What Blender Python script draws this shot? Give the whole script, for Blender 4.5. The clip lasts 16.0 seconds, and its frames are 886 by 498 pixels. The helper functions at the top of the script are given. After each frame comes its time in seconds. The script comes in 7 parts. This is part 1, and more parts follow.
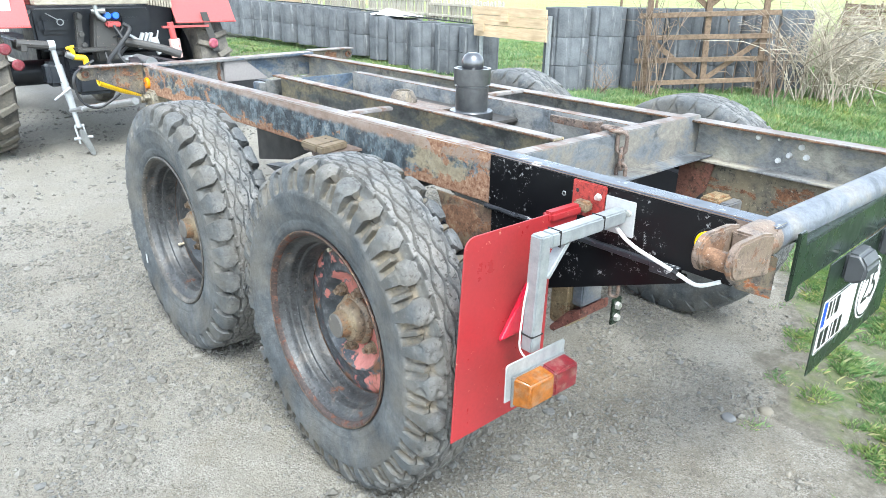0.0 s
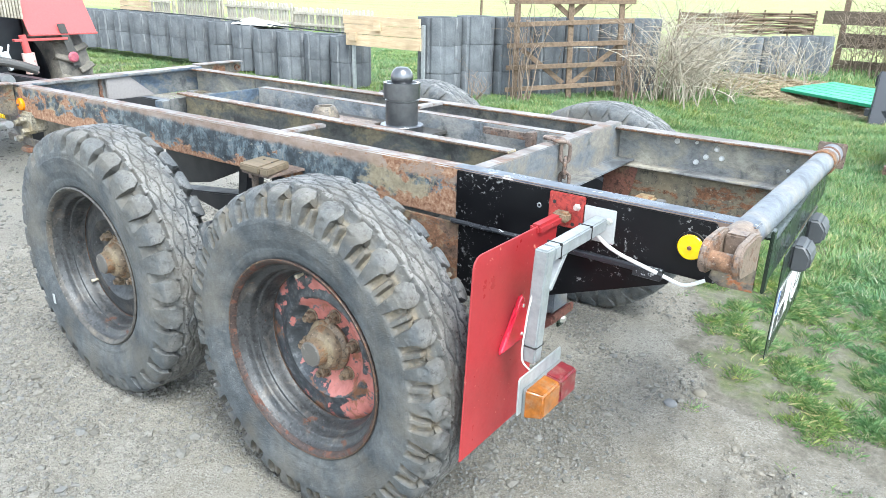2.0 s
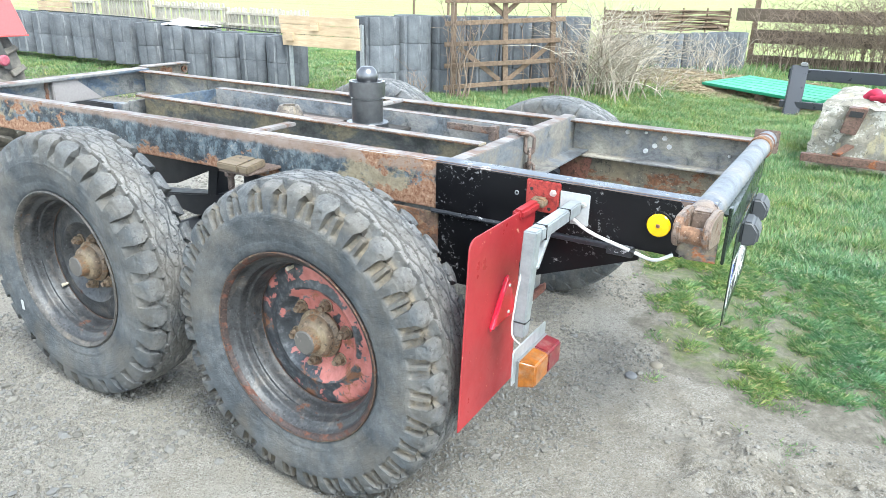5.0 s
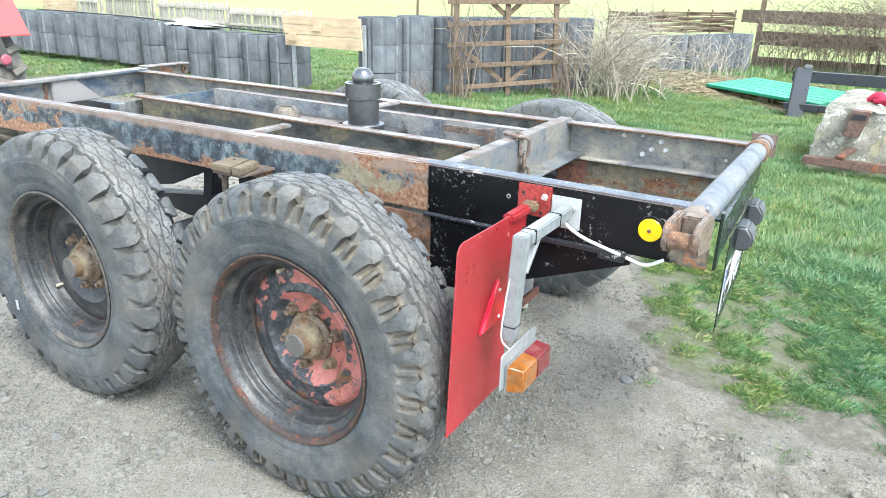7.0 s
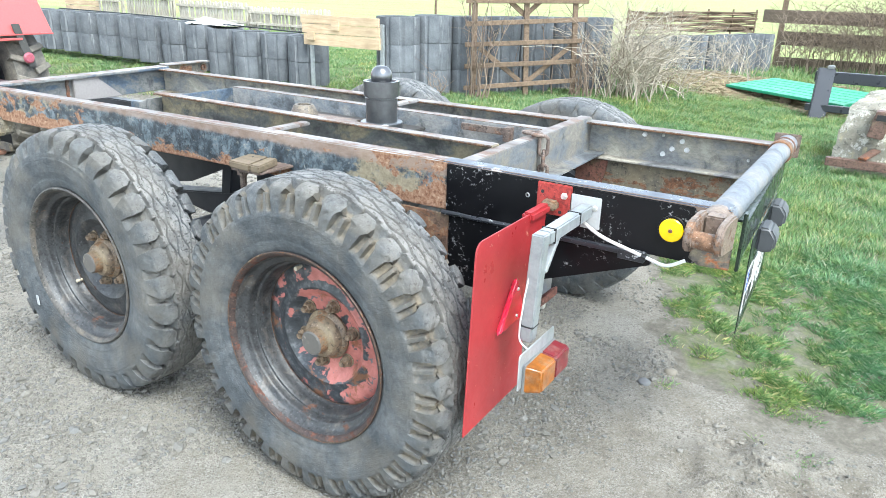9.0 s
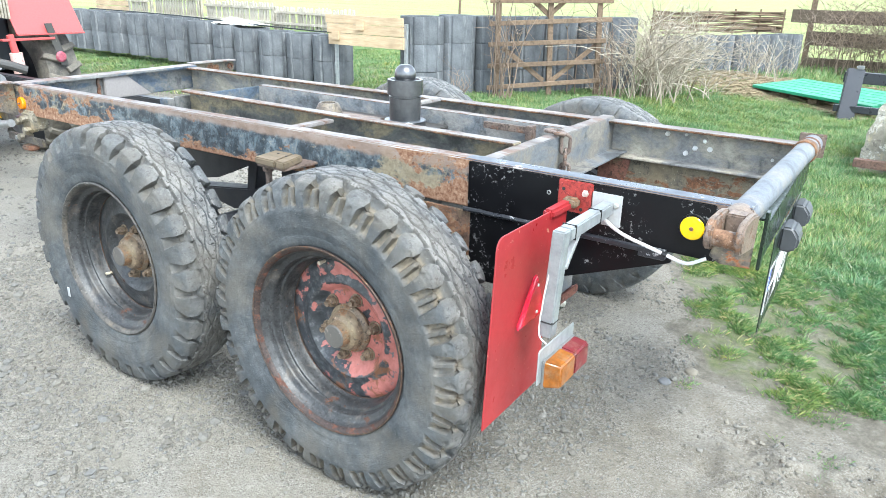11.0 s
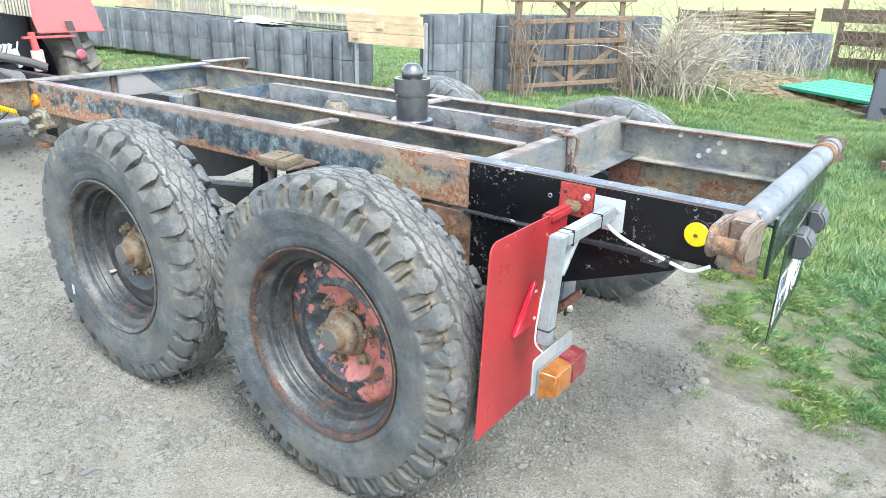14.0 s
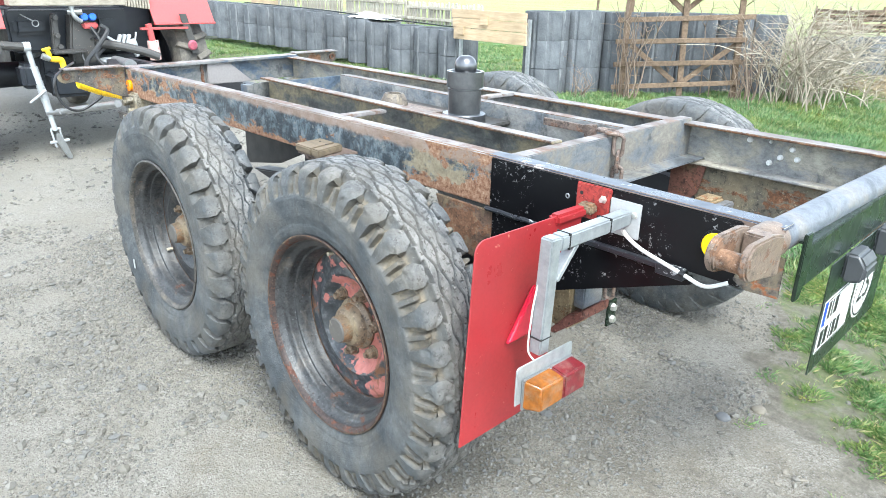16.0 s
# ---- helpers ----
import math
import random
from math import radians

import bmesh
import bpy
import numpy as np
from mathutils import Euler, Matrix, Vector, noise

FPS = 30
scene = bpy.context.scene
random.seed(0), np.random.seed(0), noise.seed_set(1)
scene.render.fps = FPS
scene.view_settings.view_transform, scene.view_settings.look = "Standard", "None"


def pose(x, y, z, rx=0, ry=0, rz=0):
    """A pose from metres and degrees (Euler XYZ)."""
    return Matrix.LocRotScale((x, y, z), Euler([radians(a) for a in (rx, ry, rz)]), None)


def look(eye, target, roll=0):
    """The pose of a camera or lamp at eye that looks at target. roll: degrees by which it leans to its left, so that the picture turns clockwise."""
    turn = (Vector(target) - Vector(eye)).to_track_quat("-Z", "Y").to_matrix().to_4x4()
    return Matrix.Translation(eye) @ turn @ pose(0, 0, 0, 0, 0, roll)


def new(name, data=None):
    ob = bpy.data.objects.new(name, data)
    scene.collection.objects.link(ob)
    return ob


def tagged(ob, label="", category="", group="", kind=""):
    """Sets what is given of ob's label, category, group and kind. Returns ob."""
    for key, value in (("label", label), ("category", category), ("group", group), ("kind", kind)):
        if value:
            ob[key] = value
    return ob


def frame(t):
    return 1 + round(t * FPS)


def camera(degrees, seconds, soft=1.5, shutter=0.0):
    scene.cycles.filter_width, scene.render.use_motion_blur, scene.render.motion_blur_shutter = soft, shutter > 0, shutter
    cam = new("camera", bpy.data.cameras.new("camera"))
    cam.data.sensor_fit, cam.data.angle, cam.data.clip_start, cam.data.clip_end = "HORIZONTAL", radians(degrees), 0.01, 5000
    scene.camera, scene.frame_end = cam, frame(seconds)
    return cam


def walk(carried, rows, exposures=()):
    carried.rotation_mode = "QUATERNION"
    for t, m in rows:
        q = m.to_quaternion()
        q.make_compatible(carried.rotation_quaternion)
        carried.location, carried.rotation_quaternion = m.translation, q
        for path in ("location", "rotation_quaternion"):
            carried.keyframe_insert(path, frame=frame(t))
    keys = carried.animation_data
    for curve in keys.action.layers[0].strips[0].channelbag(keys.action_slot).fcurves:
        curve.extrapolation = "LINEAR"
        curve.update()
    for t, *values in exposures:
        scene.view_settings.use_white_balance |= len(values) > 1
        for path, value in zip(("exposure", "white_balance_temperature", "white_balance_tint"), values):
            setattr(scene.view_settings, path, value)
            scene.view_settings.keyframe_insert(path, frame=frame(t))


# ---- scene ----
cam = camera(64.8, 16.0, 0.35)
PATH = [
    (0, (1.92, -1.359, 1.403), (0.529, -0.123, 0.67), 1.0),
    (0.5, (1.819, -1.335, 1.384), (0.433, -0.094, 0.65), 1.1),
    (1, (1.763, -1.334, 1.394), (0.391, -0.074, 0.666), 1.1),
    (1.5, (1.732, -1.403, 1.42), (0.523, 0.02, 0.703), 1.3),
    (2, (1.684, -1.558, 1.424), (0.579, -0.049, 0.715), 1.4),
    (2.5, (1.645, -1.674, 1.412), (0.622, -0.107, 0.704), 1.3),
    (3, (1.626, -1.716, 1.418), (0.661, -0.113, 0.709), 1.3),
    (3.5, (1.624, -1.737, 1.424), (0.674, -0.126, 0.715), 1.3),
    (4, (1.626, -1.747, 1.43), (0.681, -0.133, 0.721), 1.3),
    (6.5, (1.652, -1.713, 1.435), (0.702, -0.101, 0.728), 1.4),
    (7, (1.659, -1.708, 1.439), (0.702, -0.1, 0.731), 1.5),
    (7.5, (1.657, -1.698, 1.436), (0.691, -0.096, 0.727), 1.5),
    (8, (1.652, -1.702, 1.434), (0.676, -0.106, 0.727), 1.5),
    (8.5, (1.65, -1.704, 1.432), (0.664, -0.115, 0.723), 1.5),
    (9, (1.649, -1.703, 1.431), (0.654, -0.119, 0.722), 1.5),
    (11.5, (1.665, -1.736, 1.426), (0.606, -0.195, 0.716), 1.5),
    (12, (1.664, -1.747, 1.424), (0.594, -0.214, 0.714), 1.6),
    (12.5, (1.66, -1.748, 1.429), (0.579, -0.224, 0.717), 1.5),
    (13, (1.663, -1.728, 1.424), (0.573, -0.21, 0.711), 1.5),
    (13.5, (1.67, -1.701, 1.42), (0.574, -0.188, 0.706), 1.5),
    (14, (1.693, -1.643, 1.424), (0.593, -0.133, 0.71), 1.4),
    (14.5, (1.743, -1.529, 1.427), (0.63, -0.029, 0.712), 1.2),
    (15, (1.802, -1.444, 1.421), (0.589, -0.026, 0.702), 1.3),
    (15.5, (1.843, -1.415, 1.411), (0.54, -0.08, 0.688), 1.3),
    (16, (1.865, -1.409, 1.4), (0.52, -0.118, 0.676), 1.4),
]
walk(cam, [(t, look(e, g, r)) for t, e, g, r in PATH])

# ---- light ----
world = bpy.data.worlds.new("overcast_sky")
scene.world = world
world.use_nodes = True
wt = world.node_tree
sky = wt.nodes.new("ShaderNodeTexSky")
sky.sky_type, sky.sun_disc = "NISHITA", False
sky.sun_elevation, sky.sun_rotation = radians(55), radians(118)
hazy = wt.nodes.new("ShaderNodeHueSaturation")
hazy.inputs["Saturation"].default_value = 0.42
wt.links.new(sky.outputs["Color"], hazy.inputs["Color"])
wt.links.new(hazy.outputs["Color"], wt.nodes["Background"].inputs["Color"])
wt.nodes["Background"].inputs["Strength"].default_value = 0.15
sun = new("sun", bpy.data.lights.new("sun", "SUN"))
sun.data.energy, sun.data.angle, sun.data.color = 1.4, radians(25), (1.0, 0.98, 0.95)
sun.matrix_world = look((3.4, -1.8, 5.6), (0, 0, 0))
scene.view_settings.exposure = 2.26
scene.view_settings.use_white_balance = True
scene.view_settings.white_balance_temperature, scene.view_settings.white_balance_tint = 6150, 4


# ---- mesh helpers ----
def prism(bm, pts, axis, a, b):
    """Extrude a polygon: axis x takes (y, z), axis y takes (x, z), axis z takes (x, y)."""
    def at(p, h):
        return {"x": (h, p[0], p[1]), "y": (p[0], h, p[1]), "z": (p[0], p[1], h)}[axis]
    lo = [bm.verts.new(at(p, a)) for p in pts]
    hi = [bm.verts.new(at(p, b)) for p in pts]
    faces = [bm.faces.new(lo), bm.faces.new(hi)]
    n = len(pts)
    for i in range(n):
        faces.append(bm.faces.new((lo[i], lo[(i + 1) % n], hi[(i + 1) % n], hi[i])))
    bmesh.ops.recalc_face_normals(bm, faces=faces)
    return lo + hi


def box(bm, x0, x1, y0, y1, z0, z1):
    return prism(bm, [(x0, y0), (x1, y0), (x1, y1), (x0, y1)], "z", z0, z1)


def turn(bm, verts, m):
    bmesh.ops.transform(bm, matrix=m, verts=verts)


def soften(bm, width=0.004, segments=2, angle=30):
    edges = [e for e in bm.edges if len(e.link_faces) == 2 and e.calc_face_angle(0) > radians(angle)]
    bmesh.ops.bevel(bm, geom=edges, offset=width, segments=segments, affect="EDGES", clamp_overlap=True)


def lathe(bm, profile, m, seg=32, closed=False):
    """Turn (radius, height) pairs round the local z axis, then place by m."""
    rings = []
    for r, h in profile:
        if r < 1e-5:
            rings.append([bm.verts.new(m @ Vector((0, 0, h)))])
        else:
            rings.append([bm.verts.new(m @ Vector((r * math.cos(2 * math.pi * i / seg), r * math.sin(2 * math.pi * i / seg), h))) for i in range(seg)])
    pairs = list(zip(rings, rings[1:])) + ([(rings[-1], rings[0])] if closed else [])
    faces = []
    for p, q in pairs:
        for i in range(seg):
            j = (i + 1) % seg
            if len(p) == 1 and len(q) == 1:
                continue
            if len(p) == 1:
                faces.append(bm.faces.new((p[0], q[i], q[j])))
            elif len(q) == 1:
                faces.append(bm.faces.new((p[i], p[j], q[0])))
            else:
                faces.append(bm.faces.new((p[i], p[j], q[j], q[i])))
    bmesh.ops.recalc_face_normals(bm, faces=faces)


def rod(bm, a, b, r, seg=12, r2=None):
    """A capped round bar from a to b."""
    a, b = Vector(a), Vector(b)
    h = (b - a).length
    m = Matrix.Translation(a) @ (b - a).to_track_quat("Z", "Y").to_matrix().to_4x4()
    r2 = r if r2 is None else r2
    lathe(bm, [(0, 0), (r, 0), (r2, h), (0, h)], m, seg)


def bend(points, n=6):
    """A smooth curve through the points."""
    p = [Vector(q) for q in points]
    p = [2 * p[0] - p[1]] + p + [2 * p[-1] - p[-2]]
    out = []
    for i in range(1, len(p) - 2):
        for k in range(n):
            t = k / n
            out.append(0.5 * ((2 * p[i]) + (p[i + 1] - p[i - 1]) * t + (2 * p[i - 1] - 5 * p[i] + 4 * p[i + 1] - p[i + 2]) * t * t
                              + (3 * p[i] - p[i - 1] - 3 * p[i + 1] + p[i + 2]) * t ** 3))
    out.append(p[-2])
    return out


def tube(bm, pts, r, seg=8, ring=False, r_end=None):
    """A round tube along the points; ring closes it on itself."""
    pts = [Vector(p) for p in pts]
    n = len(pts)
    rings, side = [], None
    for i, p in enumerate(pts):
        d = (pts[(i + 1) % n] - pts[i - 1]) if ring else (pts[min(i + 1, n - 1)] - pts[max(i - 1, 0)])
        d.normalize()
        if side is None:
            side = d.orthogonal().normalized()
        side = (side - d * side.dot(d)).normalized()
        up = d.cross(side)
        rr = r if r_end is None else r + (r_end - r) * i / max(n - 1, 1)
        rings.append([bm.verts.new(p + rr * (math.cos(2 * math.pi * k / seg) * side + math.sin(2 * math.pi * k / seg) * up)) for k in range(seg)])
    for i in range(n if ring else n - 1):
        for k in range(seg):
            bm.faces.new((rings[i][k], rings[i][(k + 1) % seg], rings[(i + 1) % n][(k + 1) % seg], rings[(i + 1) % n][k]))
    if not ring:
        bm.faces.new(rings[0][::-1])
        bm.faces.new(rings[-1])


def mesh_of(name, bm, material, angle=32):
    me = bpy.data.meshes.new(name)
    bm.to_mesh(me)
    bm.free()
    me.materials.append(material)
    me.polygons.foreach_set("use_smooth", [True] * len(me.polygons))
    me.set_sharp_from_angle(angle=radians(angle))
    return me


def thing(name, place, label, category, group="", kind=""):
    """An empty at the base of a thing, to parent its parts."""
    ob = new(name)
    ob.location = place
    ob.empty_display_size = 0.1
    bpy.context.view_layer.update()
    return tagged(ob, label, category, group, kind)


def part(name, bm, material, parent, label="", smooth=32):
    """Links a bmesh, in world coordinates, as one mesh under a thing or part."""
    ob = new(name, bm if isinstance(bm, bpy.types.Mesh) else mesh_of(name, bm, material, smooth))
    if parent is not None:
        ob.parent = parent
        root = parent
        while root.parent:
            root = root.parent
        if parent.parent is None and parent.type == "EMPTY":
            ob.matrix_parent_inverse = Matrix.Translation(-parent.location)
    return tagged(ob, label)


def solid(name, bm, material, label, category, group="", kind="", smooth=32):
    """A thing that is one mesh."""
    return tagged(new(name, mesh_of(name, bm, material, smooth)), label, category, group, kind)


def B():
    return bmesh.new()


def boxed(x0, x1, y0, y1, z0, z1, r=0.003, seg=2):
    bm = B()
    box(bm, x0, x1, y0, y1, z0, z1)
    if r:
        soften(bm, r, seg)
    return bm


# ---- materials ----
class Mat:
    """A small builder for procedural materials."""

    def __init__(self, name, rough=0.6, metal=0.0):
        self.m = bpy.data.materials.new(name)
        self.m.use_nodes = True
        self.t = self.m.node_tree
        self.b = self.t.nodes["Principled BSDF"]
        self.b.inputs["Roughness"].default_value = rough
        self.b.inputs["Metallic"].default_value = metal
        self.at = self.t.nodes.new("ShaderNodeTexCoord").outputs["Object"]

    def put(self, socket, v):
        if isinstance(v, bpy.types.NodeSocket):
            self.t.links.new(v, socket)
        elif isinstance(v, tuple) and len(v) == 3 and socket.type == "RGBA":
            socket.default_value = (*v, 1)
        else:
            socket.default_value = v

    def stretch(self, x, y, z, shift=0.0):
        n = self.t.nodes.new("ShaderNodeMapping")
        n.inputs["Scale"].default_value = (x, y, z)
        n.inputs["Location"].default_value = (shift, shift * 0.7, shift * 1.3)
        self.t.links.new(self.at, n.inputs["Vector"])
        return n.outputs["Vector"]

    def noise(self, scale, detail=5, rough=0.6, vec=None, dist=0.0):
        n = self.t.nodes.new("ShaderNodeTexNoise")
        n.inputs["Scale"].default_value, n.inputs["Detail"].default_value = scale, detail
        n.inputs["Roughness"].default_value, n.inputs["Distortion"].default_value = rough, dist
        self.t.links.new(vec or self.at, n.inputs["Vector"])
        return n.outputs["Fac"]

    def cells(self, scale, feature="F1", out="Distance", vec=None):
        n = self.t.nodes.new("ShaderNodeTexVoronoi")
        n.feature = feature
        n.inputs["Scale"].default_value = scale
        self.t.links.new(vec or self.at, n.inputs["Vector"])
        return n.outputs[out]

    def ramp(self, fac, *stops):
        n = self.t.nodes.new("ShaderNodeValToRGB")
        e = n.color_ramp.elements
        while len(e) < len(stops):
            e.new(0.5)
        for el, (p, c) in zip(e, stops):
            el.position = p
            el.color = (c, c, c, 1) if isinstance(c, (int, float)) else (*c, 1)
        self.t.links.new(fac, n.inputs["Fac"])
        return n.outputs["Color"]

    def mix(self, fac, a, b, kind="MIX"):
        n = self.t.nodes.new("ShaderNodeMix")
        n.data_type, n.blend_type = "RGBA", kind
        self.put(n.inputs[0], fac)
        self.put(n.inputs[6], a)
        self.put(n.inputs[7], b)
        return n.outputs[2]

    def sum(self, op, a, b):
        n = self.t.nodes.new("ShaderNodeMath")
        n.operation = op
        self.put(n.inputs[0], a)
        self.put(n.inputs[1], b)
        return n.outputs[0]

    def axis(self, k):
        n = self.t.nodes.new("ShaderNodeSeparateXYZ")
        self.t.links.new(self.at, n.inputs[0])
        return n.outputs[k]

    def chance(self):
        return self.t.nodes.new("ShaderNodeObjectInfo").outputs["Random"]

    def island(self):
        return self.t.nodes.new("ShaderNodeNewGeometry").outputs["Random Per Island"]

    def color(self, v):
        self.put(self.b.inputs["Base Color"], v)
        return self

    def rough(self, v):
        self.put(self.b.inputs["Roughness"], v)
        return self

    def metal(self, v):
        self.put(self.b.inputs["Metallic"], v)
        return self

    def bump(self, height, strength=0.4, distance=0.004):
        n = self.t.nodes.new("ShaderNodeBump")
        n.inputs["Strength"].default_value, n.inputs["Distance"].default_value = strength, distance
        self.t.links.new(height, n.inputs["Height"])
        self.t.links.new(n.outputs["Normal"], self.b.inputs["Normal"])
        return self


def rusted(name, dark, light, rust=0.5, tan=0.5, shift=0.0, scale=1.0, orange=(0.30, 0.105, 0.04), gloss=0.55, cream=(0.30, 0.245, 0.15)):
    """Old paint over primer over rust: rust and tan are the shares of steel that show them."""
    k = Mat(name, gloss)
    v = k.stretch(1, 1, 1, shift)
    paint = k.ramp(k.noise(7 * scale, 7, 0.7, v), (0.3, dark), (0.7, light))
    grime = k.noise(26 * scale, 8, 0.75, v)
    c = k.mix(k.ramp(grime, (0.50, 0.0), (0.63, 1.0)), paint, tuple(x * 0.35 for x in dark))
    v2 = k.stretch(1.1, 1, 0.7, shift + 3.1)
    tanned = k.ramp(k.noise(5.2 * scale, 7, 0.68, v2, 0.4), (0.61 - 0.3 * tan, 0.0), (0.79 - 0.3 * tan, 1.0))
    c = k.mix(tanned, c, k.ramp(k.noise(18, 6, 0.7, v), (0.3, tuple(x * 0.55 for x in cream)), (0.7, cream)))
    v3 = k.stretch(0.75, 1, 1.5, shift + 7.7)
    spots = k.noise(4.3 * scale, 9, 0.72, v3, 0.3)
    rusty = k.ramp(spots, (0.68 - 0.3 * rust, 0.0), (0.715 - 0.3 * rust, 1.0))
    rust_c = k.ramp(k.noise(34, 8, 0.8, v), (0.30, (0.05, 0.024, 0.016)), (0.45, tuple(x * 0.6 for x in orange)), (0.56, orange), (0.66, cream), (0.74, tuple(x * 0.8 for x in orange)))
    c = k.mix(rusty, c, rust_c)
    fleck = k.ramp(k.noise(75 * min(scale, 1.3), 6, 0.75, v), (0.60, 0.0), (0.64, 0.75))
    c = k.mix(fleck, c, tuple(x * 1.5 + 0.05 for x in light))
    pit = k.ramp(k.noise(48, 7, 0.75, k.stretch(1, 1, 1, shift + 1.3)), (0.60, 0.0), (0.65, 0.85))
    c = k.mix(pit, c, tuple(x * 0.3 for x in dark))
    fine = k.noise(140, 4, 0.7, v)
    c = k.mix(0.35, c, k.ramp(fine, (0.3, 0.35), (0.7, 1.0)), "MULTIPLY")
    k.color(c).rough(k.mix(rusty, (gloss,) * 3, (0.9, 0.9, 0.9)))
    k.bump(k.sum("ADD", k.sum("MULTIPLY", rusty, 0.5), k.sum("ADD", fine, spots)), 0.5, 0.002)
    return k.m


def painted(name, colour, rough=0.4, chips=None, chip_share=0.2, shift=0.0, dirt=0.25, chip_size=22, sheen=0.5, cluster=0.0):
    """Paint with fine dirt, and chips that show another colour."""
    k = Mat(name, rough)
    v = k.stretch(1, 1, 1, shift)
    c = k.mix(k.ramp(k.noise(5, 6, 0.6, v), (0.3, 0.0), (0.75, dirt)), colour, tuple(x * 0.55 + 0.03 for x in colour))
    c = k.mix(0.3, c, k.ramp(k.noise(90, 5, 0.7, v), (0.3, 0.55), (0.6, 1.0)), "MULTIPLY")
    h = k.noise(60, 4)
    k.b.inputs["Specular IOR Level"].default_value = sheen
    if chips:
        spot = k.ramp(k.noise(chip_size, 9, 0.75, v), (0.74 - 0.3 * chip_share, 0.0), (0.76 - 0.3 * chip_share, 1.0))
        if cluster:
            spot = k.sum("MULTIPLY", spot, k.ramp(k.noise(cluster, 5, 0.6, v), (0.52, 0.0), (0.56, 1.0)))
        c = k.mix(spot, c, chips)
        h = k.sum("SUBTRACT", h, k.sum("MULTIPLY", spot, 1.5))
    k.color(c).rough(k.ramp(k.noise(12, 5, 0.6, v), (0.3, max(rough - 0.12, 0.08)), (0.7, min(rough + 0.15, 1.0))))
    k.bump(h, 0.15, 0.001)
    return k.m


def steel(name, colour, rough=0.45, metal=0.8, rust=0.15, shift=0.0):
    k = Mat(name, rough, metal)
    v = k.stretch(1, 1, 1, shift)
    c = k.mix(0.6, colour, k.ramp(k.noise(30, 7, 0.7, v), (0.3, 0.45), (0.7, 1.0)), "MULTIPLY")
    spot = k.ramp(k.noise(9, 8, 0.7, v), (0.68 - 0.3 * rust, 0.0), (0.76 - 0.3 * rust, 1.0))
    c = k.mix(spot, c, k.ramp(k.noise(50, 6, 0.7, v), (0.3, (0.07, 0.03, 0.018)), (0.7, (0.24, 0.095, 0.04))))
    k.color(c).rough(k.mix(spot, (rough,) * 3, (0.85,) * 3)).metal(k.mix(spot, (metal,) * 3, (0.0,) * 3))
    k.bump(k.noise(120, 5, 0.7, v), 0.3, 0.001)
    return k.m


def rubbery(name, colour, dusty=(0.19, 0.185, 0.17), dust=0.5, shift=0.0):
    k = Mat(name, 0.78)
    v = k.stretch(1, 1, 1, shift)
    d = k.ramp(k.noise(5, 7, 0.65, v), (0.62 - 0.35 * dust, 0.0), (0.95 - 0.35 * dust, 1.0))
    c = k.mix(d, colour, dusty)
    c = k.mix(0.55, c, k.ramp(k.noise(45, 8, 0.75, v), (0.3, 0.4), (0.62, 1.0)), "MULTIPLY")
    c = k.mix(k.ramp(k.noise(85, 4, 0.6, v), (0.66, 0.0), (0.74, 0.6)), c, (0.30, 0.29, 0.27))
    k.color(c)
    k.bump(k.noise(110, 6, 0.7, v), 0.35, 0.0015)
    return k.m


def woody(name, a, b, vec=(1, 14, 14), rough=0.8, vary=0.35):
    k = Mat(name, rough)
    v = k.stretch(*vec)
    c = k.ramp(k.noise(4, 7, 0.65, v, 0.6), (0.3, a), (0.7, b))
    c = k.mix(0.5, c, k.ramp(k.noise(3, 4), (0.35, 0.55), (0.65, 1.0)), "MULTIPLY")
    c = k.mix(vary, c, k.ramp(k.chance(), (0.0, 0.45), (1.0, 1.0)), "MULTIPLY")
    k.color(c).bump(k.noise(14, 6, 0.7, v), 0.3, 0.002)
    return k.m


def lens_mat(name, colour, rough=0.12, coat=0.6, dirt=0.0):
    k = Mat(name, rough)
    c = k.mix(0.3 + dirt, colour, k.ramp(k.noise(40, 7, 0.7), (0.35, 0.4), (0.65, 1.0)), "MULTIPLY")
    k.color(k.mix(k.ramp(k.noise(28, 7, 0.72), (0.50, 0.0), (0.68, dirt)), c, (0.22, 0.19, 0.15)))
    k.b.inputs["Coat Weight"].default_value = coat
    k.b.inputs["Subsurface Weight"].default_value = 0.2
    k.b.inputs["Subsurface Radius"].default_value = (0.02, 0.01, 0.004)
    k.bump(k.noise(150, 2), 0.1, 0.001)
    return k.m




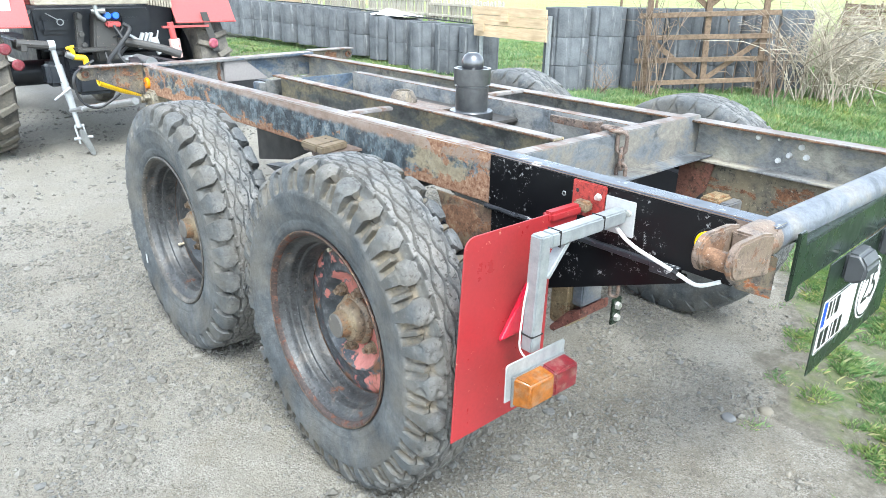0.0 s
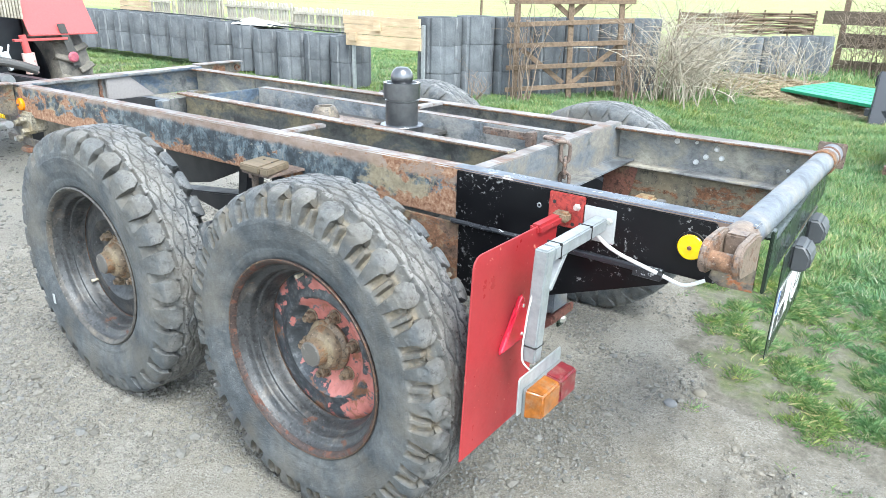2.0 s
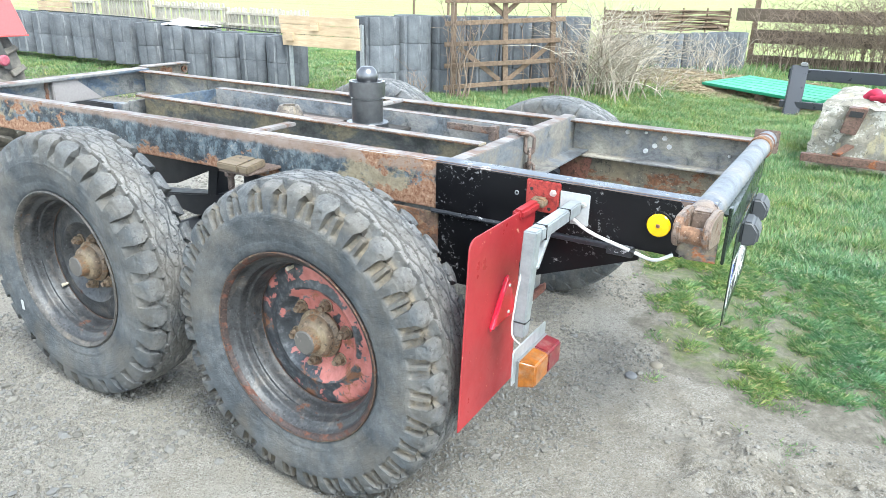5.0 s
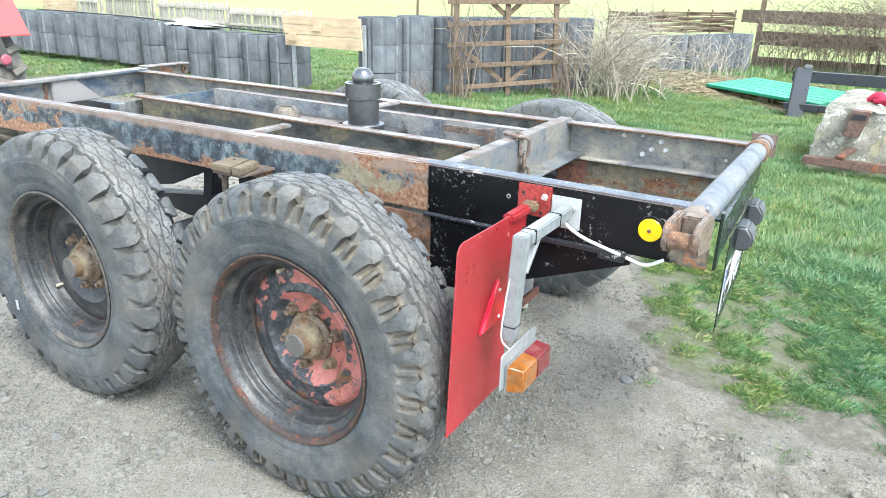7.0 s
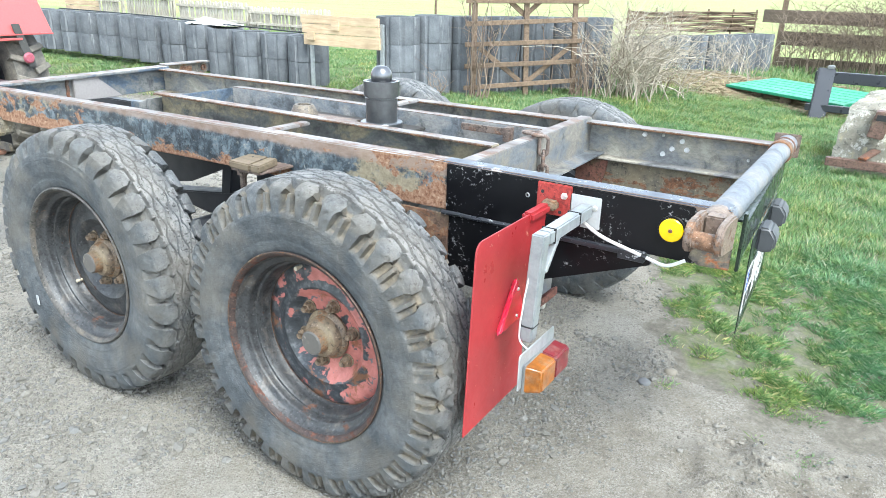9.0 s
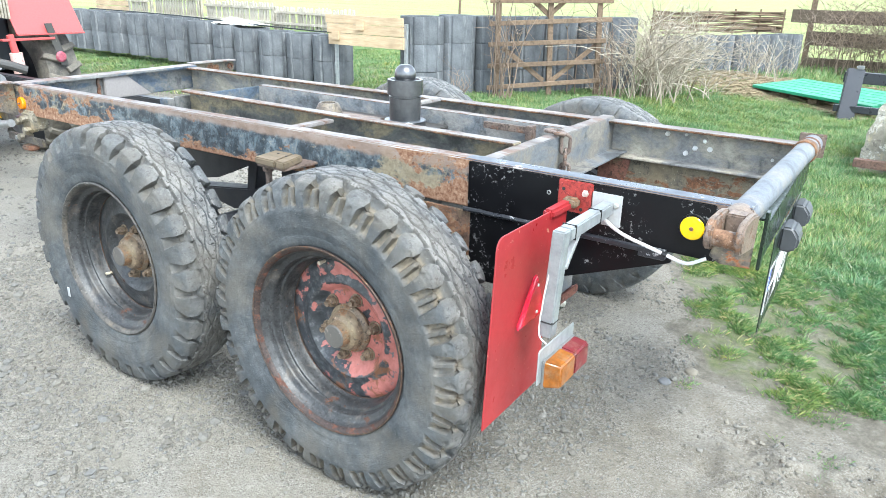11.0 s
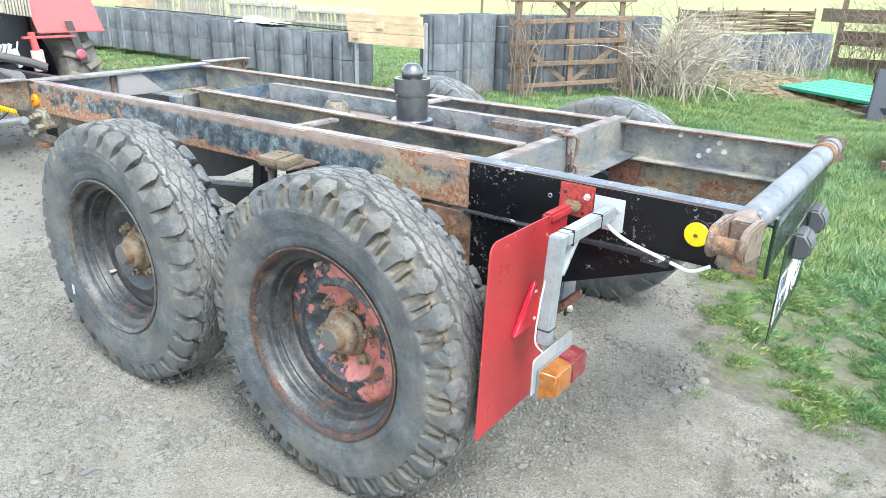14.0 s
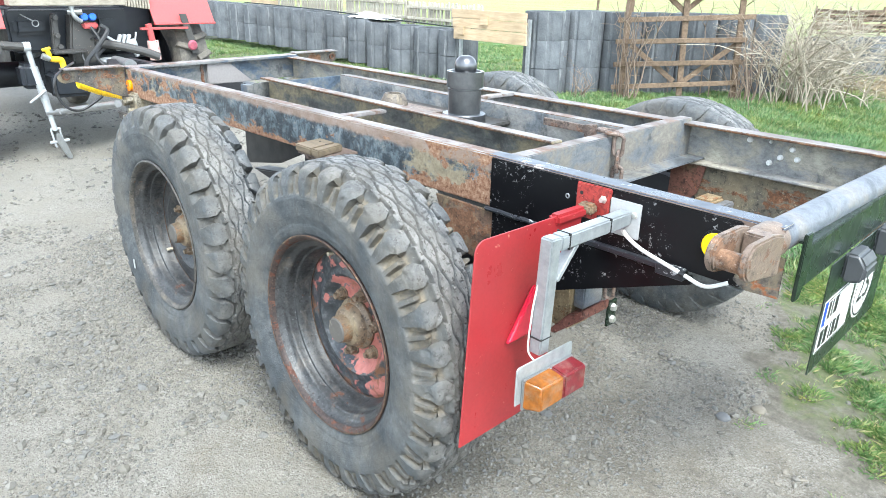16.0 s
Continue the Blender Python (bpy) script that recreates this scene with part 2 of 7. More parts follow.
def rail_web():
    """Slate paint worn to speckle, rust along the bottom edge, in the rear bay and at the front."""
    k = Mat("weathered_rail_paint", 0.5)
    x, z = k.axis(0), k.axis(2)
    fine = k.noise(50, 8, 0.78)
    blot = k.noise(17, 9, 0.76, k.stretch(1, 1, 0.8, 2.2), 0.35)
    c = k.ramp(blot, (0.36, (0.012, 0.016, 0.021)), (0.47, (0.030, 0.041, 0.050)), (0.54, (0.085, 0.110, 0.126)), (0.61, (0.135, 0.150, 0.154)), (0.70, (0.27, 0.245, 0.185)))
    c = k.mix(k.ramp(fine, (0.55, 0.0), (0.60, 0.9)), c, (0.012, 0.015, 0.019))
    c = k.mix(k.ramp(k.noise(75, 6, 0.75, k.stretch(1, 1, 1, 5.0)), (0.60, 0.0), (0.65, 0.8)), c, (0.25, 0.245, 0.21))
    c = k.mix(0.6, c, k.ramp(k.noise(5, 6, 0.65), (0.35, 0.75), (0.65, 1.6)), "MULTIPLY")
    along = k.sum("MULTIPLY", k.sum("ADD", x, 2.0), 0.28)
    bay = k.ramp(along, (0.60, 0.0), (0.66, 0.16), (0.722, 0.17), (0.735, 0.05))
    front = k.ramp(along, (0.0, 0.12), (0.17, 0.10), (0.26, 0.0))
    tan_n = k.sum("ADD", k.noise(9, 8, 0.7, k.stretch(0.8, 1, 1.2, 3.0), 0.3), k.sum("ADD", bay, k.sum("MULTIPLY", front, 0.7)))
    c = k.mix(k.ramp(tan_n, (0.605, 0.0), (0.66, 0.9)), c, k.ramp(k.noise(40, 7, 0.75), (0.3, (0.10, 0.085, 0.06)), (0.5, (0.25, 0.21, 0.135)), (0.7, (0.36, 0.31, 0.22))))
    low_e = k.ramp(z, (0.785, 0.30), (0.80, 0.16), (0.848, 0.0))
    top_e = k.ramp(z, (0.912, 0.0), (0.932, 0.04))
    spots = k.sum("ADD", k.noise(13, 9, 0.72, k.stretch(0.7, 1, 1.2, 7.7), 0.3), k.sum("ADD", k.sum("ADD", low_e, top_e), k.sum("ADD", k.sum("MULTIPLY", bay, 0.8), k.sum("MULTIPLY", front, 0.9))))
    band = k.ramp(k.sum("ADD", z, k.sum("MULTIPLY", k.sum("SUBTRACT", k.noise(9, 7, 0.7), 0.5), 0.05)), (0.897, 0.0), (0.908, 0.85))
    c = k.mix(band, c, k.ramp(k.noise(14, 7, 0.7, k.stretch(0.6, 1, 1.4)), (0.3, (0.12, 0.075, 0.055)), (0.5, (0.235, 0.165, 0.125)), (0.7, (0.31, 0.255, 0.22))))
    rusty = k.ramp(spots, (0.632, 0.0), (0.665, 1.0))
    rust_c = k.ramp(k.noise(62, 7, 0.78), (0.34, (0.07, 0.028, 0.016)), (0.46, (0.20, 0.100, 0.055)), (0.56, (0.295, 0.178, 0.112)), (0.68, (0.43, 0.325, 0.225)))
    c = k.mix(rusty, c, rust_c)
    k.color(c).rough(k.mix(rusty, (0.5,) * 3, (0.9,) * 3))
    return k.bump(k.sum("ADD", k.sum("MULTIPLY", rusty, 0.6), k.sum("ADD", fine, k.noise(120, 5, 0.7))), 0.55, 0.0022).m


RAIL = rail_web()


def cloudy(name, olive, slate, shift, dark_share=0.3, rust=0.1):
    """Smooth thin paint: olive and slate clouds, dark scuffs, a little rust."""
    k = Mat(name, 0.5)
    v = k.stretch(1.0, 1.0, 1.6, shift)
    c = k.ramp(k.noise(5.5, 8, 0.68, v, 0.5), (0.34, tuple(q * 0.5 for q in slate)), (0.46, slate), (0.54, olive), (0.68, tuple(min(q * 1.45, 1) for q in olive)))
    c = k.mix(k.ramp(k.noise(11, 7, 0.68, k.stretch(1, 1, 0.7, shift + 2)), (0.65 - 0.22 * dark_share, 0.0), (0.76 - 0.22 * dark_share, 0.8)), c, tuple(q * 0.25 for q in slate))
    spots = k.ramp(k.noise(7, 8, 0.7, k.stretch(1, 1, 0.8, shift + 5)), (0.69 - 0.3 * rust, 0.0), (0.75 - 0.3 * rust, 0.9))
    c = k.mix(spots, c, k.ramp(k.noise(45, 6, 0.7), (0.3, (0.09, 0.042, 0.025)), (0.7, (0.25, 0.12, 0.065))))
    c = k.mix(0.6, c, k.ramp(k.noise(70, 7, 0.75, v), (0.32, 0.4), (0.6, 1.05)), "MULTIPLY")
    k.color(c).rough(k.mix(spots, (0.5,) * 3, (0.85,) * 3))
    return k.bump(k.sum("ADD", spots, k.noise(90, 5, 0.7)), 0.3, 0.0012).m


RAIL_IN = cloudy("far_rail_paint", (0.315, 0.292, 0.242), (0.235, 0.237, 0.235), 5.0, 0.40, 0.06)


def flange_top():
    """Thin pinkish-grey paint scuffed along the flange, browned at the edges."""
    k = Mat("worn_flange_paint", 0.62)
    k.b.inputs["Specular IOR Level"].default_value = 0.35
    c = k.ramp(k.noise(6, 7, 0.65, k.stretch(0.5, 1.6, 1)), (0.3, (0.10, 0.083, 0.072)), (0.5, (0.195, 0.182, 0.175)), (0.7, (0.33, 0.322, 0.316)))
    brown = k.ramp(k.noise(9, 9, 0.74, k.stretch(0.6, 1.5, 1, 4.0)), (0.50, 0.0), (0.58, 0.9))
    c = k.mix(brown, c, k.ramp(k.noise(45, 6, 0.7), (0.3, (0.075, 0.042, 0.028)), (0.7, (0.185, 0.115, 0.08))))
    c = k.mix(k.ramp(k.noise(38, 7, 0.75), (0.60, 0.0), (0.66, 0.7)), c, (0.075, 0.07, 0.068))
    return k.color(c).bump(k.noise(90, 6, 0.7), 0.3, 0.001).m


RAIL_TOP = flange_top()
MID = cloudy("inner_beam_paint", (0.185, 0.172, 0.148), (0.145, 0.158, 0.172), 11.0, 0.45, 0.08)
PALEIRON = rusted("pale_rusty_iron", (0.09, 0.064, 0.053), (0.22, 0.165, 0.135), 0.35, 0.3, 18.0, 2.4, (0.19, 0.105, 0.068), cream=(0.24, 0.18, 0.14))
RUSTIRON = rusted("rusty_iron", (0.05, 0.032, 0.024), (0.15, 0.09, 0.06), 0.72, 0.3, 8.0, 2.0, (0.205, 0.095, 0.055), cream=(0.24, 0.17, 0.12))
CLEVIS = rusted("rusty_clevis_steel", (0.12, 0.088, 0.07), (0.25, 0.185, 0.145), 0.4, 0.55, 4.0, 2.5, (0.235, 0.13, 0.075), 0.5, (0.23, 0.17, 0.125))
TUBEMAT = cloudy("grey_tube_paint", (0.165, 0.162, 0.16), (0.135, 0.15, 0.175), 9.0, 0.4, 0.10)
BLACKP = painted("fresh_black_paint", (0.003, 0.003, 0.004), 0.40, (0.22, 0.22, 0.22), 0.56, 1.0, 0.03, 75, 0.25, 8.0)
BLACKEDGE = painted("worn_black_edge", (0.030, 0.040, 0.062), 0.3, (0.36, 0.37, 0.39), 0.46, 6.0, 0.5, 14)
GREENP = painted("dark_green_paint", (0.012, 0.022, 0.014), 0.25, None, 0, 2.0, 0.15)
REDP = painted("red_board_paint", (0.285, 0.018, 0.022), 0.38, (0.48, 0.24, 0.16), 0.34, 3.0, 0.35, 48)
REDB = rusted("red_bracket_paint", (0.26, 0.022, 0.018), (0.40, 0.05, 0.04), 0.12, 0.1, 12.0, 2.0)
GALV = steel("galvanised_steel", (0.42, 0.45, 0.46), 0.42, 0.55, -0.5, 1.0)
WHITEP = painted("white_plate_paint", (0.40, 0.41, 0.41), 0.4, (0.22, 0.22, 0.22), 0.02, 5.0, 0.3)
BOLTW = painted("white_bolt_paint", (0.75, 0.75, 0.73), 0.4)
BOLT = steel("zinc_bolt", (0.7, 0.7, 0.66), 0.35, 0.7, -0.1)
RUBBER_D = rubbery("dark_rubber", (0.02, 0.02, 0.021), dust=0.25, shift=4.0)
RIM_A = rusted("black_rim_paint", (0.014, 0.015, 0.017), (0.064, 0.066, 0.068), 0.18, 0.24, 20.0, 3.4, (0.13, 0.060, 0.038), 0.42, (0.15, 0.13, 0.11))
RIM_GREY = rusted("dusty_rim_lip", (0.035, 0.034, 0.032), (0.11, 0.10, 0.088), 0.2, 0.3, 29.0, 2.5, (0.13, 0.075, 0.045), cream=(0.16, 0.13, 0.095))
RIM_LIP = rusted("rusty_rim_lip", (0.018, 0.014, 0.013), (0.070, 0.042, 0.034), 0.50, 0.0, 23.0, 5.0, (0.125, 0.052, 0.034), cream=(0.13, 0.085, 0.065))
INNER = cloudy("inner_rail_paint", (0.26, 0.218, 0.140), (0.135, 0.135, 0.125), 13.0, 0.5, 0.16)
INNER_FAR = cloudy("far_inner_rail_paint", (0.235, 0.232, 0.222), (0.165, 0.182, 0.200), 15.0, 0.5, 0.08)
RUSTEDGE = rusted("rusty_flange_edge", (0.035, 0.022, 0.015), (0.12, 0.075, 0.045), 0.7, 0.35, 37.0, 3.0, (0.20, 0.10, 0.05), cream=(0.26, 0.19, 0.12))
FRONTIN = cloudy("front_beam_paint", (0.150, 0.152, 0.148), (0.075, 0.105, 0.145), 31.0, 0.45, 0.12)
OUTRIG = rusted("outrigger_paint", (0.05, 0.05, 0.05), (0.17, 0.15, 0.125), 0.5, 0.5, 33.0, 1.8, (0.27, 0.135, 0.075))
LOWWEB = rusted("rusty_lower_web", (0.09, 0.055, 0.04), (0.20, 0.13, 0.09), 0.7, 0.5, 41.0, 2.2, (0.24, 0.125, 0.07))
BEADM = rusted("orange_rust_bead", (0.03, 0.020, 0.014), (0.11, 0.065, 0.042), 0.5, 0.2, 61.0, 6.0, (0.16, 0.078, 0.042))
HUBM = rusted("rusty_hub", (0.10, 0.072, 0.050), (0.26, 0.185, 0.12), 0.50, 0.52, 14.0, 3.0, (0.26, 0.145, 0.075), cream=(0.32, 0.25, 0.155))
SOCKET = rusted("greasy_socket_steel", (0.085, 0.070, 0.055), (0.20, 0.165, 0.13), 0.15, 0.3, 17.0, 2.5, (0.24, 0.13, 0.08))
GUSSET = painted("bare_gusset_steel", (0.25, 0.232, 0.225), 0.5, (0.13, 0.07, 0.045), 0.12, 2.0, 0.4)
STEELD = steel("dark_machined_steel", (0.19, 0.195, 0.205), 0.3, 0.9, -0.25, 2.0)
STEELG = steel("dull_grey_steel", (0.36, 0.37, 0.37), 0.45, 0.75, 0.05, 7.0)
AMBER = lens_mat("amber_lens", (0.30, 0.098, 0.010), 0.35, 0.15, 0.5)
REDL = lens_mat("red_lens", (0.17, 0.014, 0.020), 0.35, 0.15, 0.5)
YELLOWR = lens_mat("yellow_reflector", (0.85, 0.55, 0.0))
ORANGER = lens_mat("orange_reflector", (0.75, 0.24, 0.0))
PINKR = lens_mat("crimson_reflector", (0.55, 0.012, 0.04))

# ---- ground ----
EDGE = [(-40, 3.4), (-14, 3.4), (-6, 3.3), (-3, 3.1), (-1, 2.7), (0.3, 2.3), (0.75, 1.75), (1.02, 1.05), (1.13, 0.70), (1.5, 0.60), (1.9, 0.72), (2.6, 0.6), (6, 0.2), (60, 0.2)]


def step(a, b, x):
    t = min(max((x - a) / (b - a), 0.0), 1.0)
    return t * t * (3 - 2 * t)


def edge_y(x):
    for (x0, y0), (x1, y1) in zip(EDGE, EDGE[1:]):
        if x <= x1:
            return y0 + (y1 - y0) * (x - x0) / (x1 - x0)
    return EDGE[-1][1]


def grassy(x, y):
    """How much grass grows at a place, 0 to 1."""
    n = noise.noise((x * 2.3, y * 2.3, 0)) * 0.34 + noise.noise((x * 7, y * 7, 3)) * 0.30
    return step(-0.26, 0.40, y - edge_y(x) + n)


def lift(x, y):
    return 0.2 * step(2.6, 4.6, y) * step(0.6, -1.6, x) * step(14, 9, y) if y < 14 else 0.0


def ground_z(x, y):
    if abs(x) > 14 or y > 18 or y < -6:
        return lift(x, y)
    z = 0.007 * noise.noise((x * 3, y * 3, 1)) + 0.004 * noise.noise((x * 9, y * 9, 2))
    rut = step(0.45, 0.0, abs(y - 0.36 - 0.1 * math.sin(x * 3))) * step(1.15, 1.55, x)
    crag = 1.0 - abs(noise.noise((x * 6 + y * 2, y * 9, 5))) * 2.2
    z += rut * (0.040 * crag + 0.022 * noise.noise((x * 22, y * 26, 7)) - 0.012) + 0.025 * grassy(x, y) * noise.noise((x * 4, y * 4, 8))
    for x0, x1, y1, tall in ((1.40, 1.66, 0.43, 0.030), (1.62, 2.30, 0.50, 0.034), (1.2, 1.45, 0.62, 0.012)):
        line = y1 + 0.05 * noise.noise((x * 6, 3.3, y1 * 9)) + 0.03 * noise.noise((x * 17, 7.1, y1 * 9))
        z += tall * step(-0.014, 0.012, y - line) * step(0.26, 0.02, y - line) * step(x0, x0 + 0.1, x) * step(x1, x1 - 0.1, x) * (0.75 + 0.5 * noise.noise((x * 11, y * 11, 6)))
    return z + lift(x, y)


def spread(lo, hi, s, far):
    out = list(np.arange(lo, hi + 1e-6, s))
    a, d = hi, s
    while a < far:
        d *= 1.35
        a += d
        out.append(a)
    a, d, front = lo, s, []
    while a > -far:
        d *= 1.35
        a -= d
        front.append(a)
    return front[::-1] + out


def strawy(x, y):
    """Dry straw before the low wall and the platform, 0 to 1."""
    near = 8.75 + 0.25 * x + 0.18 * math.sin(3.1 * x) - 0.9 * step(0.1, 0.9, x)
    return step(-0.35, 0.15, y - near) * step(12.2, 10.8, y) * step(-2.3, -1.2, x) * step(1.5, 0.8, x)


gx, gy = spread(-2.6, 3.0, 0.028, 900), spread(-1.6, 3.2, 0.028, 900)
gx = sorted(gx + [x + 0.014 for x in gx if 1.1 < x < 2.2])
gy = sorted(gy + [y + d for y in gy if 0.2 < y < 0.75 for d in (0.0093, 0.0187)])
verts = [(x, y, ground_z(x, y)) for y in gy for x in gx]
w = len(gx)
faces = [(j * w + i, j * w + i + 1, (j + 1) * w + i + 1, (j + 1) * w + i) for j in range(len(gy) - 1) for i in range(w - 1)]
me = bpy.data.meshes.new("ground")
me.from_pydata(verts, [], faces)
att = me.attributes.new("turf", "FLOAT", "POINT")
att.data.foreach_set("value", [grassy(x, y) for x, y, z in verts])
me.attributes.new("straw", "FLOAT", "POINT").data.foreach_set("value", [strawy(x, y) for x, y, z in verts])
me.polygons.foreach_set("use_smooth", [True] * len(me.polygons))
k = Mat("gravel_and_turf", 0.95)
a = k.t.nodes.new("ShaderNodeAttribute")
a.attribute_name = "turf"
grit = k.ramp(k.noise(30, 9, 0.78), (0.30, (0.16, 0.149, 0.128)), (0.46, (0.25, 0.237, 0.21)), (0.60, (0.295, 0.282, 0.254)), (0.72, (0.35, 0.337, 0.31)))
mud = k.ramp(k.noise(11, 8, 0.7), (0.3, (0.092, 0.079, 0.060)), (0.5, (0.172, 0.153, 0.120)), (0.7, (0.250, 0.229, 0.188)))
grit = k.mix(k.ramp(k.sum("ADD", k.noise(1.5, 6, 0.62), k.sum("MULTIPLY", k.axis(0), 0.075)), (0.44, 0.0), (0.57, 0.9)), grit, mud)
grit = k.mix(0.7, grit, k.ramp(k.noise(5, 6, 0.65), (0.3, 0.78), (0.7, 1.1)), "MULTIPLY")
pebble = k.cells(120, "F1", "Color")
peb = k.ramp(k.cells(120), (0.15, 1.0), (0.5, 0.0))
grain_c = k.ramp(pebble, (0.15, (0.135, 0.125, 0.105)), (0.45, (0.235, 0.223, 0.197)), (0.62, (0.30, 0.288, 0.262)), (0.85, (0.43, 0.42, 0.395)))
grit = k.mix(k.sum("MULTIPLY", peb, 0.62), grit, grain_c)
small = k.ramp(k.cells(260, "F1", "Color"), (0.2, (0.15, 0.14, 0.118)), (0.5, (0.25, 0.238, 0.21)), (0.8, (0.37, 0.36, 0.335)))
grit = k.mix(k.ramp(k.noise(7, 6, 0.7), (0.40, 0.15), (0.60, 0.6)), grit, small)
grit = k.mix(k.ramp(k.noise(85, 5, 0.7), (0.555, 0.0), (0.62, 0.72)), grit, (0.085, 0.077, 0.062))
bare = k.ramp(k.noise(3.4, 7, 0.62, k.stretch(1, 1, 1, 5.0)), (0.48, 0.0), (0.62, 0.5))
grit = k.mix(k.sum("MULTIPLY", bare, k.ramp(k.axis(0), (0.5, 1.0), (1.0, 0.3))), grit, k.ramp(k.noise(55, 7, 0.75), (0.3, (0.175, 0.162, 0.132)), (0.6, (0.275, 0.258, 0.220))))
damp = k.ramp(k.noise(0.8, 4, 0.5), (0.35, (0.83, 0.81, 0.77)), (0.7, (1.02, 1.01, 0.98)))
grit = k.mix(1.0, grit, damp, "MULTIPLY")
soil = k.ramp(k.noise(26, 8, 0.75), (0.3, (0.075, 0.066, 0.049)), (0.5, (0.135, 0.122, 0.095)), (0.7, (0.225, 0.210, 0.176)))
far_n = k.stretch(0.05, 0.4, 1)
field = k.ramp(k.noise(1.0, 5, 0.6, far_n), (0.3, (0.175, 0.215, 0.075)), (0.7, (0.285, 0.32, 0.11)))
lawn = k.ramp(k.noise(9, 6, 0.7), (0.3, (0.055, 0.10, 0.018)), (0.7, (0.11, 0.17, 0.03)))
ys = k.axis(1)
thatch = k.ramp(k.noise(30, 7, 0.7), (0.3, (0.060, 0.080, 0.026)), (0.5, (0.10, 0.125, 0.045)), (0.7, (0.17, 0.165, 0.085)))
soil = k.mix(k.sum("MULTIPLY", k.ramp(a.outputs["Fac"], (0.93, 0.0), (1.0, 0.85)), k.ramp(k.noise(9, 6, 0.7), (0.42, 0.25), (0.56, 1.0))), soil, thatch)
stw = k.t.nodes.new("ShaderNodeAttribute")
stw.attribute_name = "straw"
turf_c = k.mix(k.ramp(k.sum("MULTIPLY", ys, 0.05), (0.26, 0.0), (0.42, 1.0)), soil, lawn)
turf_c = k.mix(k.ramp(k.sum("MULTIPLY", ys, 0.02), (0.29, 0.0), (0.36, 1.0)), turf_c, field)
turf_c = k.mix(k.ramp(stw.outputs["Fac"], (0.2, 0.0), (0.6, 0.9)), turf_c, k.ramp(k.noise(40, 7, 0.7, k.stretch(1, 0.4, 1)), (0.3, (0.13, 0.10, 0.06)), (0.7, (0.34, 0.275, 0.18))))
mask = k.ramp(k.sum("ADD", a.outputs["Fac"], k.sum("MULTIPLY", k.sum("SUBTRACT", k.noise(22, 6, 0.7), 0.5), 0.9)), (0.45, 0.0), (0.62, 1.0))
k.color(k.mix(mask, grit, turf_c))
k.bump(k.sum("ADD", k.sum("MULTIPLY", peb, 0.3), k.sum("ADD", k.sum("MULTIPLY", k.noise(120, 7, 0.75), 1.0), k.sum("MULTIPLY", k.noise(20, 8, 0.72), 3.0))), 0.75, 0.012)
me.materials.append(k.m)
ground = tagged(new("ground", me), "pale grey gravel yard running into patchy green grass", "ground", kind="structure")

# ---- the trailer ----
TOP, LOW = 0.935, 0.785
trailer = thing("trailer_chassis", (-0.1, 0.52, 0), "rusty blue-grey twin-axle tipper trailer chassis standing on gravel", "trailer")


def recolour(ob, extra, test):
    """Faces that pass the test take one of the extra materials."""
    for m in extra:
        ob.data.materials.append(m)
    for f in ob.data.polygons:
        f.material_index = test(f)


def lipped(f, z):
    """Scuffed paint on top of a flange, rust along its thin edge."""
    if f.normal.z > 0.5 and f.center.z > 0.9:
        return 1
    return 2 if f.center.z > z and abs(f.normal.y) > 0.3 else 0


def channel(bm, x0, x1, web, lip, z0, z1, t=0.008):
    """A U-channel along x: its web stands at y = web, its flanges reach to y = lip."""
    s = 1 if lip > web else -1
    prism(bm, [(web, z0), (lip, z0), (lip, z0 + t), (web + s * t, z0 + t), (web + s * t, z1 - t), (lip, z1 - t), (lip, z1), (web, z1)], "x", x0, x1)


def settle(bm, near=True):
    """The frame stands a little nose-down; the near side most."""
    for q in bm.verts:
        q.co.z += float(np.interp(q.co.x, (-2.13, 0.55, 1.4), (-0.022, 0.011, 0.012) if near else (-0.009, 0.007, 0.004)))


bm = B()
channel(bm, -2.13, 1.385, 0.0, 0.056, LOW, TOP)
bmesh.ops.bisect_plane(bm, geom=bm.verts[:] + bm.edges[:] + bm.faces[:], plane_co=(0.57, 0, 0), plane_no=(1, 0, 0))
soften(bm, 0.005, 3, 60)
settle(bm)
rail = part("side_rail", bm, RAIL, trailer)
recolour(rail, [RAIL_TOP, BLACKEDGE, RAIL_IN], lambda f: (2 if f.center.x > 0.57 else 1) if f.normal.z > 0.35 and f.center.z > 0.9 else (3 if f.center.y > 0.006 else 0))
bm = B()
channel(bm, -2.13, 1.36, 1.045, 0.975, LOW, TOP - 0.008)
soften(bm, 0.002, 2, 60)
settle(bm, False)
rail = part("side_rail", bm, RAIL_IN, trailer)
recolour(rail, [RAIL_TOP, RUSTEDGE], lambda f: lipped(f, 0.915))
for web, lip, coat, up in ((0.302, 0.250, INNER, 0.019), (0.702, 0.752, INNER_FAR, 0.0)):
    bm = B()
    channel(bm, -1.12, 0.596, web, lip, 0.80, TOP - 0.004 + up, 0.008)
    soften(bm, 0.002, 2, 60)
    r = part("inner_rail", bm, coat, trailer)
    recolour(r, [RAIL_TOP, RUSTEDGE], lambda f: lipped(f, 0.919))

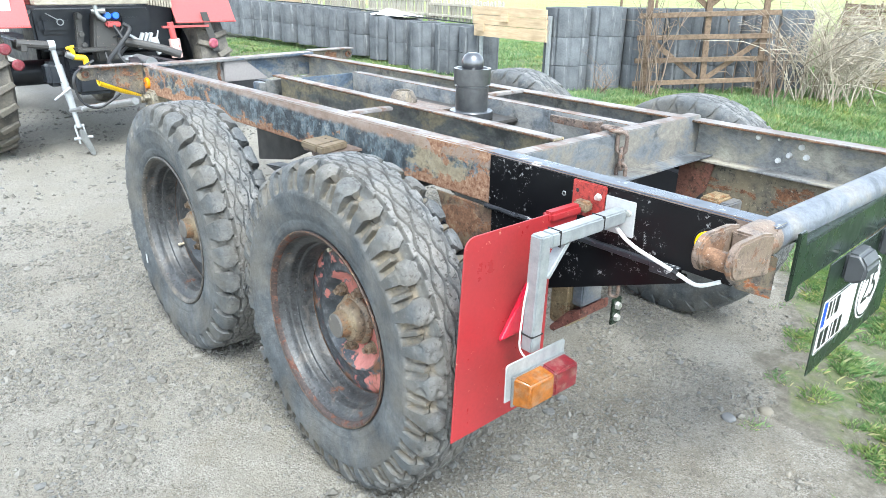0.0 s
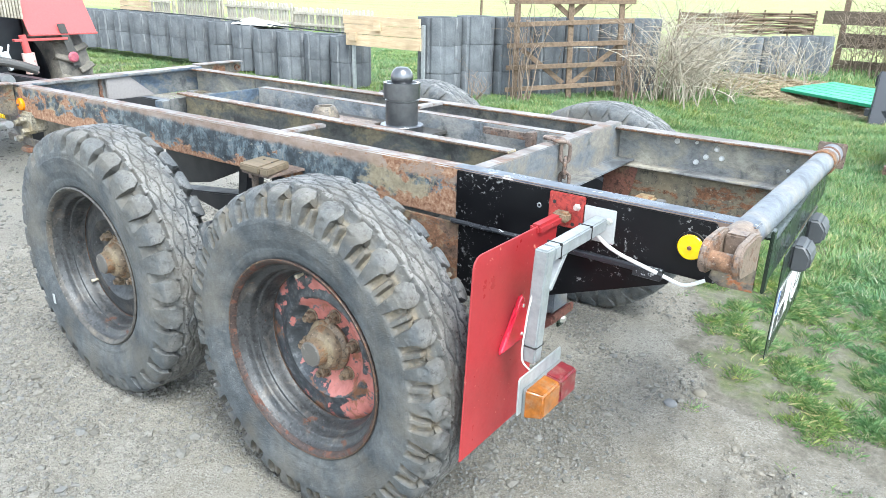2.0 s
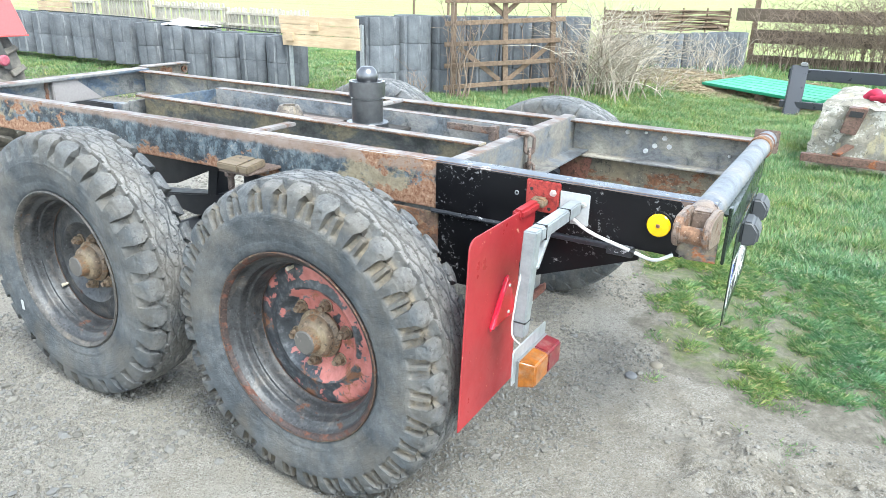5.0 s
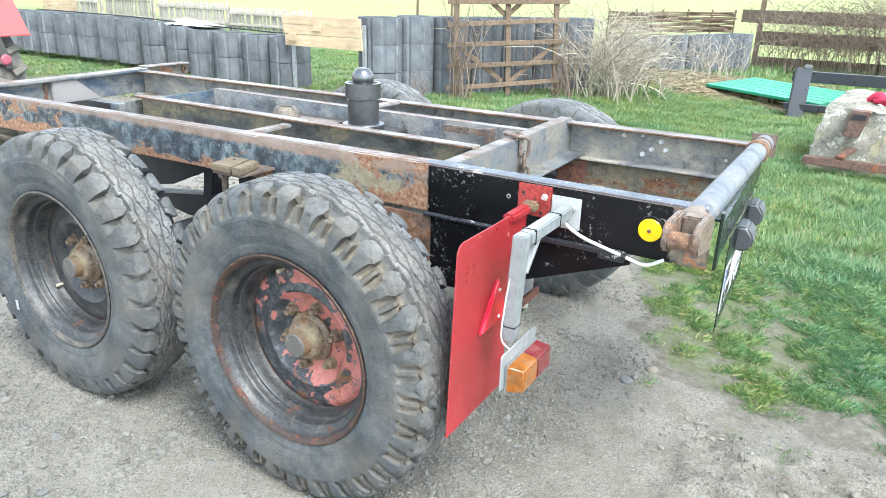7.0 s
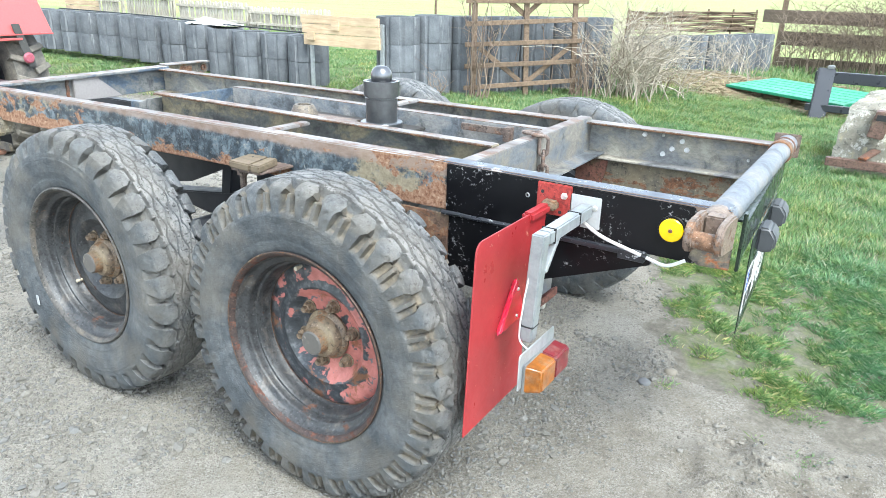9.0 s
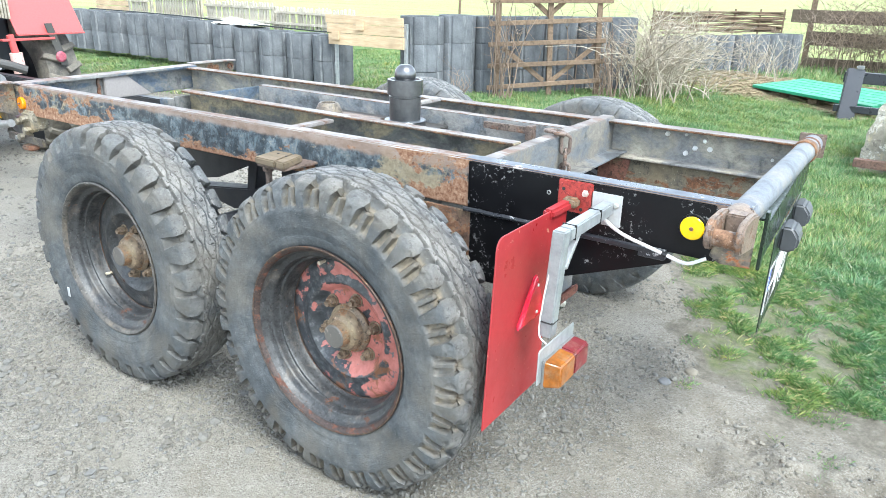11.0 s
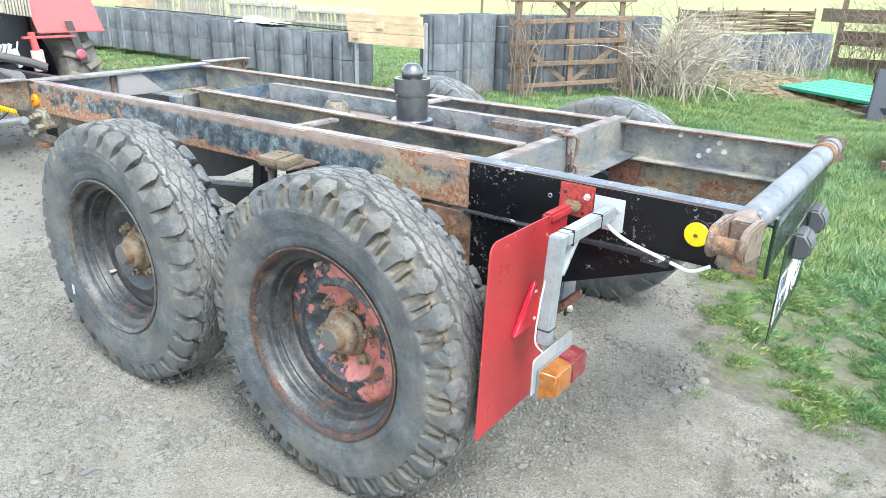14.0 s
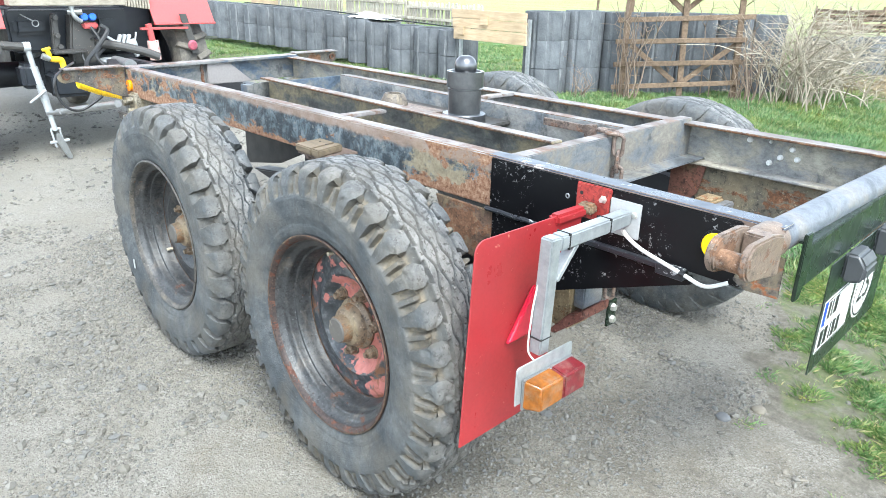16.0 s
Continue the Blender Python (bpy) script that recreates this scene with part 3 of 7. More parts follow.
# cross members
bm = B()
prism(bm, [(0.592, LOW), (0.600, LOW), (0.600, TOP - 0.004), (0.636, TOP - 0.004), (0.636, 0.80), (0.715, 0.80), (0.715, 0.806), (0.644, 0.806), (0.644, TOP + 0.006), (0.592, TOP + 0.006)], "y", 0.02, 1.036)
soften(bm, 0.003, 2, 60)
for q in bm.verts:
    q.co.x -= 0.012 * q.co.y
r = part("rear_crossmember", bm, MID, trailer)
recolour(r, [RAIL_TOP], lambda f: 1 if f.normal.z > 0.5 and f.center.z > 0.9 else 0)
for y0, y1 in ((0.058, 0.249), (0.754, 0.974)):
    part("cross_bar", boxed(-0.226, -0.184, y0, y1, TOP - 0.014, TOP - 0.001), RAIL_TOP, trailer)
bm = B()
prism(bm, [(-2.11, 0.80), (-2.102, 0.80), (-2.102, TOP - 0.012), (-2.06, TOP - 0.012), (-2.06, TOP + 0.002), (-2.165, TOP + 0.002), (-2.165, TOP - 0.01), (-2.11, TOP - 0.01)], "y", 0.0, 1.05)
soften(bm, 0.003, 2, 60)
for q in bm.verts:
    q.co.z -= 0.022 - 0.013 * q.co.y
r = part("front_beam", bm, FRONTIN, trailer)
recolour(r, [RAIL_TOP], lambda f: 1 if f.normal.z > 0.5 and f.center.z > 0.9 else 0)
for side, rail_y in ((-1, -0.003), (1, 1.05)):
    bm = B()
    tip = rail_y + side * 0.30
    arc = [(tip + side * 0.035 * math.sin(radians(a)), 0.905 + 0.035 * math.cos(radians(a))) for a in range(0, 181, 20)]
    prism(bm, [(rail_y, TOP + 0.002)] + arc + [(rail_y + side * 0.25, 0.876), (rail_y + side * 0.16, 0.834), (rail_y + side * 0.03, 0.780), (rail_y, 0.776)], "x", -2.135, -2.12)
    soften(bm, 0.003, 2)
    sink = 0.022 if side < 0 else 0.008
    for q in bm.verts:
        q.co.z -= sink
    g = part("outrigger", bm, OUTRIG, trailer, "tapered rusty outrigger plate")
    lip = B()
    prism(lip, [(-2.17, TOP + 0.002), (-2.09, TOP + 0.002), (-2.09, TOP + 0.010), (-2.17, TOP + 0.010)], "y", rail_y - (0.31 if side < 0 else -0.004), rail_y + (0.33 if side > 0 else -0.004))
    soften(lip, 0.003)
    for q in lip.verts:
        q.co.z -= sink
    part("top_strip", lip, RAIL_TOP, g)
    hole = B()
    lathe(hole, [(0.011, 0.0), (0.019, 0.0), (0.019, 0.012), (0.011, 0.012)], Matrix.Translation((-2.12, tip - side * 0.005, 0.905 - sink)) @ pose(0, 0, 0, 0, 90, 0), 16, True)
    part("eyelet", hole, RUSTIRON, g)
bm = B()
prism(bm, [(0.45, 0.906), (0.588, 0.906), (0.735, 0.788), (0.45, 0.788)], "x", -2.1015, -2.075)
soften(bm, 0.004)
part("gusset_plate", bm, GUSSET, trailer, "bare grey sloping gusset plate")
bm = B()
tube(bm, [(-2.095, 0.425 + 0.003 * math.sin(i * 1.7), 0.79 + 0.013 * i) for i in range(11)], 0.009, 7)
part("weld_bead", bm, RUSTIRON, trailer)
bm = B()
box(bm, -1.135, -1.122, 0.22, 0.77, 0.79, 0.925)
box(bm, -1.20, -1.136, 0.19, 0.228, 0.80, 0.915)
soften(bm, 0.003)
part("end_plate", bm, FRONTIN, trailer)

UNDERARM = painted("black_drawbar_paint", (0.014, 0.015, 0.018), 0.45, (0.16, 0.13, 0.10), 0.25, 3.0, 0.6)
GREASE = rusted("old_grease", (0.07, 0.06, 0.045), (0.33, 0.30, 0.235), 0.2, 0.5, 27.0, 3.0)
# drawbar, running forward to the tractor
for y0, y1 in ((0.03, 0.46), (1.01, 0.58)):
    bm = B()
    d = Vector((-1.62, y1 - y0, 0.09))
    v = box(bm, 0, d.length, -0.035, 0.035, -0.05, 0.05)
    turn(bm, v, Matrix.Translation((-2.04, y0, 0.65)) @ d.to_track_quat("X", "Z").to_matrix().to_4x4())
    soften(bm, 0.006)
    part("drawbar_arm", bm, UNDERARM, trailer)
    knuckle = part("drawbar_knuckle", boxed(-2.06, -1.96, y0 - 0.055, y0 + 0.035, 0.69, 0.79, 0.012, 3), GREASE, trailer, "greasy cream-coated drawbar knuckle")
    for dx, dz in ((-0.08, 0.66), (-0.02, 0.70), (-0.085, 0.735), (-0.03, 0.755)):
        bm = B()
        rod(bm, (-1.97 + dx, y0 - 0.085, dz), (-1.97 + dx, y0 - 0.02, dz), 0.017, 6)
        part("bolt", bm, GREASE, knuckle)
    part("pin_strap", boxed(-2.03, -1.95, y0 - 0.09, y0 - 0.04, 0.60, 0.625, 0.006), RUSTIRON, knuckle)
bar = part("side_bar", boxed(-2.20, -1.86, -0.036, -0.022, 0.630, 0.668, 0.003), rusted("dark_bar_paint", (0.03, 0.028, 0.026), (0.10, 0.085, 0.075), 0.3, 0.3, 81.0, 2.5, (0.15, 0.08, 0.05)), trailer, "dark brown flat bar under the front of the rail")
bm = B()
rod(bm, (-2.10, -0.048, 0.650), (-2.10, -0.034, 0.650), 0.012, 6)
part("bolt", bm, STEELG, bar)
bm = B()
rod(bm, (-3.45, 0.52, 0.755), (-3.75, 0.52, 0.755), 0.045, 16)
tube(bm, [(-3.83 + 0.07 * math.cos(a), 0.52 + 0.07 * math.sin(a), 0.755) for a in [k * math.pi / 10 for k in range(20)]], 0.022, 10, True)
part("drawbar_eye", bm, STEELG, trailer)

# rusty web below the rail, in front of the repair plate
bm = B()
prism(bm, [(0.36, 0.7845), (0.597, 0.7845), (0.597, 0.60), (0.42, 0.66)], "y", -0.003, 0.004)
soften(bm, 0.002)
part("lower_web", bm, LOWWEB, trailer, "rusty brown web plate below the rail")

# black repair plates on the side rail
bm = B()
prism(bm, [(0.589, 0.797), (1.318, 0.797), (1.318, 0.916), (1.300, 0.941), (0.589, 0.941)], "y", -0.007, -0.0005)
soften(bm, 0.002)
plate = part("repair_plate", bm, BLACKP, trailer, "freshly painted black steel repair plate")
bm = B()
prism(bm, [(0.598, 0.788), (1.212, 0.788), (1.212, 0.767), (0.70, 0.570), (0.598, 0.570)], "y", -0.004, 0.004)
soften(bm, 0.002)
part("lower_plate", bm, BLACKP, trailer, "black triangular steel plate under the rail")
bm = B()
rnd = random.Random(4)
pts = [(0.575 + 0.0206 * i, -0.006 + rnd.uniform(-0.0012, 0.0012), 0.792 + rnd.uniform(-0.0012, 0.0012)) for i in range(31)]
tube(bm, pts, 0.0075, 8)
box(bm, 0.86, 1.20, -0.02, -0.003, 0.786, 0.800)
box(bm, 1.13, 1.20, -0.026, -0.004, 0.776, 0.802)
soften(bm, 0.002, 1, 50)
part("weld_strip", bm, painted("scraped_weld_paint", (0.02, 0.022, 0.027), 0.35, (0.40, 0.41, 0.42), 0.55, 2.0, 0.3, 40), trailer, "worn grey weld strip and angle edge")
for x, z in ((0.855, 0.893),):
    bm = B()
    lathe(bm, [(0.0035, 0.006), (0.0035, 0.008), (0.006, 0.008), (0.0075, 0.0065)], Matrix.Translation((x, 0, z)) @ pose(0, 0, 0, 90, 0, 0), 12)
    part("bolt_hole_rim", bm, STEELG, plate)
bm = B()
lathe(bm, [(0, 0.02), (0.006, 0.02), (0.0065, 0.018), (0.028, 0.0165), (0.030, 0.014), (0.030, 0.011), (0, 0.011)], Matrix.Translation((1.254, 0, 0.874)) @ pose(0, 0, 0, 90, 0, 0), 36)
refl = part("reflector", bm, YELLOWR, trailer, "round yellow side reflector")
bm = B()
lathe(bm, [(0, 0.0245), (0.004, 0.0245), (0.0055, 0.021), (0.0055, 0.0175), (0, 0.0175)], Matrix.Translation((1.254, 0, 0.874)) @ pose(0, 0, 0, 90, 0, 0), 8)
part("screw", bm, RUSTIRON, refl)
bm = B()
lathe(bm, [(0, 0.0115), (0.033, 0.0115), (0.0345, 0.0095), (0.0345, 0.0065)], Matrix.Translation((1.254, 0, 0.876)) @ pose(0, 0, 0, 90, 0, 0), 30)
part("backing", bm, BLACKP, refl)
bm = B()
lathe(bm, [(0, 0.02), (0.027, 0.0165), (0.030, 0.012), (0.030, 0.0005), (0, 0.0005)], Matrix.Translation((-2.06, 0, 0.822)) @ pose(0, 0, 0, 90, 0, 0), 30)
refl = part("reflector", bm, ORANGER, trailer, "round orange side reflector")
bm = B()
lathe(bm, [(0, 0.026), (0.004, 0.026), (0.0055, 0.022), (0.0055, 0.0185), (0, 0.0185)], Matrix.Translation((-2.06, 0, 0.822)) @ pose(0, 0, 0, 90, 0, 0), 8)
part("screw", bm, RUSTIRON, refl)

# timber step block on its bracket
bm = B()
prism(bm, [(-0.178, -0.150), (-0.045, -0.150), (-0.035, 0.0), (-0.205, 0.0)], "z", 0.830, 0.839)
rod(bm, (-0.20, -0.08, 0.745), (-0.20, -0.08, 0.830), 0.012, 10)
rod(bm, (-0.20, -0.08, 0.795), (-0.20, -0.08, 0.815), 0.021, 6)
soften(bm, 0.002)
brk = part("step_bracket", bm, PALEIRON, trailer)
BLOCKWOOD = woody("grey_block_wood", (0.115, 0.086, 0.054), (0.225, 0.175, 0.115))
for pts in ([(-0.178, -0.158), (-0.080, -0.160), (-0.110, -0.040), (-0.198, -0.043)], [(-0.076, -0.160), (-0.034, -0.161), (-0.070, -0.038), (-0.106, -0.040)]):
    bm = B()
    prism(bm, pts, "z", 0.8395, 0.864)
    soften(bm, 0.004)
    wb = part("wood_block", bm, BLOCKWOOD, brk, "weathered tan timber block")
    if pts[0][0] < -0.1:
        for x, y in ((-0.15, -0.075), (-0.10, -0.085)):
            bm = B()
            lathe(bm, [(0, 0.8652), (0.004, 0.8652), (0.0045, 0.8635)], Matrix.Translation((x, y, 0)), 10)
            part("nail", bm, RUBBER_D, wb)

# mud board with its bracket
bm = B()
arc = [(-0.39 + 0.03 * math.cos(radians(a)), 0.858 + 0.03 * math.sin(radians(a))) for a in range(180, 89, -15)]
prism(bm, [(-0.446, 0.385)] + arc + [(-0.045, 0.888), (-0.052, 0.81), (-0.134, 0.740), (-0.140, 0.39)], "x", 0.928, 0.932)
soften(bm, 0.001, 1)
board = part("mud_board", bm, REDP, trailer, "red painted steel mud board behind the wheel")
bm = B()
box(bm, 0.910, 0.942, -0.155, -0.04, 0.866, 0.892)
soften(bm, 0.007)
part("bracket_arm", bm, REDP, board)
bm = B()
box(bm, 0.886, 0.986, -0.0145, -0.0075, 0.852, 0.940)
soften(bm, 0.0025)
part("mounting_plate", bm, REDB, board, "chipped red mounting plate with rust")
bm = B()
box(bm, 0.912, 0.955, -0.045, -0.015, 0.872, 0.898)
soften(bm, 0.006)
part("weld_lump", bm, HUBM, board)
for x, z, r in ((0.966, 0.911, 0.0068),):
    bm = B()
    lathe(bm, [(0, 0.026), (r * 0.9, 0.026), (r, 0.023), (r, 0.0165), (r * 1.5, 0.016), (r * 1.5, 0.0145)], Matrix.Translation((x, 0, z)) @ pose(0, 0, 0, 90, 0, 0), 6)
    part("bolt", bm, BOLT, board)
bm = B()
lathe(bm, [(0, 0.0152), (0.005, 0.0152), (0.005, 0.0146)], Matrix.Translation((0.902, 0, 0.914)) @ pose(0, 0, 0, 90, 0, 0), 12)
part("bolt_hole", bm, RUBBER_D, board)
bm = B()
lathe(bm, [(0, 0.0152), (0.005, 0.0152), (0.005, 0.0146)], Matrix.Translation((0.957, 0, 0.864)) @ pose(0, 0, 0, 90, 0, 0), 12)
part("bolt_hole", bm, RUBBER_D, board)
bm = B()
prism(bm, [(-0.312, 0.612), (-0.165, 0.618), (-0.222, 0.742)], "x", 0.933, 0.947)
soften(bm, 0.005, 3)
tri = part("triangle_reflector", bm, PINKR, board, "crimson triangular reflector")
for y, z in ((-0.20, 0.71), (-0.2, 0.635)):
    bm = B()
    lathe(bm, [(0, 0.003), (0.004, 0.0025), (0.005, 0)], Matrix.Translation((0.947, y - 0.02, z)) @ pose(0, 0, 0, 0, 90, 0), 8)
    part("screw", bm, BOLT, tri)

# tail light arm
arm = None
bm = B()
box(bm, 0.968, 1.069, -0.012, -0.0075, 0.834, 0.921)
soften(bm, 0.0015)
base = part("light_bracket", bm, WHITEP, trailer, "galvanised square-tube bracket with a two-colour tail light")
bm = B()
box(bm, 1.014, 1.048, -0.277, -0.013, 0.866, 0.900)
v = box(bm, 1.014, 1.048, -0.311, -0.2775, 0.61, 0.900)
for q in v:
    if q.co.z < 0.7:
        q.co.x -= 0.022
        q.co.y += 0.016
soften(bm, 0.004)
arm = part("square_tube", bm, GALV, base)
bm = B()
v = box(bm, 1.016, 1.044, -0.006, 0.006, 0, 0.10)
turn(bm, v, Matrix.Translation((0, -0.276, 0.797)) @ Matrix.Rotation(radians(-42), 4, "X"))
soften(bm, 0.002)
part("brace", bm, GALV, base)
TIE = painted("black_tie_plastic", (0.008, 0.008, 0.008), 0.4)
for lo, hi in (((1.012, -0.252, 0.864), (1.050, -0.249, 0.902)), ((1.012, -0.10, 0.864), (1.050, -0.097, 0.902)), ((0.9935, -0.301, 0.652), (1.031, -0.262, 0.655))):
    part("cable_tie", boxed(lo[0], hi[0], lo[1], hi[1], lo[2], hi[2], 0.001, 1), TIE, base)
for x, z in ((1.053, 0.892),):
    bm = B()
    lathe(bm, [(0, 0.017), (0.005, 0.0165), (0.0055, 0.0135), (0.009, 0.0125)], Matrix.Translation((x, 0, z)) @ pose(0, 0, 0, 90, 0, 0), 8)
    part("bolt", bm, BOLT, base)
bm = B()
prism(bm, [(-0.396, 0.534), (-0.396, 0.622), (-0.390, 0.628), (-0.206, 0.628), (-0.202, 0.622), (-0.202, 0.534)], "x", 1.043, 1.047)
soften(bm, 0.001, 1)
part("lamp_plate", bm, GALV, base)
for y0, y1, m, nm in ((-0.378, -0.287, AMBER, "amber_lens"), (-0.2865, -0.206, REDL, "red_lens")):
    bm = B()
    v = box(bm, 1.0475, 1.094, y0, y1, 0.520, 0.594)
    for q in v:
        if q.co.x > 1.08:
            q.co.z += -0.006 if q.co.z > 0.57 else 0.008
            if nm == "amber_lens" and q.co.y < -0.35:
                q.co.y += 0.012
    soften(bm, 0.005, 3)
    part(nm, bm, m, base)
part("lamp_base", boxed(1.0472, 1.054, -0.3795, -0.2045, 0.5185, 0.5955, 0.002), STEELG, base)
bm = B()
tube(bm, bend([(1.03, -0.02, 0.852), (1.06, -0.03, 0.838), (1.10, -0.035, 0.824), (1.16, -0.035, 0.809), (1.21, -0.035, 0.797), (1.26, -0.04, 0.790), (1.30, -0.02, 0.806)]), 0.0048, 8)
cable = part("cable", bm, painted("white_cable", (0.62, 0.62, 0.6), 0.45), base)
bm = B()
rod(bm, (1.195, -0.035, 0.8005), (1.208, -0.035, 0.7975), 0.006, 8)
part("tape", bm, TIE, cable)

bm = B()
tube(bm, bend([(1.014, -0.302, 0.80), (1.006, -0.305, 0.74), (1.001, -0.304, 0.69), (0.997, -0.302, 0.655), (1.000, -0.303, 0.615), (1.024, -0.298, 0.592)]), 0.0022, 6)
part("cable", bm, cable.data.materials[0], base)

# rear hinge tube with clevises
bm = B()
TUBE_AT = Matrix.Translation((1.354, 0, 0.913)) @ pose(0, 0, 0, -90.2, 0, 0)
lathe(bm, [(0.0, -0.02), (0.0355, -0.02), (0.036, 0.3), (0.035, 0.8), (0.0355, 1.135), (0, 1.135)], TUBE_AT, 36)
hinge = part("hinge_tube", bm, TUBEMAT, trailer, "scuffed grey hinge tube across the rear")
for y0, y1, s in ((-0.078, 0.03, -1), (1.05, 1.075, 1)):
    bm = B()
    lathe(bm, [(0.02, y0), (0.036, y0 + 0.002), (0.0385, y0 + 0.008), (0.039, y1 - 0.012), (0.0358, y1)], TUBE_AT, 30)
    part("collar", bm, CLEVIS if s < 0 else RUSTIRON, hinge)
bm = B()
lathe(bm, [(0.036, 0.955), (0.0405, 0.957), (0.042, 0.965), (0.0405, 0.976), (0.0415, 0.990), (0.0405, 1.003), (0.036, 1.006)], TUBE_AT, 30)
part("collar", bm, RUSTEDGE, hinge, "dark rusty weld collar")
part("end_flange", boxed(1.308, 1.398, 1.136, 1.146, 0.862, 0.948, 0.003), CLEVIS, hinge)
for sy, y_in, y_out in ((-1, -0.066, -0.188),):
    for x in (1.338, 1.402):
        bm = B()
        arc = [(y_out + sy * 0.037 * math.sin(radians(a)), 0.930 + 0.037 * math.cos(radians(a))) for a in range(0, 181, 15)]
        prism(bm, [(y_in, 0.956), (y_in - 0.045, 0.966)] + arc + [(y_in, 0.872)], "x", x - 0.0085, x + 0.0085)
        soften(bm, 0.004)
        part("clevis_lug", bm, CLEVIS, hinge, "rusty clevis lug")
    bm = B()
    rod(bm, (1.332, y_out - 0.006, 0.923), (1.408, y_out - 0.006, 0.923), 0.0195, 24)
    part("clevis_pin", bm, CLEVIS, hinge)
    part("clevis_root", boxed(1.3475, 1.3925, y_in - 0.046, y_in - 0.005, 0.872, 0.9575, 0.004), CLEVIS, hinge)
bm = B()
prism(bm, [(1.303, 0.812), (1.330, 0.797), (1.401, 0.800), (1.401, 0.89), (1.322, 0.90)], "y", -0.0105, -0.0078)
soften(bm, 0.003)
part("rail_end_plate", bm, rusted("scuffed_end_plate", (0.05, 0.045, 0.042), (0.15, 0.13, 0.11), 0.5, 0.5, 71.0, 2.2), trailer)

# dark green rear panel with its number board, speed disc and rubber stops
bm = B()
prism(bm, [(0.058, 0.776), (0.088, 0.776), (0.098, 0.80), (1.02, 0.80), (1.02, 0.895), (0.098, 0.895), (0.088, 0.928), (0.058, 0.928)], "x", 1.394, 1.402)
box(bm, 1.37, 1.402, 0.09, 1.015, 0.8955, 0.901)
soften(bm, 0.002)
panel = part("rear_panel", bm, GREENP, trailer, "dark green painted rear panel")
bm = B()
prism(bm, [(0.283, 0.505), (0.845, 0.505), (0.845, 0.80), (0.283, 0.80)], "x", 1.4035, 1.4065)
soften(bm, 0.001, 1)
board = part("number_board", bm, GREENP, trailer, "dark green sheet with a number plate and a speed disc")
bm = B()
prism(bm, [(0.297, 0.558), (0.535, 0.558), (0.535, 0.70), (0.297, 0.70)], "x", 1.407, 1.4085)
soften(bm, 0.0006, 1)
plate = part("number_plate", bm, painted("plate_white", (0.78, 0.78, 0.76), 0.3, None, 0, 0, 0.1), board)
INK = painted("plate_ink", (0.012, 0.012, 0.013), 0.4)
part("blue_band", boxed(1.4086, 1.4092, 0.300, 0.322, 0.63, 0.697, 0), painted("plate_blue", (0.01, 0.06, 0.42), 0.35), plate)
for y0, y1, z0, z1 in ((0.335, 0.352, 0.642, 0.69), (0.362, 0.372, 0.642, 0.69), (0.383, 0.408, 0.642, 0.69), (0.31, 0.335, 0.57, 0.618), (0.343, 0.367, 0.57, 0.618), (0.385, 0.395, 0.57, 0.618), (0.404, 0.428, 0.57, 0.618), (0.437, 0.461, 0.57, 0.618)):
    part("plate_bar", boxed(1.4086, 1.4092, y0, y1, z0, z1, 0), INK, plate)
for z in (0.561, 0.695):
    part("plate_rim", boxed(1.4086, 1.4092, 0.30 if z < 0.6 else 0.324, 0.532, z, z + 0.003, 0), INK, plate)
bm = B()
lathe(bm, [(0, 0.0085), (0.088, 0.0085), (0.09, 0.0075), (0.09, 0.007)], Matrix.Translation((1.40, 0.655, 0.632)) @ pose(0, 0, 0, 0, 90, 0), 40)
disc = part("speed_disc", bm, plate.data.materials[0], board, "round white speed disc reading 25")
bm = B()
lathe(bm, [(0.078, 0.0088), (0.084, 0.0088), (0.084, 0.0092), (0.078, 0.0092)], Matrix.Translation((1.40, 0.655, 0.632)) @ pose(0, 0, 0, 0, 90, 0), 40, True)
part("disc_ring", bm, INK, disc)
font = bpy.data.curves.new("speed_number", "FONT")
font.body, font.size, font.align_x, font.align_y, font.extrude = "25", 0.115, "CENTER", "CENTER", 0.0003
txt = new("speed_number", font)
txt.matrix_world = Matrix.Translation((1.4092, 0.655, 0.632)) @ pose(0, 0, 0, 90, 0, 90)
bpy.context.view_layer.update()
me = bpy.data.meshes.new_from_object(txt.evaluated_get(bpy.context.evaluated_depsgraph_get()))
me.transform(txt.matrix_world)
bpy.data.objects.remove(txt)
me.materials.clear()
me.materials.append(INK)
part("speed_number", me, INK, disc)
ASKEW = Matrix.Translation((1.410, 0.06, 0)) @ Matrix.Rotation(radians(2.3), 4, "Z") @ Matrix.Translation((-1.40, -0.06, 0))
panel.matrix_basis = board.matrix_basis = ASKEW
STOP = painted("grey_rubber_stop", (0.05, 0.055, 0.06), 0.5, None, 0, 0, 0.6)
for y0, y1 in ((0.375, 0.475), (0.645, 0.745)):
    bm = B()
    prism(bm, [(1.407, 0.733), (1.435, 0.733), (1.456, 0.743), (1.459, 0.778), (1.438, 0.806), (1.407, 0.806)], "y", y0, y1)
    soften(bm, 0.007, 3)
    part("rubber_stop", bm, STOP, trailer, "chunky grey rubber stop").matrix_basis = ASKEW

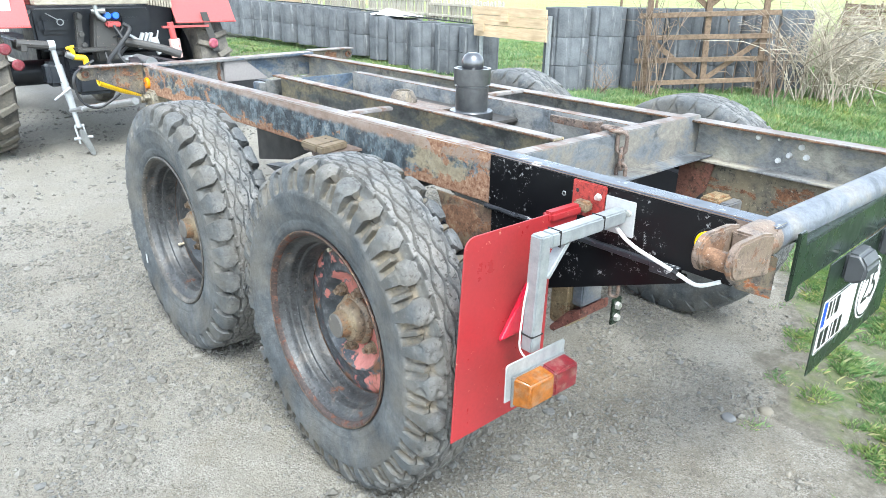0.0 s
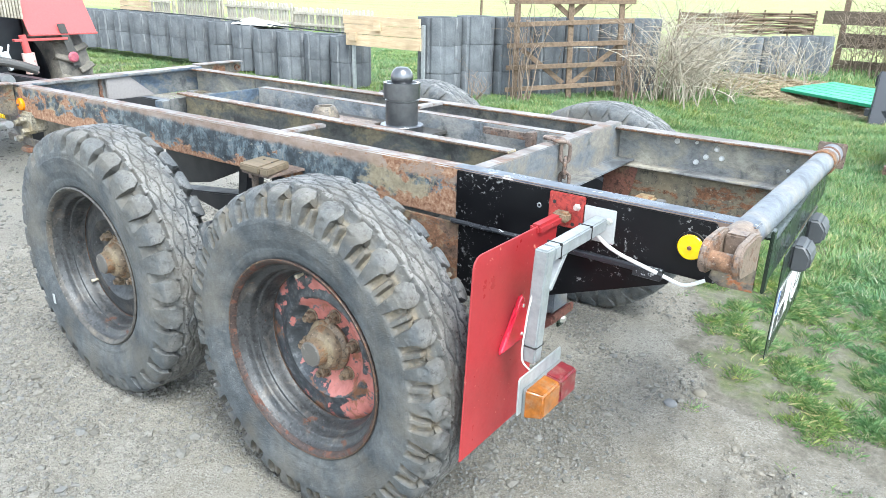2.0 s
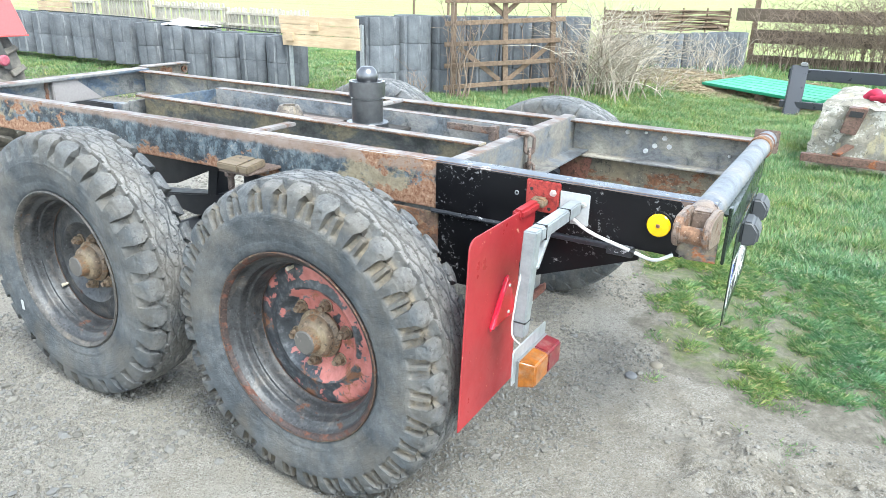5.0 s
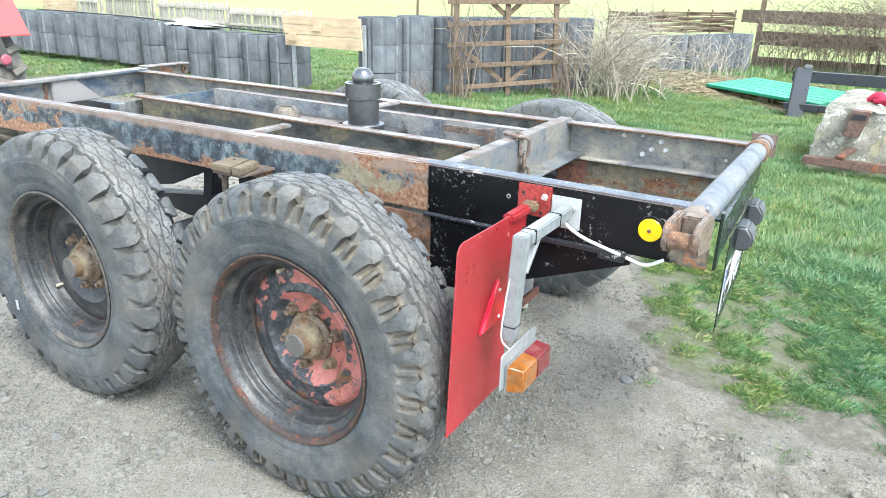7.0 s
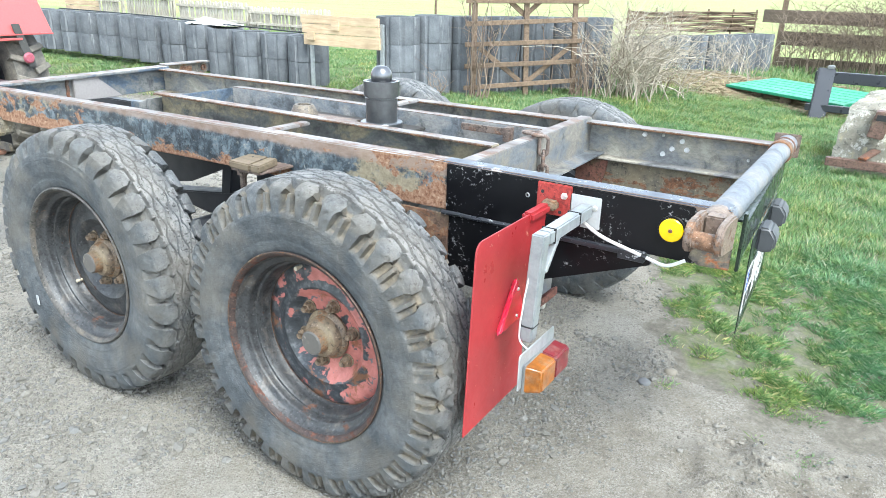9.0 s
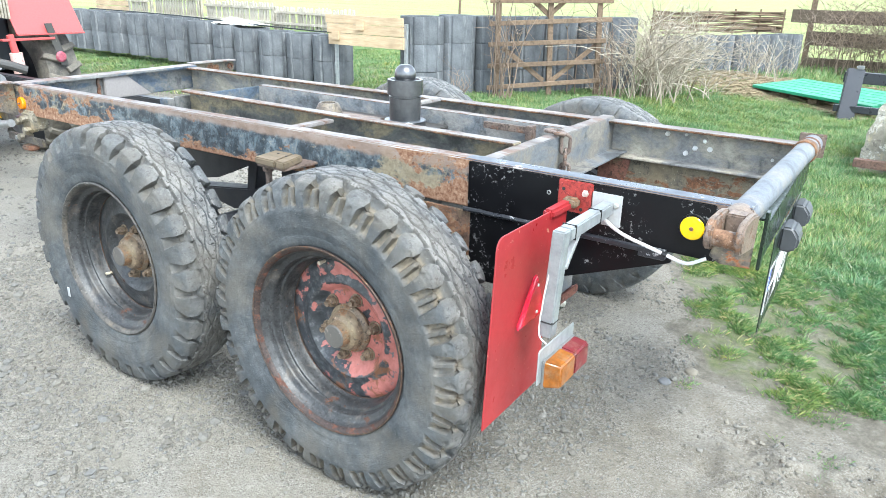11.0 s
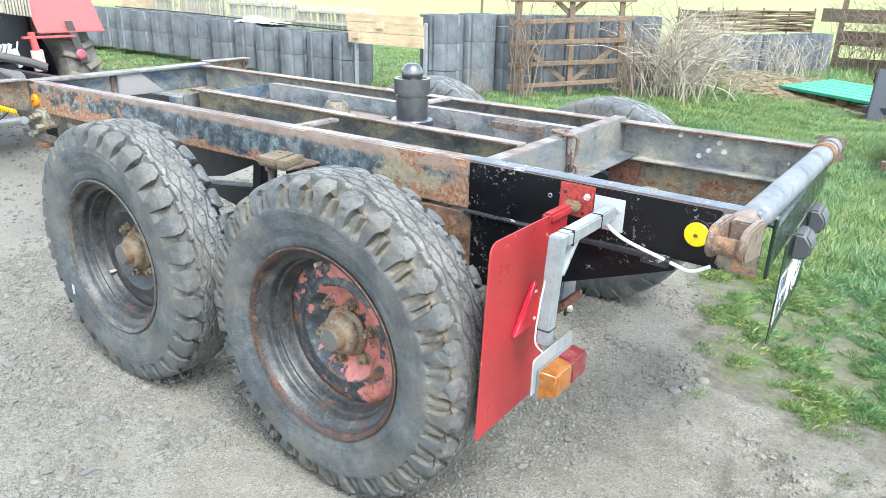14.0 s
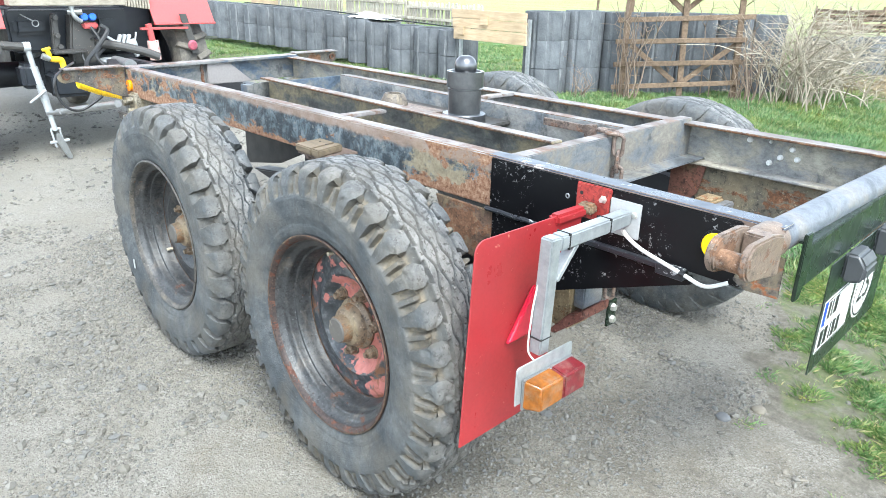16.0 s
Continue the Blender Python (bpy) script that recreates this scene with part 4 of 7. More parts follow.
# hydraulic ram, ring socket and their mount
bm = B()
lathe(bm, [(0, 0.88), (0.085, 0.88), (0.085, 0.905), (0.083, 0.9075), (0.0635, 0.908), (0.0635, 0.996), (0.0655, 0.9975), (0.0655, 1.0015), (0.059, 1.002), (0.059, 1.0085), (0.0715, 1.009), (0.0715, 1.068), (0.060, 1.0685), (0.058, 1.06), (0.03, 1.06)], Matrix.Translation((-0.075, 0.55, 0)), 48)
ram = part("hydraulic_ram", bm, STEELD, trailer, "dark machined hydraulic ram with a ball head")
bm = B()
lathe(bm, [(0.03, 1.055), (0.033, 1.06)] + [(0.043 * math.cos(radians(a)), 1.086 + 0.043 * math.sin(radians(a))) for a in range(-38, 61, 7)] + [(0.018, 1.1245), (0, 1.1252)], Matrix.Translation((-0.075, 0.55, 0)), 32)
part("ball_head", bm, STEELD, ram)
bm = B()
lathe(bm, [(0.060, 0.889), (0.058, 0.902), (0.044, 0.932), (0.039, 0.937), (0.030, 0.936), (0.028, 0.889)], Matrix.Translation((-0.47, 0.52, 0)), 28, True)
part("ring_socket", bm, SOCKET, trailer, "dull tan-grey conical ring socket")
bm = B()
box(bm, -0.60, 0.04, 0.34, 0.70, 0.862, 0.8745)
soften(bm, 0.003)
part("ram_mount", bm, painted("oily_mount_plate", (0.05, 0.047, 0.043), 0.5, (0.16, 0.11, 0.08), 0.3, 2.0, 0.6), trailer)
part("socket_plate", boxed(-0.53, -0.22, 0.46, 0.60, 0.8797, 0.8885, 0.003), CLEVIS, trailer)
bm = B()
box(bm, 0.23, 0.45, 0.664, 0.676, 0.895, 0.922)
box(bm, 0.42, 0.448, 0.66, 0.7, 0.872, 0.926)
soften(bm, 0.002)
part("angle_bracket", bm, PALEIRON, trailer)

# chain over the rear cross member
def link(c, turn_by, long=0.034, wide=0.015, r=0.0065, tilt=0.0):
    bm = B()
    pts = []
    for i in range(20):
        a = 2 * math.pi * i / 20
        pts.append(Vector((wide * math.cos(a), 0, wide * math.sin(a) + (long - wide) * (1 if math.sin(a) >= 0 else -1))))
    m = Matrix.Translation(c) @ pose(0, 0, 0, tilt, 0, turn_by)
    tube(bm, [m @ p for p in pts], r, 8, True)
    return bm


links = [((0.610, 0.52, 0.952), 90, 90), ((0.640, 0.515, 0.948), 0, 80)]
links += [((0.660, 0.512 + 0.0048 * i, 0.914 - 0.0518 * i), 90 * (i % 2) + 20, 0) for i in range(11)]
chain = part("chain", link(*links[0][:2], tilt=links[0][2]), PALEIRON, trailer, "rusty chain hung over the rear cross member")
for c, tb, tl in links[1:]:
    part("chain_link", link(c, tb, tilt=tl), PALEIRON, chain)
part("chain_plate", boxed(0.668, 0.678, 0.541, 0.59, 0.262, 0.36, 0.002), GREENP, chain)
for z in (0.287, 0.333):
    bm = B()
    lathe(bm, [(0, 0.014), (0.012, 0.012), (0.016, 0)], Matrix.Translation((0.678, 0.566, z)) @ pose(0, 0, 0, 0, 90, 0), 6)
    part("bolt", bm, BOLT, chain)
for x, z in ((0.842, 0.905), (0.915, 0.91), (0.989, 0.896), (0.954, 0.862), (0.921, 0.838), (1.01, 0.865), (1.235, 0.858)):
    bm = B()
    s = 0.6 if x in (0.915, 1.235) else 1.0
    lathe(bm, [(0, 0.011), (0.0065 * s, 0.011), (0.009 * s, 0.008), (0.0105 * s, 0.0)], Matrix.Translation((x + 0.013, 1.0365, z - 0.007)) @ pose(0, 0, 0, 90, 0, 0), 8)
    part("white_bolt", bm, BOLTW, trailer)
REDBROWN_A = rusted("rusty_hanger_primer", (0.10, 0.045, 0.033), (0.22, 0.10, 0.07), 0.4, 0.2, 51.0, 2.0)
# inner stiffening plate below the far rail
bm = B()
prism(bm, [(0.745, 0.784), (1.36, 0.784), (1.36, 0.66), (0.80, 0.60), (0.70, 0.66), (0.705, 0.72), (0.72, 0.765)], "y", 1.0, 1.008)
soften(bm, 0.002)
part("lower_plate", bm, rusted("inner_lower_plate", (0.07, 0.068, 0.06), (0.24, 0.21, 0.145), 0.36, 0.55, 53.0, 1.6, (0.24, 0.115, 0.06), cream=(0.30, 0.25, 0.165)), trailer)
bm = B()
prism(bm, [(0.60, 0.783), (0.735, 0.783), (0.715, 0.68), (0.66, 0.62), (0.60, 0.60)], "y", 0.985, 0.993)
soften(bm, 0.002)
part("rear_hanger", bm, REDBROWN_A, trailer, "red-brown rusty hanger plate")

# running gear
REDBROWN = rusted("red_brown_primer", (0.14, 0.05, 0.038), (0.24, 0.10, 0.08), 0.2, 0.1, 21.0, 2.0)
UNDER = painted("black_chassis_paint", (0.010, 0.012, 0.017), 0.45, (0.10, 0.05, 0.03), 0.05, 3.0, 0.5)
for y in (0.13, 0.91):
    bm = B()
    prism(bm, [(-0.95, 0.58), (-0.62, 0.53), (-0.15, 0.60), (0.41, 0.53), (0.75, 0.58), (0.41, 0.62), (-0.10, 0.70), (-0.62, 0.62)], "y", y - 0.04, y + 0.04)
    soften(bm, 0.005)
    part("leaf_spring", bm, UNDER, trailer)
    bm = B()
    prism(bm, [(-0.98, 0.784), (-0.44, 0.784), (-0.44, 0.748), (-0.50, 0.733), (-0.69, 0.655), (-0.98, 0.60)], "y", y - 0.05, y - 0.04)
    prism(bm, [(-0.505, 0.784), (-0.445, 0.784), (-0.485, 0.60), (-0.54, 0.58)], "y", y - 0.039, y + 0.045)
    prism(bm, [(-0.317, 0.784), (-0.245, 0.784), (-0.245, 0.60), (-0.317, 0.60)], "y", y - 0.045, y + 0.045)
    soften(bm, 0.004)
    part("spring_hanger", bm, UNDER, trailer)
    lo, hi = y - 0.05, y + 0.05
    shoe = part("spring_shoe", boxed(0.765, 0.835, lo, hi, 0.47, 0.70, 0.008), rusted("pitted_tan_shoe", (0.16, 0.11, 0.06), (0.36, 0.27, 0.16), 0.45, 0.6, 77.0, 3.0, (0.30, 0.15, 0.07), cream=(0.42, 0.33, 0.20)), trailer, "pitted tan and rust spring shoe")
    part("side_block", boxed(0.836, 0.872, lo + 0.01, hi, 0.545, 0.69, 0.004), TUBEMAT, shoe)
    bm = B()
    prism(bm, [(0.775, 0.455), (0.79, 0.445), (0.885, 0.525), (0.885, 0.555), (0.872, 0.545), (0.84, 0.53)], "y", lo - 0.01, hi + 0.02)
    soften(bm, 0.004)
    part("curved_plate", bm, REDBROWN, shoe)
for x in (-0.62, 0.41):
    bm = B()
    rod(bm, (x, -0.30, 0.475), (x, 1.34, 0.475), 0.045, 20)
    part("axle", bm, UNDER, trailer)
    for y in (-0.235, 1.275):
        bm = B()
        lathe(bm, [(0, -0.03), (0.17, -0.03), (0.175, -0.02), (0.175, 0.03), (0, 0.03)], Matrix.Translation((x, y, 0.475)) @ pose(0, 0, 0, 90, 0, 0), 32)
        part("brake_drum", bm, UNDER, trailer)

# wheels: outer face towards -y, about the hub
OUT = pose(0, 0, 0, 90, 0, 0)
LUGS = 31


def ss(lo, hi, x):
    t = np.clip((x - lo) / (hi - lo), 0.0, 1.0)
    return t * t * (3 - 2 * t)


# per style: lane stations, half width of a lug in pitches, depth of the gap beside it in metres
LUG_SHAPES = {
    "block": ((0.030, 0.048, 0.058, 0.063, 0.080, 0.114, 0.130, 0.168), (0.25, 0.25, 0.17, 0.20, 0.365, 0.375, 0.33, 0.26), (0.0, 0.0, 0.010, 0.014, 0.022, 0.034, 0.028, 0.0)),
    "finger": ((0.030, 0.048, 0.058, 0.064, 0.082, 0.108, 0.124, 0.176), (0.25, 0.25, 0.15, 0.18, 0.335, 0.325, 0.21, 0.14), (0.0, 0.0, 0.010, 0.015, 0.026, 0.038, 0.028, 0.012)),
    "rib": ((0.030, 0.048, 0.058, 0.064, 0.082, 0.108, 0.124, 0.160), (0.25, 0.25, 0.30, 0.34, 0.40, 0.40, 0.38, 0.20), (0.0, 0.0, 0.0, 0.004, 0.008, 0.012, 0.010, 0.0)),
}
COLS = 24


def tyre_mesh(name, style, across, material):
    """One moulded tyre: shoulder lugs, gaps or finger ribs on the flanks, zigzag grooves in the crown.
    The columns of the grid follow the edges of the lugs, six to each half gap and half lug."""
    half = [(0.478, 0.0), (0.4775, 0.04), (0.475, 0.075), (0.4705, 0.093), (0.463, 0.105), (0.450, 0.112), (0.43, 0.117), (0.405, 0.1205), (0.388, 0.121), (0.365, 0.1205), (0.335, 0.1165), (0.315, 0.111), (0.305, 0.110), (0.29, 0.107), (0.281, 0.098)]
    r, h = np.array([q[0] for q in half]), np.array([q[1] for q in half])
    arc = np.concatenate([[0], np.cumsum(np.hypot(np.diff(r), np.diff(h)))])
    fine = np.concatenate([np.arange(0, 0.182, across), np.arange(0.182, arc[-1], across * 2.2), [arc[-1]]])
    back = np.concatenate([np.arange(across, 0.12, across * 1.2), np.arange(0.12, arc[-1], across * 3.2), [arc[-1]]])
    lanes = np.concatenate([-back[::-1], fine])
    A = np.abs(lanes)
    side = np.where(lanes < 0, -1.0, 1.0)
    R, H = np.interp(A, arc, r), np.interp(A, arc, h) * side
    soft = np.array([1, 2, 3, 2, 1]) / 9.0
    R[2:-2], H[2:-2] = np.convolve(R, soft, "valid"), np.convolve(H, soft, "valid")
    tr, th = np.gradient(R), np.gradient(H)
    ln = np.hypot(tr, th)
    nr, nh = th / ln, -tr / ln
    ridge = sum(w * np.exp(-((A - c) / 0.0024) ** 2) for c, w in ((0.186, 0.0024), (0.198, 0.0010), (0.232, 0.0007), (0.264, 0.0020), (0.276, 0.0010)))
    stations, widths, depths = LUG_SHAPES[style]
    hw0, deep = np.interp(A, stations, widths), np.interp(A, stations, depths)
    fingers = style == "finger"
    g = np.random.default_rng(11 if fingers else 12)
    wear = 1.0 if fingers else 0.4
    tall, slip, broad = wear * g.uniform(-0.003, 0.001, (2, LUGS)), wear * g.uniform(-0.02, 0.02, (2, LUGS)), wear * g.uniform(-0.02, 0.015, (2, LUGS))
    shoulder = ss(0.060, 0.066, A)
    live = 1 - ss(0.174, 0.184, A)
    k = (lanes > 0).astype(int)
    on_flank = ss(0.05, 0.075, A)
    tip_groove = ss(0.050, 0.0535, A) * (1 - ss(0.0585, 0.062, A))
    rows, worn, mud = [], [], []
    for j in range(LUGS * COLS):
        lug, c = divmod(j, COLS)
        s = c / COLS
        m_s = min(s, 1 - s)
        edge = 0.5 - hw0 - broad[k, lug] * on_flank
        wall = 0.030
        gapped = np.where(m_s <= 5 / 24, (edge - wall) * m_s * 24 / 5, np.where(m_s <= 0.25, edge - wall + wall * (m_s * 24 - 5), edge + (0.5 - edge) * (m_s - 0.25) * 4))
        frac = gapped if s <= 0.5 else 1 - gapped
        phase = lug + frac + np.where(lanes < 0, 0.5, 0.0) + slip[k, lug] * on_flank * (m_s > 0.2)
        theta = 2 * math.pi * phase / LUGS
        co, si = np.cos(theta), np.sin(theta)
        rough = np.array([noise.noise((q * a * 42, y * 42, q * b * 42)) for q, y, a, b in zip(R, H, co, si)])
        in_gap = 1.0 if m_s < 0.23 else 0.0
        beside = 1.0 if 3.5 / 24 < m_s < 0.23 else 0.0
        d = deep * (shoulder * in_gap + (1 - shoulder) * beside)
        if fingers:
            bar = ss(0.108, 0.124, A) * (1.0 if m_s < 1.6 / 24 else 0.0)
            d = d * (1 - 0.75 * bar) * (1 - ss(0.168, 0.180, A))
            d = d + 0.004 * (1 - in_gap) * (1 - ss(0.10, 0.13, A)) * ss(0.07, 0.09, A) * ((0.5 - m_s) * 4) ** 2
        if m_s > 0.16 and style != "rib":
            d = np.maximum(d, 0.012 * tip_groove)
        z1 = np.abs(phase % 1.0 - 0.5) * 4 - 1
        z2 = np.abs((phase + 0.5) % 1.0 - 0.5) * 4 - 1
        gd, gw = (0.0085, 0.0030) if fingers else (0.0060, 0.0025 if style == "block" else 0.0040)
        for c0, amp, z in ((0.036, 0.006, z1), (0.015, 0.005, z2)):
            off = np.abs(A - c0 - amp * np.clip(1.6 * z, -1, 1) + 0.002 * rough)
            d = np.maximum(d, gd * (1 - ss(gw - 0.0014, gw + 0.0010, off)))
        if c in (0, 12):
            d = np.maximum(d, 0.0045 * (ss(0.020, 0.023, A) * (1 - ss(0.030, 0.033, A)) if c else (1 - ss(0.008, 0.012, A))))
        top = 1 - np.clip(d / 0.006, 0, 1)
        lift_d = -tall[k, lug] * (1 - in_gap) * ss(0.055, 0.075, A) * (1 - ss(0.12, 0.15, A))
        chip = 0.004 * wear * ss(0.22, 0.45, rough) * ss(0.03, 0.07, A) * (1 - ss(0.12, 0.16, A))
        mud.append(np.clip(d / 0.014, 0, 1) * ss(0.07, 0.085, A) * live)
        d = d + (lift_d + chip + 0.0009 * rough) * live - ridge
        rr, hh = R - nr * d, H - nh * d
        rows.append(np.stack([rr * co, -hh, rr * si], 1))
        worn.append(top * (1 - (0.30 if fingers else 0.45) * ss(0.062, 0.072, A)) * (1 - ss(0.100, 0.124, A)))
    m, n = len(lanes), LUGS * COLS
    jj, ii = np.meshgrid(np.arange(n), np.arange(m - 1), indexing="ij")
    j2 = (jj + 1) % n
    quads = np.stack([jj * m + ii, jj * m + ii + 1, j2 * m + ii + 1, j2 * m + ii], 2).reshape(-1, 4)
    me = bpy.data.meshes.new(name)
    me.from_pydata(np.concatenate(rows), [], quads)
    me.attributes.new("worn", "FLOAT", "POINT").data.foreach_set("value", np.concatenate(worn))
    me.attributes.new("mud", "FLOAT", "POINT").data.foreach_set("value", np.concatenate(mud) * (1.0 if fingers else 0.25))
    me.polygons.foreach_set("use_smooth", [True] * len(me.polygons))
    me.set_sharp_from_angle(angle=radians(38))
    me.materials.append(material)
    return me


k = Mat("moulded_tyre_rubber", 0.72)
a = k.t.nodes.new("ShaderNodeAttribute")
a.attribute_name = "worn"
packed = k.t.nodes.new("ShaderNodeAttribute")
packed.attribute_name = "mud"
wall_c = k.ramp(k.noise(7, 7, 0.65), (0.32, (0.027, 0.033, 0.039)), (0.5, (0.062, 0.070, 0.076)), (0.66, (0.115, 0.121, 0.124)))
wall_c = k.mix(0.75, wall_c, k.ramp(k.noise(46, 9, 0.8), (0.32, 0.35), (0.62, 1.2)), "MULTIPLY")
wall_c = k.mix(k.ramp(k.noise(130, 5, 0.7), (0.62, 0.0), (0.67, 0.5)), wall_c, (0.20, 0.20, 0.195))
scuff = k.ramp(k.noise(15, 9, 0.78, k.stretch(1, 1, 1, 8.0), 0.4), (0.585, 0.0), (0.64, 0.55))
wall_c = k.mix(scuff, wall_c, (0.15, 0.148, 0.14))
dusty = k.ramp(k.noise(4.5, 6, 0.65, k.stretch(1, 1, 1, 4.0)), (0.44, 0.0), (0.62, 0.9))
wall_c = k.mix(k.sum("MULTIPLY", dusty, 0.38), wall_c, (0.16, 0.135, 0.098))
soil_m = k.sum("MULTIPLY", packed.outputs["Fac"], k.ramp(k.noise(24, 7, 0.7), (0.38, 0.15), (0.62, 0.9)))
wall_c = k.mix(soil_m, wall_c, k.ramp(k.noise(60, 6, 0.7), (0.3, (0.10, 0.082, 0.055)), (0.7, (0.25, 0.205, 0.14))))
crown_c = k.ramp(k.noise(16, 8, 0.75), (0.32, (0.040, 0.042, 0.045)), (0.5, (0.118, 0.120, 0.120)), (0.66, (0.215, 0.213, 0.206)))
crown_c = k.mix(k.ramp(k.noise(95, 6, 0.75), (0.55, 0.0), (0.59, 0.95)), crown_c, (0.010, 0.010, 0.011))
crown_c = k.mix(k.ramp(k.noise(110, 5, 0.7, k.stretch(1, 1, 1, 2.0)), (0.60, 0.0), (0.66, 0.7)), crown_c, (0.25, 0.248, 0.24))
crown_c = k.mix(k.sum("MULTIPLY", dusty, 0.28), crown_c, (0.18, 0.15, 0.11))
k.color(k.mix(k.ramp(a.outputs["Fac"], (0.25, 0.0), (0.95, 1.0)), wall_c, crown_c))
k.bump(k.sum("ADD", k.noise(60, 6, 0.7), k.sum("MULTIPLY", k.noise(120, 5, 0.75), 1.4)), 0.7, 0.0030)
TYRE_REAR, TYRE_FRONT, TYRE_FAR = tyre_mesh("tyre", "finger", 0.0025, k.m), tyre_mesh("tyre", "block", 0.0025, k.m), tyre_mesh("tyre_coarse", "rib", 0.0050, k.m)

bm = B()
lathe(bm, [(0.278, 0.088), (0.284, 0.100), (0.286, 0.107), (0.281, 0.110), (0.274, 0.107), (0.268, 0.096), (0.264, 0.080), (0.259, 0.075), (0.249, 0.0725), (0.2455, 0.070), (0.2435, 0.064), (0.2435, 0.052), (0.2405, 0.046), (0.2345, 0.0445), (0.2315, 0.040), (0.2300, 0.018), (0.2270, 0.008), (0.222, -0.005), (0.205, -0.018), (0.20, -0.09), (0.278, -0.10)], OUT, 72)
RIM = mesh_of("wheel", bm, RIM_A, 40)
RIM.materials.append(RIM_LIP)
for f in RIM.polygons:
    c = f.center
    if math.hypot(c.x, c.z) > 0.266 and c.y < -0.07:
        f.material_index = 1
RIM_DULL = RIM.copy()
RIM_DULL.materials[1] = RIM_GREY
bm = B()
lathe(bm, [(0.226, 0.020), (0.222, 0.026), (0.205, 0.032), (0.19, 0.034), (0.175, 0.033), (0.163, 0.038), (0.150, 0.041), (0.138, 0.034), (0.126, 0.018), (0.118, 0.013), (0.0, 0.013)], OUT, 64)
DISC = mesh_of("disc", bm, RIM_A, 40)
bm = B()
lathe(bm, [(0.074, 0.013), (0.076, 0.022), (0.072, 0.029), (0.064, 0.033), (0.060, 0.050), (0.054, 0.058), (0.045, 0.060), (0.0405, 0.064), (0.0365, 0.090), (0.033, 0.0935), (0, 0.094)], OUT, 32)
HUB = mesh_of("hub", bm, HUBM, 35)
HUB.materials.append(painted("scuffed_dark_cap", (0.10, 0.092, 0.082), 0.45, (0.22, 0.19, 0.16), 0.55, 2.0, 0.6, 45))
for f in HUB.polygons:
    if f.center.y < -0.0905:
        f.material_index = 1
bm = B()
lathe(bm, [(0.021, 0.013), (0.021, 0.016), (0.0165, 0.0165)], OUT, 16)
lathe(bm, [(0.0165, 0.0165), (0.0165, 0.032), (0.014, 0.0355), (0.0105, 0.036), (0.0095, 0.046), (0, 0.047)], OUT, 6)
NUT = mesh_of("lug_nut", bm, HUBM, 35)
bm = B()
rod(bm, (0, 0.02, 0), (0, -0.002, 0), 0.005, 8)
rod(bm, (0, -0.002, 0), (0, -0.012, 0), 0.0065, 8)
VALVE = mesh_of("valve", bm, painted("brass_valve", (0.50, 0.44, 0.33), 0.45), 35)

k = Mat("flaking_red_disc_paint", 0.36)
v = k.stretch(1, 0.4, 1, 1.7)
base_c = k.ramp(k.noise(34, 8, 0.75, v), (0.3, (0.010, 0.012, 0.015)), (0.50, (0.034, 0.038, 0.043)), (0.68, (0.135, 0.138, 0.142)))
radius = k.sum("SQRT", k.sum("ADD", k.sum("MULTIPLY", k.axis(0), k.axis(0)), k.sum("MULTIPLY", k.axis(2), k.axis(2))), 0.0)
groove = k.ramp(k.sum("MULTIPLY", radius, 4.0), (0.56, 0.0), (0.59, 0.12), (0.67, 0.12), (0.71, 0.0))
lean = k.sum("ADD", k.noise(13, 9, 0.66, v, 0.15), k.sum("MULTIPLY", k.sum("ADD", k.axis(0), k.sum("MULTIPLY", k.axis(2), 0.40)), 0.66))
mask = k.ramp(k.sum("SUBTRACT", lean, groove), (0.470, 0.0), (0.476, 1.0))
holes = k.ramp(k.noise(34, 8, 0.7, v), (0.60, 1.0), (0.61, 0.0))
mask = k.sum("MULTIPLY", mask, holes)
red_c = k.ramp(k.noise(30, 6, 0.7, v), (0.3, (0.27, 0.085, 0.068)), (0.65, (0.46, 0.17, 0.145)))
c = k.mix(mask, base_c, red_c)
rust2 = k.ramp(k.noise(14, 8, 0.7, k.stretch(1, 1, 1, 9)), (0.57, 0.0), (0.61, 1.0))
c = k.mix(k.sum("MULTIPLY", rust2, 0.8), c, (0.17, 0.07, 0.03))
k.color(c).bump(k.sum("ADD", mask, k.noise(80, 5)), 0.4, 0.0015)
DISC_RED = DISC.copy()
DISC_RED.name = "disc_red"
DISC_RED.materials.clear()
DISC_RED.materials.append(k.m)


BEADS = []
for rr, hh, wire, mt in ((0.2235, -0.003, 0.0020, "bead"), (0.2835, 0.1090, 0.0019, "lip")):
    bm = B()
    tube(bm, [(rr * math.cos(2 * math.pi * i / 72), -hh, rr * math.sin(2 * math.pi * i / 72)) for i in range(72)], wire, 6, True)
    BEADS.append(mesh_of("rim_" + mt, bm, BEADM, 60))


SUNK = 0.030


